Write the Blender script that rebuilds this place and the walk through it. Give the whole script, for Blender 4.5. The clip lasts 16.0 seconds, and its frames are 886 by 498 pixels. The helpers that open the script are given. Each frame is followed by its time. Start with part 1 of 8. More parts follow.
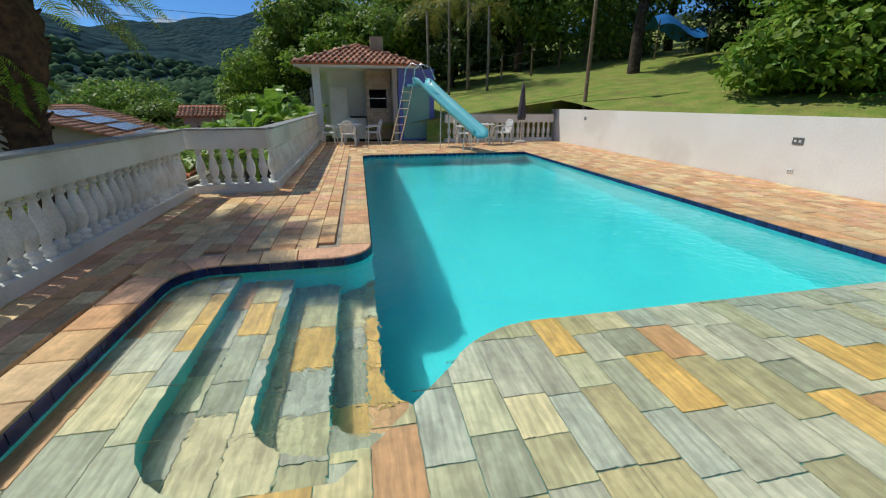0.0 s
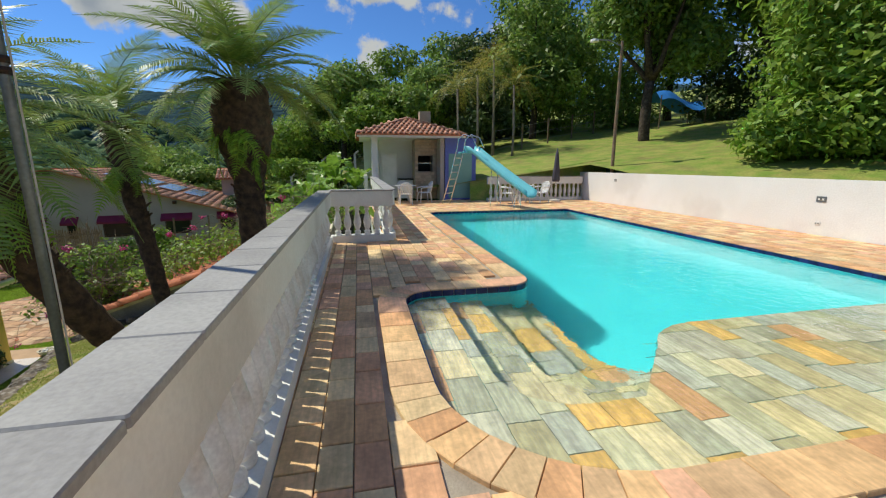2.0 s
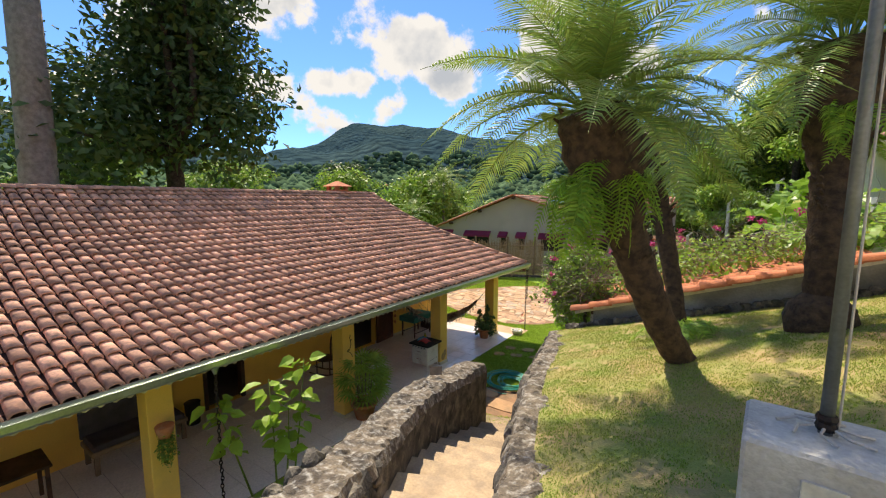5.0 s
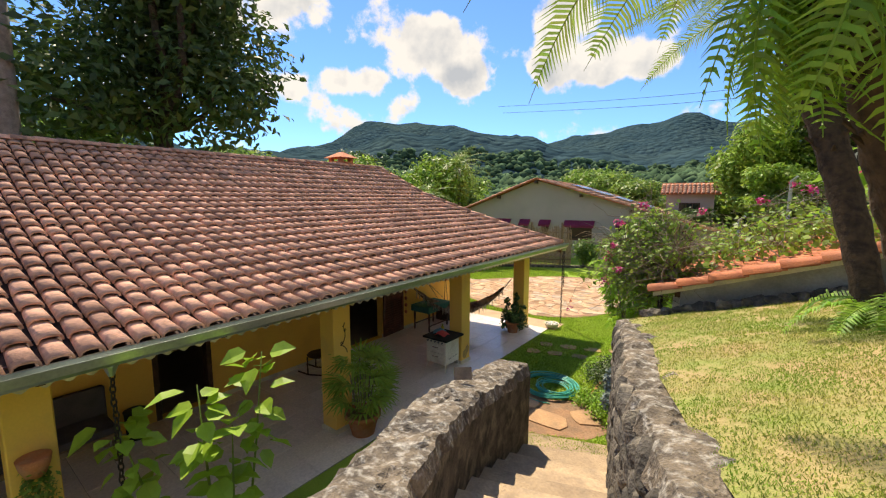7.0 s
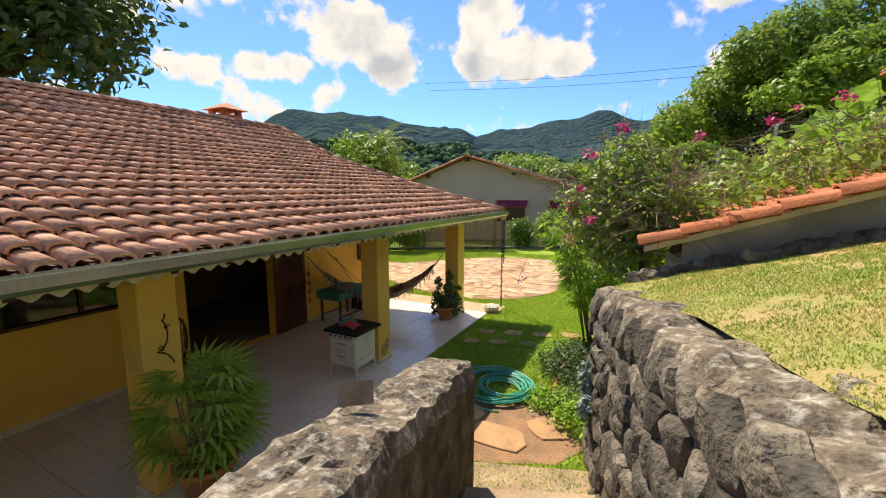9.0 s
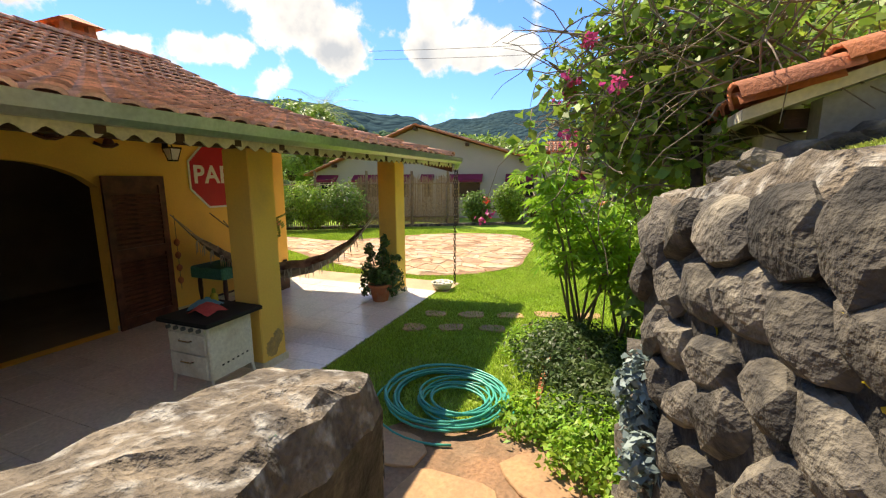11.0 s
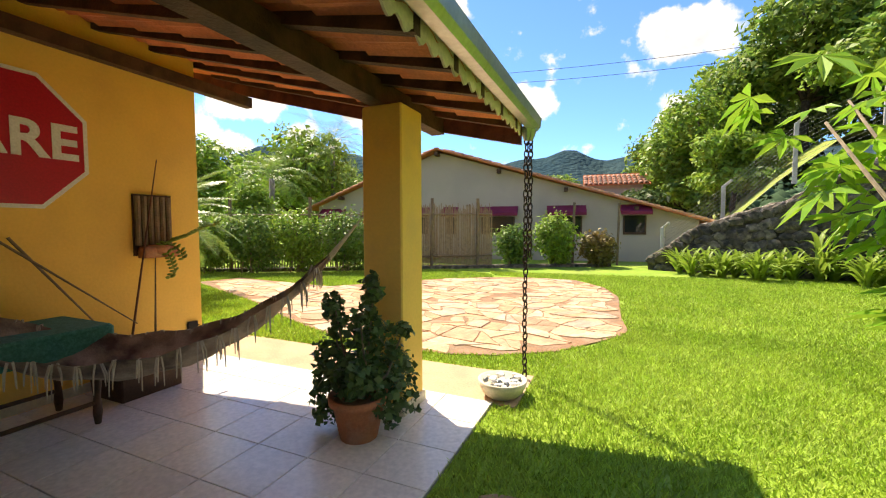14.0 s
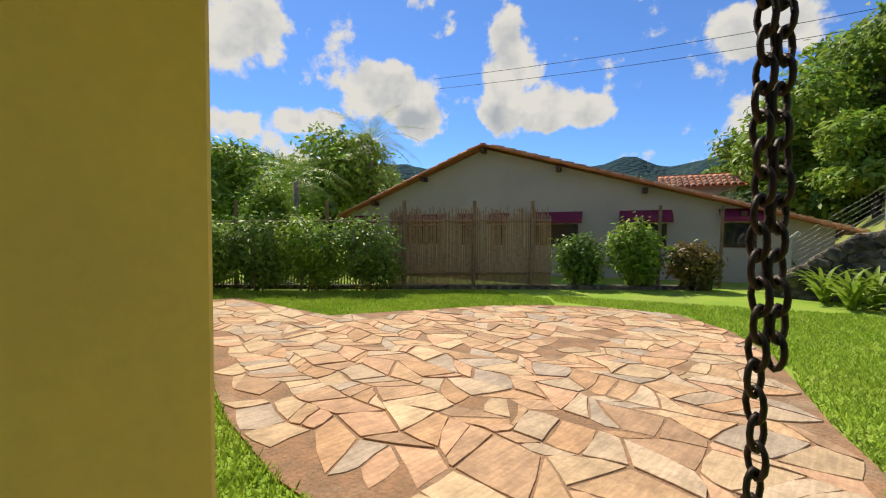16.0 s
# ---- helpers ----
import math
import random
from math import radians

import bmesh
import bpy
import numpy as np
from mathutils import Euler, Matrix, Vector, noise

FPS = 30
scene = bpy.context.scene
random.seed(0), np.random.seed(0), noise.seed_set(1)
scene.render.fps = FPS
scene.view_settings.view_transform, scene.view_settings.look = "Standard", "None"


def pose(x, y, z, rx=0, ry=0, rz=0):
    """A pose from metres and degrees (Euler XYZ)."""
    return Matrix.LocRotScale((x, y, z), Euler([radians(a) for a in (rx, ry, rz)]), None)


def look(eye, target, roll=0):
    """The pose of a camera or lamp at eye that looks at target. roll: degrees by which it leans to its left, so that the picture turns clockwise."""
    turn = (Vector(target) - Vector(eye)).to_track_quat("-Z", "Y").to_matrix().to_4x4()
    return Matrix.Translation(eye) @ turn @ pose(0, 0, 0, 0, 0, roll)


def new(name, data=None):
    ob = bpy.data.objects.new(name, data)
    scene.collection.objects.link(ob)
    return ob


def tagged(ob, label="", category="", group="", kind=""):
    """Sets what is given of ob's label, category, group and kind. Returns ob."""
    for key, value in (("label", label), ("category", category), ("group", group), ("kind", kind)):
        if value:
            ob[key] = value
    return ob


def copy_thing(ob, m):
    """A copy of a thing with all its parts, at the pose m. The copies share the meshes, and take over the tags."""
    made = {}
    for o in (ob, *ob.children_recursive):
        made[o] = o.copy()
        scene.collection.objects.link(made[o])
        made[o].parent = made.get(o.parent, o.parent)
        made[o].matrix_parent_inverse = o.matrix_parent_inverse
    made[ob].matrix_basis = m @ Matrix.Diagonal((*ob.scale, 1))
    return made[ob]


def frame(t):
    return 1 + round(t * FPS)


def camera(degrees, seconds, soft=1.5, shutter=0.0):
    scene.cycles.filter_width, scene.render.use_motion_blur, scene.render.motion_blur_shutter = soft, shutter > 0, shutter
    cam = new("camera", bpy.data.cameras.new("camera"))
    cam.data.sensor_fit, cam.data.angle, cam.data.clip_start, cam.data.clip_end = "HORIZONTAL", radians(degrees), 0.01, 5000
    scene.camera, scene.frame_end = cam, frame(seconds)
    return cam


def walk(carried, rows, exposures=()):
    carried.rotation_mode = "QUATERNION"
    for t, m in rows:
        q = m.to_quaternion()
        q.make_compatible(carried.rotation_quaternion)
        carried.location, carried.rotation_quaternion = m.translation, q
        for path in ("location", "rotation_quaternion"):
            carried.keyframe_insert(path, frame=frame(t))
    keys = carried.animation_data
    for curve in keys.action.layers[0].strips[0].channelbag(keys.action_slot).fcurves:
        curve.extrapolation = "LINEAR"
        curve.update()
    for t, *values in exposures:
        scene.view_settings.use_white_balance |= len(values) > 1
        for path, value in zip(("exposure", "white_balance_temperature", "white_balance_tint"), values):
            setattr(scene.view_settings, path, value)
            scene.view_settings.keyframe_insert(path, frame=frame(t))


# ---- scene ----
cam = camera(94.8, 16.0, 1.2)
METRES, EYE, TILT, LEAN, TURN = 20.0, 1.45, 0.0, 0.0, 0.0
ROWS = [
    (0.0, 0.0, 0.0, 0.0, 0.02, -19.69, -0.06),
    (0.5, -0.0224, -0.0066, 0.0029, -3.48, -19.02, -0.09),
    (1.0, -0.0464, -0.0227, 0.0054, -5.11, -17.1, -0.09),
    (1.5, -0.0741, -0.0434, 0.0039, -4.07, -14.48, -0.01),
    (2.0, -0.0996, -0.068, 0.0049, -0.39, -11.64, 0.01),
    (2.5, -0.1221, -0.0907, 0.0083, 9.58, -9.13, 0.15),
    (3.0, -0.1398, -0.1051, 0.0049, 23.32, -7.18, 0.13),
    (3.5, -0.1553, -0.1079, -0.0052, 35.72, -6.22, -0.09),
    (4.0, -0.1724, -0.1015, -0.0143, 43.96, -6.25, -0.2),
    (4.5, -0.1905, -0.0905, -0.0178, 48.07, -6.69, -0.17),
    (7.0, -0.3028, -0.0147, -0.0689, 51.61, -7.18, -0.13),
    (7.5, -0.3241, 0.0064, -0.082, 50.25, -7.32, -0.09),
    (8.0, -0.342, 0.0276, -0.093, 47.94, -7.63, -0.07),
    (8.5, -0.3599, 0.0475, -0.1025, 44.99, -7.96, -0.07),
    (9.0, -0.3785, 0.0698, -0.1109, 41.89, -8.2, -0.05),
    (11.5, -0.458, 0.1943, -0.1684, 35.26, -9.53, 0.23),
    (12.0, -0.477, 0.2184, -0.1772, 36.14, -8.87, 0.15),
    (12.5, -0.5026, 0.2433, -0.1855, 37.14, -7.46, 0.15),
    (13.0, -0.5318, 0.2691, -0.1866, 37.86, -5.66, 0.3),
    (13.5, -0.5558, 0.2953, -0.1879, 38.09, -4.07, 0.17),
    (14.0, -0.5768, 0.3258, -0.188, 38.05, -3.04, 0.13),
    (14.5, -0.5908, 0.3515, -0.1873, 37.80, -2.56, 0.09),
    (15.0, -0.6109, 0.3839, -0.1856, 38.50, -2.23, 0.06),
    (15.5, -0.6314, 0.4150, -0.187, 40.93, -1.94, -0.05),
    (16.0, -0.6579, 0.4453, -0.1873, 45.30, -1.76, -0.15),
]
walk(cam, [(t, pose(0, 0, EYE, TILT, LEAN, TURN) @ pose(METRES * x, METRES * y, METRES * z, 90 + pitch, roll, yaw)) for t, x, y, z, yaw, pitch, roll in ROWS], exposures=[(0.0, -0.24, 6500, 2), (1.0, -0.1, 6600, 2), (2.0, 0.1, 6800, 4), (3.0, 0.39, 7000, 8), (4.5, 0.83, 7500, 10), (7.0, 0.95, 7900, 10), (9.0, 0.97, 8000, 10), (11.5, 1.44, 7950, 10), (12.2, 1.75, 7750, 11), (13.0, 1.86, 7800, 11), (14.0, 1.41, 8000, 11), (15.0, 0.95, 7900, 10), (16.0, 0.55, 7500, 8)])

# ---- world, sun, exposure ----
SUN_TO = Vector((-0.545, 0.213, 0.811))
SUN_EL = math.asin(SUN_TO.z)
sun_data = bpy.data.lights.new("sun", "SUN")
sun_data.energy, sun_data.angle, sun_data.color = 3.75, radians(0.53), (1.0, 0.95, 0.86)
sun = new("sun", sun_data)
sun.matrix_world = look((0, 0, 60), Vector((0, 0, 60)) - SUN_TO)

world = bpy.data.worlds.new("world")
scene.world = world
world.use_nodes = True
wt = world.node_tree
wt.nodes.clear()


def wn(kind, **values):
    n = wt.nodes.new(kind)
    for key, value in values.items():
        n.inputs[key].default_value = value
    return n


def wlink(a, b):
    wt.links.new(a, b)


def wmath(op, a, b=None, clamp=False):
    n = wt.nodes.new("ShaderNodeMath")
    n.operation, n.use_clamp = op, clamp
    for i, v in enumerate((a, b)):
        if v is None:
            continue
        if isinstance(v, (int, float)):
            n.inputs[i].default_value = v
        else:
            wlink(v, n.inputs[i])
    return n.outputs[0]


sky = wt.nodes.new("ShaderNodeTexSky")
sky.sky_type, sky.sun_disc = "NISHITA", False
sky.sun_elevation = SUN_EL
sky.sun_rotation = math.atan2(SUN_TO.x, SUN_TO.y)
sky.dust_density, sky.ozone_density, sky.altitude = 0.2, 4.0, 900
coord = wt.nodes.new("ShaderNodeTexCoord")
wob = wn("ShaderNodeTexNoise", Scale=8.5, Detail=9.0, Roughness=0.58)
wlink(coord.outputs["Generated"], wob.inputs["Vector"])
# each cumulus: yaw of its middle, height above the horizon, half width, half height (degrees)
CLOUDS = [(yaw, high, wide * 0.86, tall * 0.86) for yaw, high, wide, tall in [(54, 19.5, 9.5, 5.6), (63, 15.0, 6, 3.0), (49, 16.0, 6, 3.6), (36, 23.0, 5.5, 8.0), (31, 17, 7, 4.4), (37.5, 15.5, 4.2, 3.6),
          (26, 16, 5, 3.0), (70.5, 24, 6.5, 9.5), (73, 14, 4.5, 3.2), (70, 33, 7, 5), (82, 20, 8, 8), (22, 34, 9, 5), (30, 42, 8, 5), (62, 44, 14, 4),
          # the last six stand out of view, added to brighten the shaded porch
          (7, 22, 7, 5), (100, 24, 14, 9), (120, 20, 10, 6), (150, 28, 16, 8), (-40, 30, 15, 9), (-80, 25, 14, 7), (190, 24, 18, 8), (-130, 32, 18, 8), (-62, 48, 22, 11), (-100, 42, 24, 13), (-78, 13, 20, 6), (-112, 20, 18, 9), (-88, 66, 26, 12), (-48, 12, 14, 5)]]
mask = None
for yaw, high, wide, tall in CLOUDS:
    c = Vector((-math.sin(radians(yaw)) * math.cos(radians(high)), math.cos(radians(yaw)) * math.cos(radians(high)), math.sin(radians(high))))
    right = Vector((math.cos(radians(yaw)), math.sin(radians(yaw)), 0))
    up = right.cross(c).normalized() * -1.0
    if up.z < 0:
        up = -up
    comps = []
    for axis, size in ((right, wide), (up, tall)):
        d = wt.nodes.new("ShaderNodeVectorMath")
        d.operation = "DOT_PRODUCT"
        wlink(coord.outputs["Generated"], d.inputs[0])
        d.inputs[1].default_value = axis
        comps.append(wmath("DIVIDE", wmath("SUBTRACT", d.outputs["Value"], axis.dot(c)), math.sin(radians(size))))
    ahead = wt.nodes.new("ShaderNodeVectorMath")
    ahead.operation = "DOT_PRODUCT"
    wlink(coord.outputs["Generated"], ahead.inputs[0])
    ahead.inputs[1].default_value = c
    r2 = wmath("ADD", wmath("MULTIPLY", comps[0], comps[0]), wmath("MULTIPLY", comps[1], comps[1]))
    v = wmath("MULTIPLY", wmath("SUBTRACT", 1.0, r2), wmath("GREATER_THAN", ahead.outputs["Value"], 0.5))
    v = wmath("MAXIMUM", v, -2.0)
    mask = v if mask is None else wmath("MAXIMUM", mask, v)
dens = wmath("ADD", mask, wmath("MULTIPLY", wmath("SUBTRACT", wob.outputs["Fac"], 0.55), 4.2))
# billows: the same noise a little nearer to the sun tells the lit side from the shaded one
toward = wt.nodes.new("ShaderNodeVectorMath")
toward.operation = "ADD"
toward.inputs[1].default_value = (-0.012, 0.004, 0.03)
wlink(coord.outputs["Generated"], toward.inputs[0])
wob2 = wn("ShaderNodeTexNoise", Scale=8.5, Detail=5.0, Roughness=0.55)
wlink(toward.outputs[0], wob2.inputs["Vector"])
relief = wmath("MULTIPLY", wmath("SUBTRACT", wob2.outputs["Fac"], wob.outputs["Fac"]), 5.0)
cover = wt.nodes.new("ShaderNodeMapRange")
cover.interpolation_type = "SMOOTHSTEP"
cover.inputs["From Min"].default_value, cover.inputs["From Max"].default_value = 0.0, 0.42
wlink(dens, cover.inputs["Value"])
core = wt.nodes.new("ShaderNodeMapRange")
core.inputs["From Min"].default_value, core.inputs["From Max"].default_value = 0.35, 1.5
wlink(wmath("ADD", dens, relief), core.inputs["Value"])
cloud_col = wt.nodes.new("ShaderNodeMix")
cloud_col.data_type = "RGBA"
cloud_col.inputs["A"].default_value, cloud_col.inputs["B"].default_value = (3.2, 3.3, 3.5, 1), (1.8, 2.05, 2.5, 1)
wlink(core.outputs[0], cloud_col.inputs["Factor"])
blend = wt.nodes.new("ShaderNodeMix")
blend.data_type = "RGBA"
wlink(cover.outputs[0], blend.inputs["Factor"])
deepen = wt.nodes.new("ShaderNodeMix")
deepen.data_type, deepen.blend_type = "RGBA", "MULTIPLY"
deepen.inputs["Factor"].default_value, deepen.inputs["B"].default_value = 1.0, (0.36, 0.57, 0.86, 1)
wlink(sky.outputs[0], deepen.inputs["A"])
wlink(deepen.outputs["Result"], blend.inputs["A"])
wlink(cloud_col.outputs["Result"], blend.inputs["B"])
bg = wn("ShaderNodeBackground", Strength=0.15)
wlink(blend.outputs["Result"], bg.inputs["Color"])
out = wt.nodes.new("ShaderNodeOutputWorld")
wlink(bg.outputs[0], out.inputs["Surface"])

# ---- materials ----
def mat(name, a, b=None, scale=3.0, rough=0.75, bump=0.15, bscale=60.0, metal=0.0, rnd=0.0, island=0.0, hue=0.0, stain=None, stain_scale=1.2, stain_amount=0.5, thin=0.0, spec=0.35, cut=0.5, grain=0.35, world_grain=False):
    """A procedural surface: two colours mixed by noise at one scale, grain at a finer one, stains, relief, and a tint for each piece."""
    m = bpy.data.materials.new(name)
    m.use_nodes = True
    t = m.node_tree
    p = t.nodes["Principled BSDF"]
    p.inputs["Roughness"].default_value, p.inputs["Metallic"].default_value = rough, metal
    p.inputs["Specular IOR Level"].default_value = spec
    b = b or tuple(c * 0.75 for c in a)
    tc = t.nodes.new("ShaderNodeTexCoord")
    vec = tc.outputs["Object"]
    if world_grain:
        vec = t.nodes.new("ShaderNodeNewGeometry").outputs["Position"]
    info = None
    if rnd or island:
        info = t.nodes.new("ShaderNodeNewGeometry") if island else t.nodes.new("ShaderNodeObjectInfo")
        rand = info.outputs["Random Per Island"] if island else info.outputs["Random"]
        if rnd and not island:
            off = t.nodes.new("ShaderNodeVectorMath")
            off.operation = "MULTIPLY_ADD"
            t.links.new(rand, off.inputs[0])
            off.inputs[1].default_value = (37.0, 91.0, 53.0)
            t.links.new(vec, off.inputs[2])
            vec = off.outputs[0]

    def noise_at(s, d=4.0):
        n = t.nodes.new("ShaderNodeTexNoise")
        n.inputs["Scale"].default_value, n.inputs["Detail"].default_value = s, d
        t.links.new(vec, n.inputs["Vector"])
        return n.outputs["Fac"]

    def ramp(src, lo, hi):
        r = t.nodes.new("ShaderNodeMapRange")
        r.inputs["From Min"].default_value, r.inputs["From Max"].default_value = lo, hi
        t.links.new(src, r.inputs["Value"])
        return r.outputs[0]

    def mix(f, x, y, kind="MIX"):
        n = t.nodes.new("ShaderNodeMix")
        n.data_type, n.blend_type = "RGBA", kind
        for key, v in (("Factor", f), ("A", x), ("B", y)):
            if isinstance(v, (int, float)):
                n.inputs[key].default_value = v
            elif isinstance(v, tuple):
                n.inputs[key].default_value = (*v, 1)
            else:
                t.links.new(v, n.inputs[key])
        return n.outputs["Result"]

    col = mix(ramp(noise_at(scale), cut - 0.15, cut + 0.15), a, b)
    if stain:
        col = mix(ramp(noise_at(stain_scale, 6), 0.5, 0.5 + 0.3 * stain_amount + 0.05), col, mix(stain_amount, col, stain))
    fine = noise_at(bscale, 3)
    col = mix(grain, col, mix(ramp(fine, 0.25, 0.75), (0.55, 0.55, 0.55), (1.3, 1.3, 1.3)), "MULTIPLY")
    if info:
        amount = island or rnd
        h = t.nodes.new("ShaderNodeHueSaturation")
        t.links.new(col, h.inputs["Color"])
        t.links.new(ramp(rand, 0, 1), h.inputs["Value"])
        rng = h.inputs["Value"].links[0].from_node
        rng.inputs["To Min"].default_value, rng.inputs["To Max"].default_value = 1 - amount, 1 + amount
        if hue:
            w = t.nodes.new("ShaderNodeTexWhiteNoise")
            w.noise_dimensions = "1D"
            t.links.new(rand, w.inputs["W"])
            t.links.new(ramp(w.outputs["Value"], 0, 1), h.inputs["Hue"])
            rng = h.inputs["Hue"].links[0].from_node
            rng.inputs["To Min"].default_value, rng.inputs["To Max"].default_value = 0.5 - hue, 0.5 + hue
        col = h.outputs[0]
    t.links.new(col, p.inputs["Base Color"])
    if bump:
        bn = t.nodes.new("ShaderNodeBump")
        bn.inputs["Strength"].default_value, bn.inputs["Distance"].default_value = bump, 0.02
        t.links.new(fine, bn.inputs["Height"])
        t.links.new(bn.outputs[0], p.inputs["Normal"])
    if thin:
        tr = t.nodes.new("ShaderNodeBsdfTranslucent")
        t.links.new(col, tr.inputs["Color"])
        ms = t.nodes.new("ShaderNodeMixShader")
        ms.inputs[0].default_value = thin
        t.links.new(p.outputs[0], ms.inputs[1])
        t.links.new(tr.outputs[0], ms.inputs[2])
        t.links.new(ms.outputs[0], t.nodes["Material Output"].inputs["Surface"])
    return m


def palette(name, colours, rough=0.7, bump=0.25, bscale=30.0, streak=1.0):
    """Natural slabs: each piece takes one of several stone colours, with veins inside it; on the pool slate the streaks
    also paint ripple light.
    """
    m = mat(name, (0.5, 0.5, 0.5), (0.36, 0.36, 0.36), 4.0, rough, bump, bscale, rnd=0.12)
    t = m.node_tree
    info = next(n for n in t.nodes if n.type == "OBJECT_INFO")
    geo = t.nodes.new("ShaderNodeNewGeometry")
    add = t.nodes.new("ShaderNodeMath")
    add.operation = "ADD"
    t.links.new(info.outputs["Random"], add.inputs[0])
    t.links.new(geo.outputs["Random Per Island"], add.inputs[1])
    w = t.nodes.new("ShaderNodeTexWhiteNoise")
    w.noise_dimensions = "1D"
    t.links.new(add.outputs[0], w.inputs["W"])
    r = t.nodes.new("ShaderNodeValToRGB")
    r.color_ramp.interpolation = "CONSTANT"
    while len(r.color_ramp.elements) < len(colours):
        r.color_ramp.elements.new(0.5)
    for i, c in enumerate(colours):
        r.color_ramp.elements[i].position, r.color_ramp.elements[i].color = i / len(colours), (*c, 1)
    t.links.new(w.outputs["Value"], r.inputs["Fac"])
    p = t.nodes["Principled BSDF"]
    old = p.inputs["Base Color"].links[0].from_socket
    veins = t.nodes.new("ShaderNodeMix")
    veins.data_type, veins.blend_type = "RGBA", "MULTIPLY"
    veins.inputs["Factor"].default_value = 1.0
    scale2 = t.nodes.new("ShaderNodeMix")
    scale2.data_type, scale2.blend_type = "RGBA", "MULTIPLY"
    scale2.inputs["Factor"].default_value = 1.0
    scale2.inputs["B"].default_value = (2.2, 2.2, 2.2, 1)
    tc = t.nodes.new("ShaderNodeTexCoord")
    stretch = t.nodes.new("ShaderNodeVectorMath")
    stretch.operation = "MULTIPLY_ADD"
    stretch.inputs[1].default_value = (34.0, 3.2, 6.0)
    t.links.new(tc.outputs["Object"], stretch.inputs[0])
    t.links.new(info.outputs["Random"], stretch.inputs[2])
    grainy = t.nodes.new("ShaderNodeTexNoise")
    grainy.inputs["Scale"].default_value, grainy.inputs["Detail"].default_value, grainy.inputs["Distortion"].default_value = 1.0, 5.0, 0.6
    t.links.new(stretch.outputs[0], grainy.inputs["Vector"])
    band = t.nodes.new("ShaderNodeMapRange")
    for key, value in (("From Min", 0.36), ("From Max", 0.66), ("To Min", 1.0 - 0.42 * streak), ("To Max", 1.0 + 0.36 * streak)):
        band.inputs[key].default_value = value
    t.links.new(grainy.outputs["Fac"], band.inputs["Value"])
    streaky = t.nodes.new("ShaderNodeMix")
    streaky.data_type, streaky.blend_type = "RGBA", "MULTIPLY"
    streaky.inputs["Factor"].default_value = 1.0
    t.links.new(old, streaky.inputs["A"])
    t.links.new(band.outputs[0], streaky.inputs["B"])
    old = streaky.outputs["Result"]
    t.links.new(old, scale2.inputs["A"])
    t.links.new(scale2.outputs["Result"], veins.inputs["A"])
    t.links.new(r.outputs["Color"], veins.inputs["B"])
    t.links.new(veins.outputs["Result"], p.inputs["Base Color"])
    return m


M_white = mat("white_paint", (0.80, 0.80, 0.77), (0.74, 0.73, 0.69), 1.5, 0.65, 0.12, 45, stain=(0.38, 0.35, 0.3), stain_scale=0.9, stain_amount=0.45, grain=0.15)
M_whitewall = mat("white_wall_paint", (0.82, 0.82, 0.80), (0.77, 0.76, 0.73), 0.7, 0.7, 0.15, 30, stain=(0.5, 0.47, 0.42), stain_scale=0.6, stain_amount=0.3, grain=0.12)
M_baluster = mat("white_baluster", (0.82, 0.82, 0.80), (0.72, 0.71, 0.68), 4, 0.55, 0.1, 50, rnd=0.06, stain=(0.45, 0.36, 0.26), stain_scale=5, stain_amount=0.35)
M_coping = mat("grey_coping", (0.40, 0.39, 0.37), (0.31, 0.30, 0.29), 2.5, 0.7, 0.1, 60, rnd=0.05)
M_deck = palette("deck_sandstone", [(0.80, 0.51, 0.25), (0.74, 0.41, 0.20), (0.82, 0.57, 0.31), (0.70, 0.38, 0.21), (0.84, 0.62, 0.34), (0.70, 0.46, 0.25), (0.78, 0.45, 0.28)], streak=0.25)
# its streaks are slate veins and painted ripple light from the water in one
M_shelf = palette("pool_slate", [(0.46, 0.44, 0.30), (0.58, 0.36, 0.12), (0.38, 0.39, 0.33), (0.56, 0.48, 0.30), (0.33, 0.33, 0.25), (0.52, 0.29, 0.15), (0.48, 0.46, 0.36), (0.50, 0.42, 0.24), (0.42, 0.40, 0.32), (0.40, 0.36, 0.22)], 0.6, 0.3, 18, 0.5)
M_mortar = mat("mortar", (0.42, 0.36, 0.28), (0.32, 0.27, 0.21), 5, 0.9, 0.3, 70)
M_bluetile = mat("navy_tile", (0.010, 0.018, 0.07), (0.018, 0.03, 0.13), 9, 0.2, 0.02, 40, rnd=0.25)
M_plaster = mat("turquoise_plaster", (0.065, 0.60, 0.65), (0.055, 0.55, 0.61), 0.8, 0.5, 0.05, 30)
M_riser = mat("turquoise_riser", (0.10, 0.50, 0.46), (0.08, 0.42, 0.40), 3, 0.5, 0.05, 30)
M_yellow = mat("ochre_wall_paint", (0.92, 0.58, 0.14), (0.88, 0.54, 0.12), 0.8, 0.7, 0.1, 40, stain=(0.62, 0.34, 0.10), stain_scale=1.1, stain_amount=0.35, grain=0.1)
M_column = mat("yellow_column_paint", (0.90, 0.60, 0.15), (0.85, 0.55, 0.13), 0.9, 0.7, 0.12, 40, stain=(0.52, 0.35, 0.16), stain_scale=1.6, stain_amount=0.4, grain=0.1)
M_roof = mat("roof_clay", (0.86, 0.46, 0.30), (0.58, 0.31, 0.21), 5.0, 0.85, 0.5, 45, rnd=0.32, stain=(0.11, 0.09, 0.075), stain_scale=8, stain_amount=0.6)
M_roof_i = mat("roof_clay_field", (0.86, 0.46, 0.30), (0.58, 0.31, 0.21), 5.0, 0.85, 0.5, 45, island=0.32, stain=(0.11, 0.09, 0.075), stain_scale=8, stain_amount=0.6)
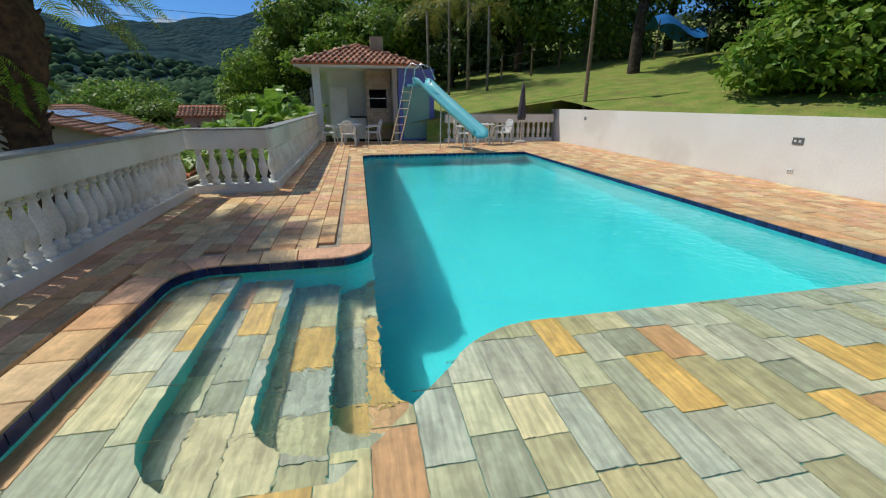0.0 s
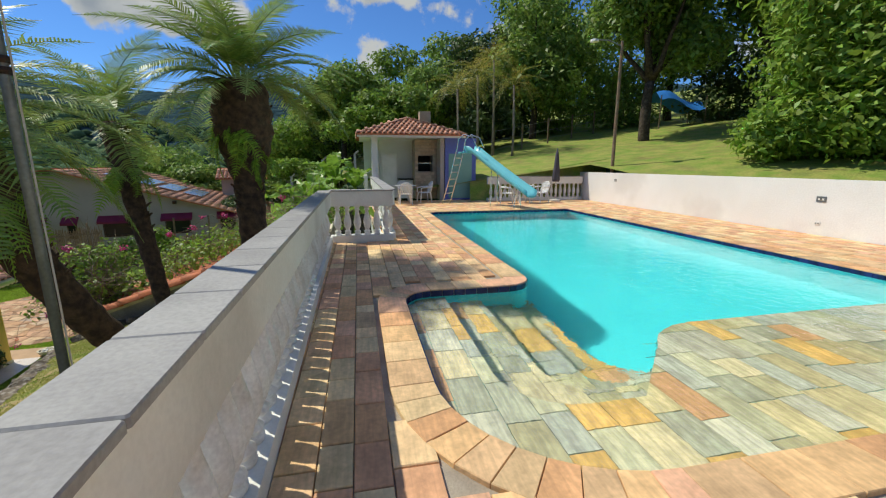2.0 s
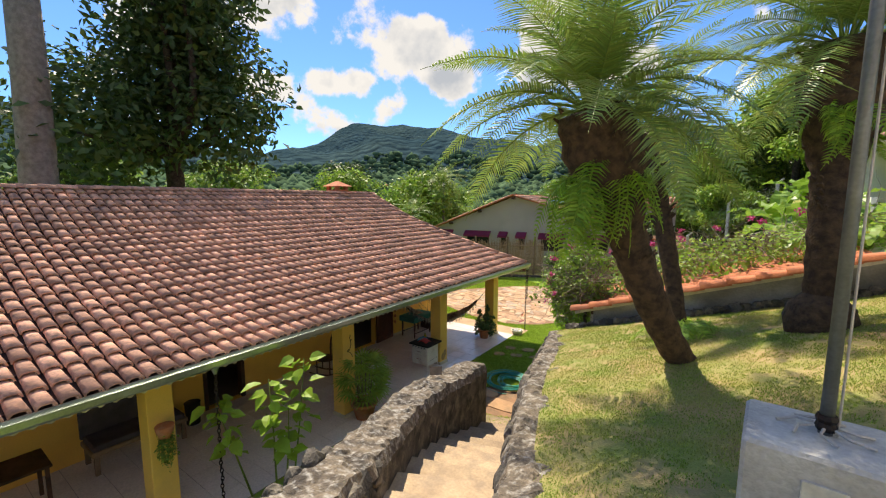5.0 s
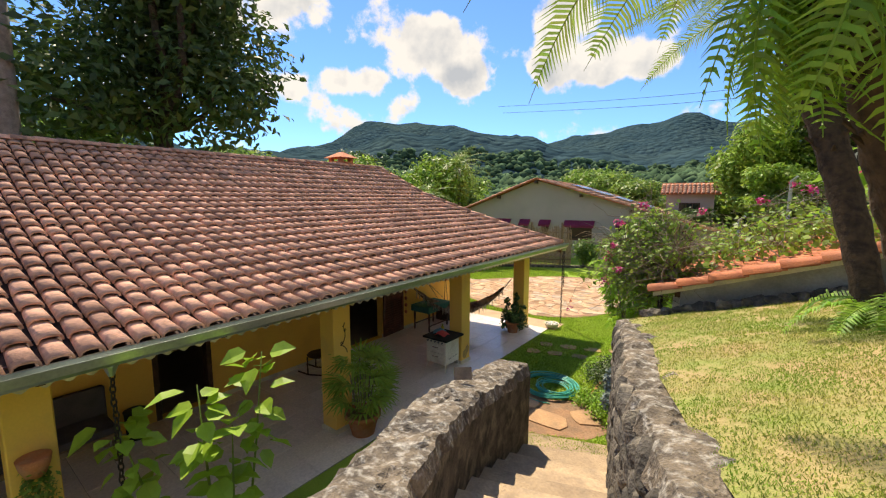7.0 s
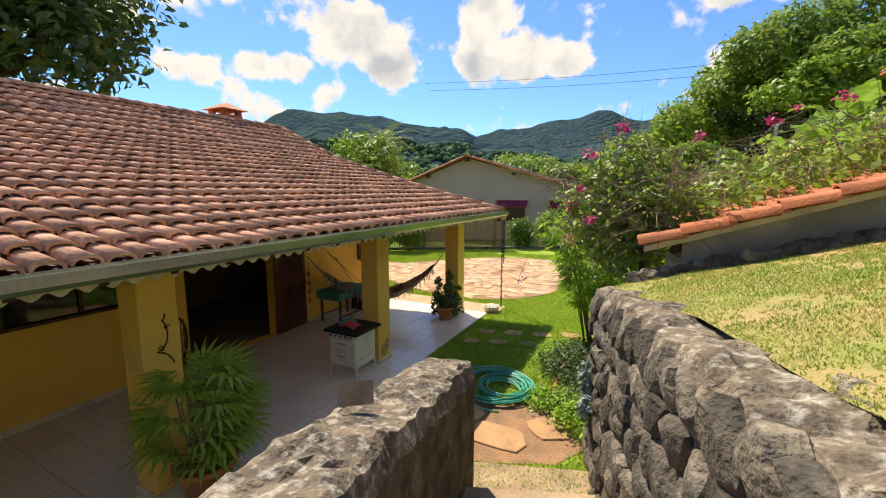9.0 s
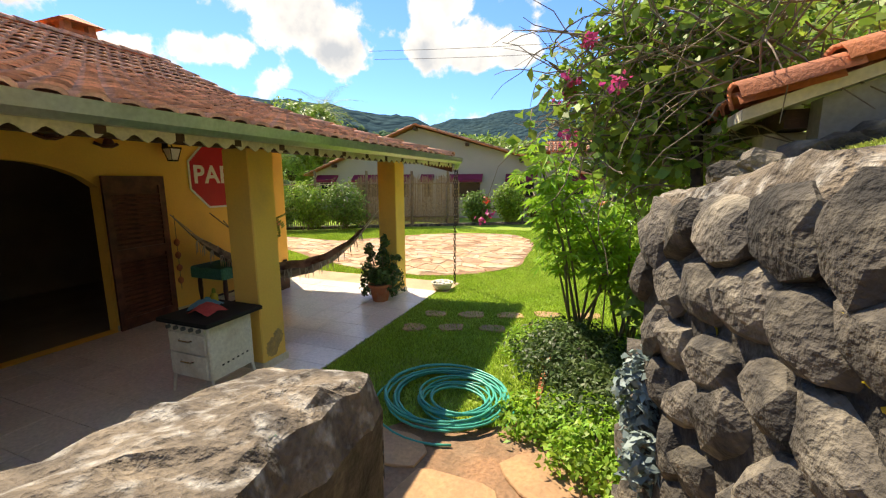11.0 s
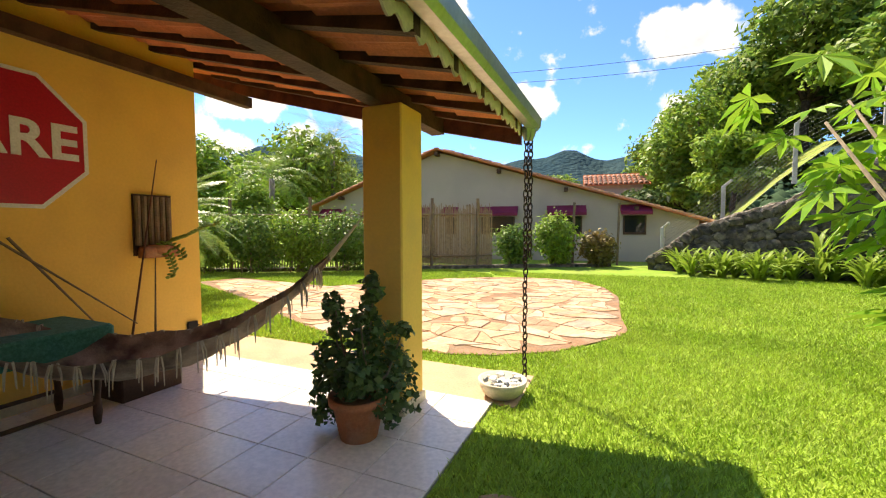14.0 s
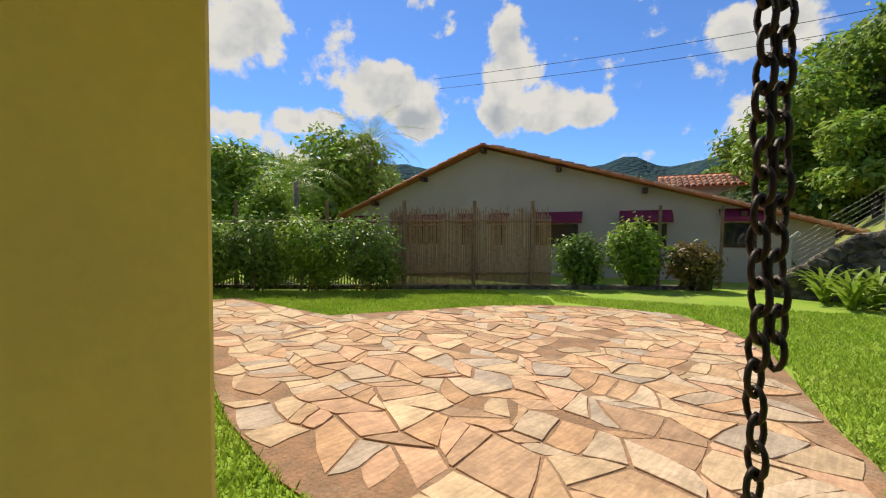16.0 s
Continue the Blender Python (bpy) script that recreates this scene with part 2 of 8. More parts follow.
# clay darkened well below the barrels: the groove shade is in the colour
M_channel = mat("shaded_clay_channel", (0.10, 0.055, 0.042), (0.05, 0.03, 0.026), 3, 0.9, 0.4, 40)
M_clay = mat("clean_clay", (0.62, 0.22, 0.10), (0.48, 0.15, 0.07), 3, 0.8, 0.3, 50, rnd=0.15, stain=(0.25, 0.12, 0.08), stain_scale=4, stain_amount=0.4)
M_pot = mat("terracotta_pot", (0.56, 0.22, 0.10), (0.46, 0.17, 0.08), 4, 0.8, 0.15, 60, stain=(0.5, 0.4, 0.3), stain_scale=5, stain_amount=0.4)
M_wood = mat("dark_wood", (0.11, 0.055, 0.034), (0.045, 0.022, 0.014), 6, 0.6, 0.3, 50)
M_redwood = mat("red_brown_wood", (0.16, 0.05, 0.035), (0.065, 0.02, 0.018), 6, 0.5, 0.25, 50)
M_rawwood = mat("weathered_wood", (0.28, 0.20, 0.13), (0.18, 0.13, 0.09), 7, 0.85, 0.4, 60, rnd=0.2)
M_gutter = mat("galvanised_gutter", (0.52, 0.56, 0.52), (0.42, 0.47, 0.44), 2.0, 0.28, 0.04, 30, metal=0.85, stain=(0.35, 0.36, 0.3), stain_scale=2, stain_amount=0.4)
M_fascia = mat("cream_fascia", (0.72, 0.66, 0.50), (0.6, 0.55, 0.42), 3, 0.7, 0.1, 40, stain=(0.4, 0.35, 0.25), stain_scale=3, stain_amount=0.4)
M_tile = mat("porch_tile", (0.82, 0.75, 0.68), (0.76, 0.69, 0.62), 1.2, 0.22, 0.02, 30, rnd=0.04, spec=0.5)
M_grout = mat("tile_grout", (0.30, 0.28, 0.26), (0.24, 0.22, 0.2), 4, 0.9, 0.1)
M_stone = mat("rubble_stone", (0.145, 0.125, 0.10), (0.042, 0.038, 0.033), 4.5, 0.92, 1.0, 38, rnd=0.4, stain=(0.36, 0.31, 0.23), stain_scale=6, stain_amount=0.6, grain=0.6, world_grain=True)
M_stonecap = mat("lichened_stone_cap", (0.24, 0.19, 0.135), (0.075, 0.062, 0.05), 5, 0.92, 1.0, 42, stain=(0.62, 0.59, 0.52), stain_scale=15, stain_amount=0.75, grain=0.75)
M_stair = mat("stair_stone", (0.52, 0.38, 0.24), (0.36, 0.26, 0.17), 3, 0.9, 0.6, 30, rnd=0.15, stain=(0.25, 0.2, 0.15), stain_scale=4, stain_amount=0.4)
M_flag = palette("patio_flagstone", [(0.58, 0.37, 0.21), (0.52, 0.31, 0.17), (0.62, 0.44, 0.27), (0.48, 0.30, 0.18), (0.58, 0.41, 0.25), (0.60, 0.36, 0.22), (0.54, 0.40, 0.27), (0.45, 0.35, 0.26)], 0.85, 0.5, 26, 0.3)
M_stepping = mat("stepping_stone", (0.56, 0.33, 0.17), (0.42, 0.25, 0.14), 3, 0.9, 0.5, 30, rnd=0.2, stain=(0.28, 0.2, 0.12), stain_scale=4, stain_amount=0.5)
M_earth = mat("earth", (0.36, 0.20, 0.11), (0.24, 0.15, 0.09), 4, 0.95, 0.8, 34, stain=(0.40, 0.29, 0.19), stain_scale=2.5, stain_amount=0.6, grain=0.55)
M_sandpath = mat("concrete_path", (0.55, 0.38, 0.24), (0.46, 0.32, 0.20), 2, 0.9, 0.3, 50, stain=(0.35, 0.25, 0.17), stain_scale=2, stain_amount=0.3)
M_lawn = mat("lawn_ground", (0.20, 0.34, 0.03), (0.28, 0.40, 0.045), 1.3, 0.95, 0.6, 55, stain=(0.30, 0.27, 0.09), stain_scale=0.7, stain_amount=0.35)
M_drylawn = mat("dry_lawn_ground", (0.24, 0.28, 0.07), (0.38, 0.29, 0.13), 2.6, 0.95, 0.6, 70, stain=(0.46, 0.27, 0.16), stain_scale=1.1, stain_amount=0.75)
M_grass = mat("grass_blades", (0.30, 0.45, 0.05), (0.40, 0.53, 0.08), 1.5, 0.7, 0, 20, island=0.35, thin=0.35)
M_drygrass = mat("dry_grass_blades", (0.24, 0.38, 0.05), (0.44, 0.44, 0.12), 2.0, 0.8, 0, 20, island=0.35, thin=0.3)
M_hillgrass = mat("hillside_grass", (0.18, 0.28, 0.04), (0.32, 0.32, 0.08), 1.6, 0.95, 1.0, 16, stain=(0.22, 0.16, 0.07), stain_scale=1.1, stain_amount=0.85, grain=0.6)
# forest green shifted to blue: the haze of distance is painted into it
M_canopy = mat("far_canopy_hazed", (0.045, 0.080, 0.088), (0.030, 0.060, 0.072), 0.02, 1.0, 0.0, 0.11, stain=(0.065, 0.10, 0.085), stain_scale=0.006, stain_amount=0.5, spec=0.0, grain=0.75)
_t = M_canopy.node_tree
_tc = _t.nodes.new("ShaderNodeTexCoord")
_v = _t.nodes.new("ShaderNodeTexVoronoi")
_v.inputs["Scale"].default_value = 0.085
_t.links.new(_tc.outputs["Object"], _v.inputs["Vector"])
_b = _t.nodes.new("ShaderNodeBump")
_b.invert = True
_b.inputs["Strength"].default_value, _b.inputs["Distance"].default_value = 0.9, 6.0
_t.links.new(_v.outputs["Distance"], _b.inputs["Height"])
_t.links.new(_b.outputs[0], _t.nodes["Principled BSDF"].inputs["Normal"])
M_concrete = mat("rough_concrete", (0.55, 0.53, 0.48), (0.44, 0.42, 0.38), 3, 0.9, 0.5, 40, stain=(0.7, 0.7, 0.68), stain_scale=4, stain_amount=0.5)
M_nbwall = mat("pale_render", (0.47, 0.42, 0.38), (0.43, 0.38, 0.34), 0.5, 0.85, 0.1, 20, stain=(0.36, 0.32, 0.29), stain_scale=0.7, stain_amount=0.3, grain=0.1)
M_plasticwhite = mat("white_plastic", (0.82, 0.82, 0.80), (0.78, 0.78, 0.76), 3, 0.4, 0.0, 30)
M_slide = mat("aqua_fibreglass", (0.20, 0.62, 0.68), (0.17, 0.56, 0.63), 1, 0.3, 0.03, 30)
M_chrome = mat("chrome_tube", (0.75, 0.75, 0.75), (0.65, 0.65, 0.65), 8, 0.25, 0, 30, metal=1.0)
M_bluepaint = mat("blue_mosaic", (0.12, 0.16, 0.50), (0.16, 0.20, 0.58), 14, 0.4, 0.05, 40)
M_mint = mat("mint_panel", (0.25, 0.48, 0.42), (0.21, 0.42, 0.38), 1, 0.5, 0.02, 30)
M_brick = mat("kiosk_brick", (0.55, 0.42, 0.30), (0.45, 0.34, 0.24), 4, 0.85, 0.3, 40, rnd=0.15)
M_black = mat("soot", (0.012, 0.012, 0.012), (0.02, 0.018, 0.016), 4, 0.8, 0.1)
# dim brown for the rooms: their lack of light is put into the colour
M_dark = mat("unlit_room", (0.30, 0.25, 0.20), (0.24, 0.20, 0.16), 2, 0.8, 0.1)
M_darkcloth = mat("umbrella_cloth", (0.10, 0.09, 0.11), (0.07, 0.065, 0.08), 5, 0.85, 0.2)
M_bluetarp = mat("blue_tarpaulin", (0.03, 0.20, 0.62), (0.025, 0.16, 0.5), 2, 0.5, 0.1)
M_iron = mat("black_iron", (0.02, 0.018, 0.016), (0.05, 0.03, 0.02), 9, 0.5, 0.2, 60, metal=0.5)
M_steel = mat("grey_steel_pole", (0.16, 0.18, 0.18), (0.22, 0.24, 0.24), 5, 0.5, 0.1, 50, metal=0.6)
M_enamel = mat("cream_enamel", (0.78, 0.76, 0.66), (0.72, 0.69, 0.58), 3, 0.3, 0.02, 40, stain=(0.4, 0.28, 0.16), stain_scale=5, stain_amount=0.25)
M_red = mat("sign_red", (0.52, 0.015, 0.04), (0.46, 0.012, 0.035), 2, 0.4, 0.02)
M_signwhite = mat("sign_white", (0.82, 0.82, 0.80), (0.76, 0.76, 0.74), 4, 0.5, 0.02)
M_hose = mat("green_hose", (0.06, 0.44, 0.33), (0.05, 0.36, 0.28), 5, 0.35, 0.02)
M_rope = mat("hammock_cloth", (0.46, 0.38, 0.29), (0.10, 0.07, 0.06), 5, 0.9, 0.3, 90)
M_fringe = mat("cotton_fringe", (0.58, 0.53, 0.45), (0.45, 0.41, 0.35), 9, 0.9, 0.2, 90)
M_reed = mat("reed_screen", (0.34, 0.24, 0.15), (0.22, 0.155, 0.10), 9, 0.9, 0.3, 60, rnd=0.3, island=0.3)
M_burgundy = mat("burgundy_awning", (0.22, 0.02, 0.07), (0.17, 0.015, 0.05), 2, 0.7, 0.1)
M_bark = mat("dark_bark", (0.085, 0.062, 0.045), (0.04, 0.03, 0.024), 9, 0.95, 0.9, 30, stain=(0.2, 0.17, 0.13), stain_scale=6, stain_amount=0.4)
M_palmbark = mat("palm_fibre_trunk", (0.12, 0.075, 0.045), (0.05, 0.032, 0.022), 12, 0.95, 1.0, 34)
M_paletrunk = mat("pale_trunk", (0.30, 0.26, 0.22), (0.2, 0.17, 0.14), 6, 0.9, 0.4, 30)
M_twig = mat("dry_twig", (0.30, 0.24, 0.17), (0.18, 0.14, 0.10), 9, 0.9, 0.3, 50)


def leafmat(name, a, b, thin=0.35, island=0.35, rough=0.5):
    return mat(name, a, b, 1.2, rough, 0, 12, island=island, hue=0.02, thin=thin, spec=0.4)


M_leaf_dark = leafmat("dark_foliage", (0.065, 0.115, 0.034), (0.10, 0.155, 0.045), 0.3)
M_leaf_mid = leafmat("mid_foliage", (0.17, 0.285, 0.05), (0.25, 0.36, 0.075), 0.4)
M_leaf_light = leafmat("light_foliage", (0.20, 0.34, 0.045), (0.28, 0.41, 0.065), 0.4)
M_leaf_bright = leafmat("bright_foliage", (0.22, 0.40, 0.04), (0.31, 0.49, 0.055), 0.42)
M_leaf_hedge = leafmat("hedge_foliage", (0.13, 0.24, 0.045), (0.19, 0.30, 0.06), 0.35)
M_leaf_dry = leafmat("dry_foliage", (0.24, 0.17, 0.05), (0.14, 0.15, 0.04), 0.3)
M_frond = leafmat("palm_frond", (0.19, 0.30, 0.06), (0.27, 0.37, 0.09), 0.35, 0.25, 0.4)
M_areca = leafmat("yellowing_frond", (0.34, 0.40, 0.07), (0.46, 0.38, 0.09), 0.4, 0.35)
M_banana = leafmat("banana_leaf", (0.18, 0.36, 0.05), (0.24, 0.42, 0.06), 0.4, 0.2, 0.35)
M_magenta = leafmat("magenta_bract", (0.55, 0.05, 0.20), (0.62, 0.08, 0.26), 0.4, 0.2)
M_redflower = leafmat("red_flower", (0.70, 0.03, 0.02), (0.75, 0.06, 0.03), 0.3, 0.2)
M_yellowleaf = leafmat("yellow_leaf", (0.60, 0.50, 0.03), (0.45, 0.42, 0.05), 0.35, 0.2)
M_grey_leaf = leafmat("grey_succulent", (0.16, 0.22, 0.20), (0.22, 0.28, 0.26), 0.1, 0.2)
M_purple = leafmat("purple_leaf", (0.06, 0.015, 0.035), (0.09, 0.02, 0.05), 0.2, 0.3)

M_water = bpy.data.materials.new("pool_water")
M_water.use_nodes = True
_t = M_water.node_tree
_p = _t.nodes["Principled BSDF"]
_p.inputs["Base Color"].default_value = (0.86, 0.97, 0.98, 1)
_p.inputs["Transmission Weight"].default_value, _p.inputs["IOR"].default_value, _p.inputs["Roughness"].default_value = 1.0, 1.33, 0.0
_n1, _n2 = _t.nodes.new("ShaderNodeTexNoise"), _t.nodes.new("ShaderNodeTexNoise")
_n1.inputs["Scale"].default_value, _n2.inputs["Scale"].default_value = 7.0, 1.6
_n1.inputs["Distortion"].default_value = 1.5
_tc = _t.nodes.new("ShaderNodeTexCoord")
_add = _t.nodes.new("ShaderNodeMath")
for _n in (_n1, _n2):
    _t.links.new(_tc.outputs["Object"], _n.inputs["Vector"])
_t.links.new(_n1.outputs["Fac"], _add.inputs[0])
_t.links.new(_n2.outputs["Fac"], _add.inputs[1])
_b = _t.nodes.new("ShaderNodeBump")
_b.inputs["Strength"].default_value, _b.inputs["Distance"].default_value = 0.15, 0.05
_t.links.new(_add.outputs[0], _b.inputs["Height"])
_t.links.new(_b.outputs[0], _p.inputs["Normal"])
M_glass = mat("dark_window_glass", (0.02, 0.022, 0.025), (0.02, 0.022, 0.025), 2, 0.05, 0, 20, spec=0.6)

# ---- builders ----
class Build:
    """Collects the corners and faces of one mesh."""

    def __init__(self):
        self.v, self.f = [], []

    def add(self, verts, faces):
        k = len(self.v)
        self.v.extend((p[0], p[1], p[2]) for p in verts)
        self.f.extend(tuple(i + k for i in face) for face in faces)
        return self

    def box(self, x0, y0, z0, x1, y1, z1, m=None, c=0.0):
        """A block, with its upright and top edges cut by c."""
        if c:
            return self.prism([(x0 + c, y0), (x1 - c, y0), (x1, y0 + c), (x1, y1 - c), (x1 - c, y1), (x0 + c, y1), (x0, y1 - c), (x0, y0 + c)], z0, z1, c, m)
        v = [Vector(p) for p in ((x0, y0, z0), (x1, y0, z0), (x1, y1, z0), (x0, y1, z0), (x0, y0, z1), (x1, y0, z1), (x1, y1, z1), (x0, y1, z1))]
        if m:
            v = [m @ p for p in v]
        return self.add(v, [(3, 2, 1, 0), (4, 5, 6, 7), (0, 1, 5, 4), (1, 2, 6, 5), (2, 3, 7, 6), (3, 0, 4, 7)])

    def prism(self, poly, z0, z1, c=0.0, m=None, bottom=True):
        n = len(poly)
        cx, cy = sum(p[0] for p in poly) / n, sum(p[1] for p in poly) / n
        rings = [[(x, y, z0) for x, y in poly], [(x, y, z1 - c) for x, y in poly]]
        if c:
            ring = []
            for x, y in poly:
                d = max(math.hypot(x - cx, y - cy), 1e-6)
                k = max(0.0, 1 - c / d)
                ring.append((cx + (x - cx) * k, cy + (y - cy) * k, z1))
            rings.append(ring)
        v = [Vector(p) for r in rings for p in r]
        if m:
            v = [m @ p for p in v]
        f = [(r * n + i, r * n + (i + 1) % n, (r + 1) * n + (i + 1) % n, (r + 1) * n + i) for r in range(len(rings) - 1) for i in range(n)]
        f.append(tuple((len(rings) - 1) * n + i for i in range(n)))
        if bottom:
            f.append(tuple(reversed(range(n))))
        return self.add(v, f)

    def tube(self, pts, radii, n=8, caps=True):
        pts = [Vector(p) for p in pts]
        if isinstance(radii, (int, float)):
            radii = [radii] * len(pts)
        side = None
        v, f = [], []
        for i, p in enumerate(pts):
            d = (pts[min(i + 1, len(pts) - 1)] - pts[max(i - 1, 0)]).normalized()
            if side is None:
                side = d.cross(Vector((0.31, 0.17, 0.93))).normalized()
            side = (side - d * side.dot(d)).normalized()
            other = d.cross(side)
            v += [p + (side * math.cos(2 * math.pi * j / n) + other * math.sin(2 * math.pi * j / n)) * radii[i] for j in range(n)]
        for i in range(len(pts) - 1):
            f += [(i * n + j, i * n + (j + 1) % n, (i + 1) * n + (j + 1) % n, (i + 1) * n + j) for j in range(n)]
        if caps:
            f += [tuple(reversed(range(n))), tuple((len(pts) - 1) * n + j for j in range(n))]
        return self.add(v, f)

    def lathe(self, profile, n=12, at=(0, 0, 0)):
        """profile: (radius, height) from the bottom up."""
        v = [(at[0] + r * math.cos(2 * math.pi * j / n), at[1] + r * math.sin(2 * math.pi * j / n), at[2] + z) for r, z in profile for j in range(n)]
        f = [(i * n + j, i * n + (j + 1) % n, (i + 1) * n + (j + 1) % n, (i + 1) * n + j) for i in range(len(profile) - 1) for j in range(n)]
        f += [tuple(reversed(range(n))), tuple((len(profile) - 1) * n + j for j in range(n))]
        return self.add(v, f)

    def weld(self):
        """Joins corners that lie in one place."""
        seen, index = {}, []
        for p in self.v:
            index.append(seen.setdefault(tuple(round(c, 4) for c in p), len(seen)))
        self.v = list(seen)
        self.f = [f for f in (tuple(dict.fromkeys(index[i] for i in face)) for face in self.f) if len(f) > 2]
        return self

    def mesh(self, name, material, smooth=False):
        me = bpy.data.meshes.new(name)
        me.from_pydata(self.v, [], self.f)
        me.materials.append(material)
        if smooth:
            me.shade_smooth()
        me.update()
        return me


def part(name, b, material, parent=None, label="", smooth=False, m=None):
    """One mesh object, under a thing or a part if one is given."""
    me = b.mesh(name, material, smooth) if isinstance(b, Build) else b
    ob = new(name, me)
    if parent:
        ob.parent = parent
    if m is not None:
        ob.matrix_basis = m
    return tagged(ob, label)


def thing(name, m, label, category, group="", kind=""):
    ob = new(name)
    ob.empty_display_size = 0.1
    ob.matrix_basis = m
    return tagged(ob, label, category, group, kind)


def setting(name, b, material, label, m=None, smooth=False, category="structure"):
    ob = part(name, b, material, None, label, smooth, m)
    return tagged(ob, label, category, "", "structure")


def clip(poly, cell):
    """The part of a polygon inside a convex cell (corners anticlockwise)."""
    res = list(poly)
    for i in range(len(cell)):
        (ax, ay), (bx, by) = cell[i], cell[(i + 1) % len(cell)]
        src, res = res, []
        for j in range(len(src)):
            p, q = src[j - 1], src[j]
            dp = (bx - ax) * (p[1] - ay) - (by - ay) * (p[0] - ax)
            dq = (bx - ax) * (q[1] - ay) - (by - ay) * (q[0] - ax)
            if (dp >= 0) != (dq >= 0):
                k = dp / (dp - dq)
                res.append((p[0] + (q[0] - p[0]) * k, p[1] + (q[1] - p[1]) * k))
            if dq >= 0:
                res.append(q)
        if len(res) < 3:
            return []
    return res


def area(poly):
    return 0.5 * sum(poly[i - 1][0] * poly[i][1] - poly[i][0] * poly[i - 1][1] for i in range(len(poly)))


def inside(poly, x, y):
    hit = False
    for i in range(len(poly)):
        (ax, ay), (bx, by) = poly[i - 1], poly[i]
        if (ay > y) != (by > y) and x < (bx - ax) * (y - ay) / (by - ay) + ax:
            hit = not hit
    return hit


def arc(cx, cy, r, a0, a1, n=8):
    return [(cx + r * math.cos(radians(a0 + (a1 - a0) * i / n)), cy + r * math.sin(radians(a0 + (a1 - a0) * i / n))) for i in range(n + 1)]


def shrink(poly, g):
    cx, cy = sum(p[0] for p in poly) / len(poly), sum(p[1] for p in poly) / len(poly)
    res = []
    for x, y in poly:
        d = max(math.hypot(x - cx, y - cy), 1e-6)
        res.append((cx + (x - cx) * max(0.2, 1 - g / d), cy + (y - cy) * max(0.2, 1 - g / d)))
    return res


def lay(name, cells, top, thick, material, parent, near, count=300, chamfer=0.006, wobble=0.004, rest="stone_field", rest_label="", rng=None):
    """Lays slabs: the cells nearest to a place as objects of their own, the others joined in one mesh."""
    rng = rng or random.Random(5)
    cells = sorted(cells, key=lambda c: (sum(p[0] for p in c) / len(c) - near[0]) ** 2 + (sum(p[1] for p in c) / len(c) - near[1]) ** 2)
    field = Build()
    for i, cell in enumerate(cells):
        cx, cy = sum(p[0] for p in cell) / len(cell), sum(p[1] for p in cell) / len(cell)
        h = (top(cx, cy) if callable(top) else top) + rng.uniform(-wobble, wobble)
        if i < count:
            b = Build().prism([(x - cx, y - cy) for x, y in cell], -thick, 0, chamfer, None, False)
            part(name, b, material, parent, m=Matrix.Translation((cx, cy, h)))
        else:
            field.prism(cell, h - thick, h, chamfer, None, False)
    if field.v:
        ob = part(rest, field, material, parent, rest_label)
        tagged(ob, "", "", "", "stuff")


def rows_of(x0, x1, y0, y1, width, length, rng, along_y=True):
    """Cells of broken courses that cover a rectangle."""
    res = []
    x = x0
    while x < x1 - 0.02:
        w = min(width * rng.uniform(0.8, 1.2), x1 - x)
        y = y0 - rng.uniform(0, length)
        while y < y1:
            l = length * rng.uniform(0.65, 1.4)
            a, b = max(y, y0), min(y + l, y1)
            if b - a > 0.04:
                cell = [(x, a), (x + w, a), (x + w, b), (x, b)]
                res.append(cell if along_y else [(q, p) for p, q in reversed(cell)])
            y += l
        x += w
    return res


POOL = pose(0, 0, 0, 0, 0, 11.2)
HOUSE = pose(-13.75, 9.05, -3.78, 0, 0, 14.5)
LOW = -3.78


def hill_z(x, y):
    base = -1.33 + 0.134 * x + 0.127 * y - 0.9 * max(0.0, -10 - x)
    return max(LOW - 0.1, base + 0.25 * noise.noise((x * 0.15, y * 0.15, 0)))


def terrace_z(x, y):
    return -0.6 + 0.31 * (x + 4.6) + 0.04 * (y - 1)


def far_top(x, y):
    return float(np.interp(x, [-14.6, -14.1, -13.27, -11.03, -9.24, -4.5], [-3.3, -3.0, -2.3, -1.54, -0.5, 0.4]))


def slope_z(x, y):
    """The hillside, eased down to the top of the stone boundary wall."""
    k = min(1.0, max(0.0, (y - 22.3) / 6.0)) if x < -2 else 1.0
    return min(hill_z(x, y), far_top(x, y) - 0.08 + k * 6) if k < 1 and x < -4.4 else hill_z(x, y)


# ---- ground, hills ----
def far_height(angle, r):
    """Mountains all round: several ridges behind one another."""
    h = 0.0
    for dist, high, seed in ((150, 12, 3.1), (420, 62, 7.7), (1150, 208, 1.3)):
        crest = high * (0.86 + 0.5 * noise.noise((math.cos(angle) * 2.4 + seed, math.sin(angle) * 2.4, seed)) + 0.14 * noise.noise((math.cos(angle) * 9 + seed, math.sin(angle) * 9, seed)))
        h = max(h, crest * math.exp(-((r - dist) / (dist * 0.3)) ** 2) if r < dist else crest * math.exp(-((r - dist) / (dist * 0.8)) ** 2))
    return h


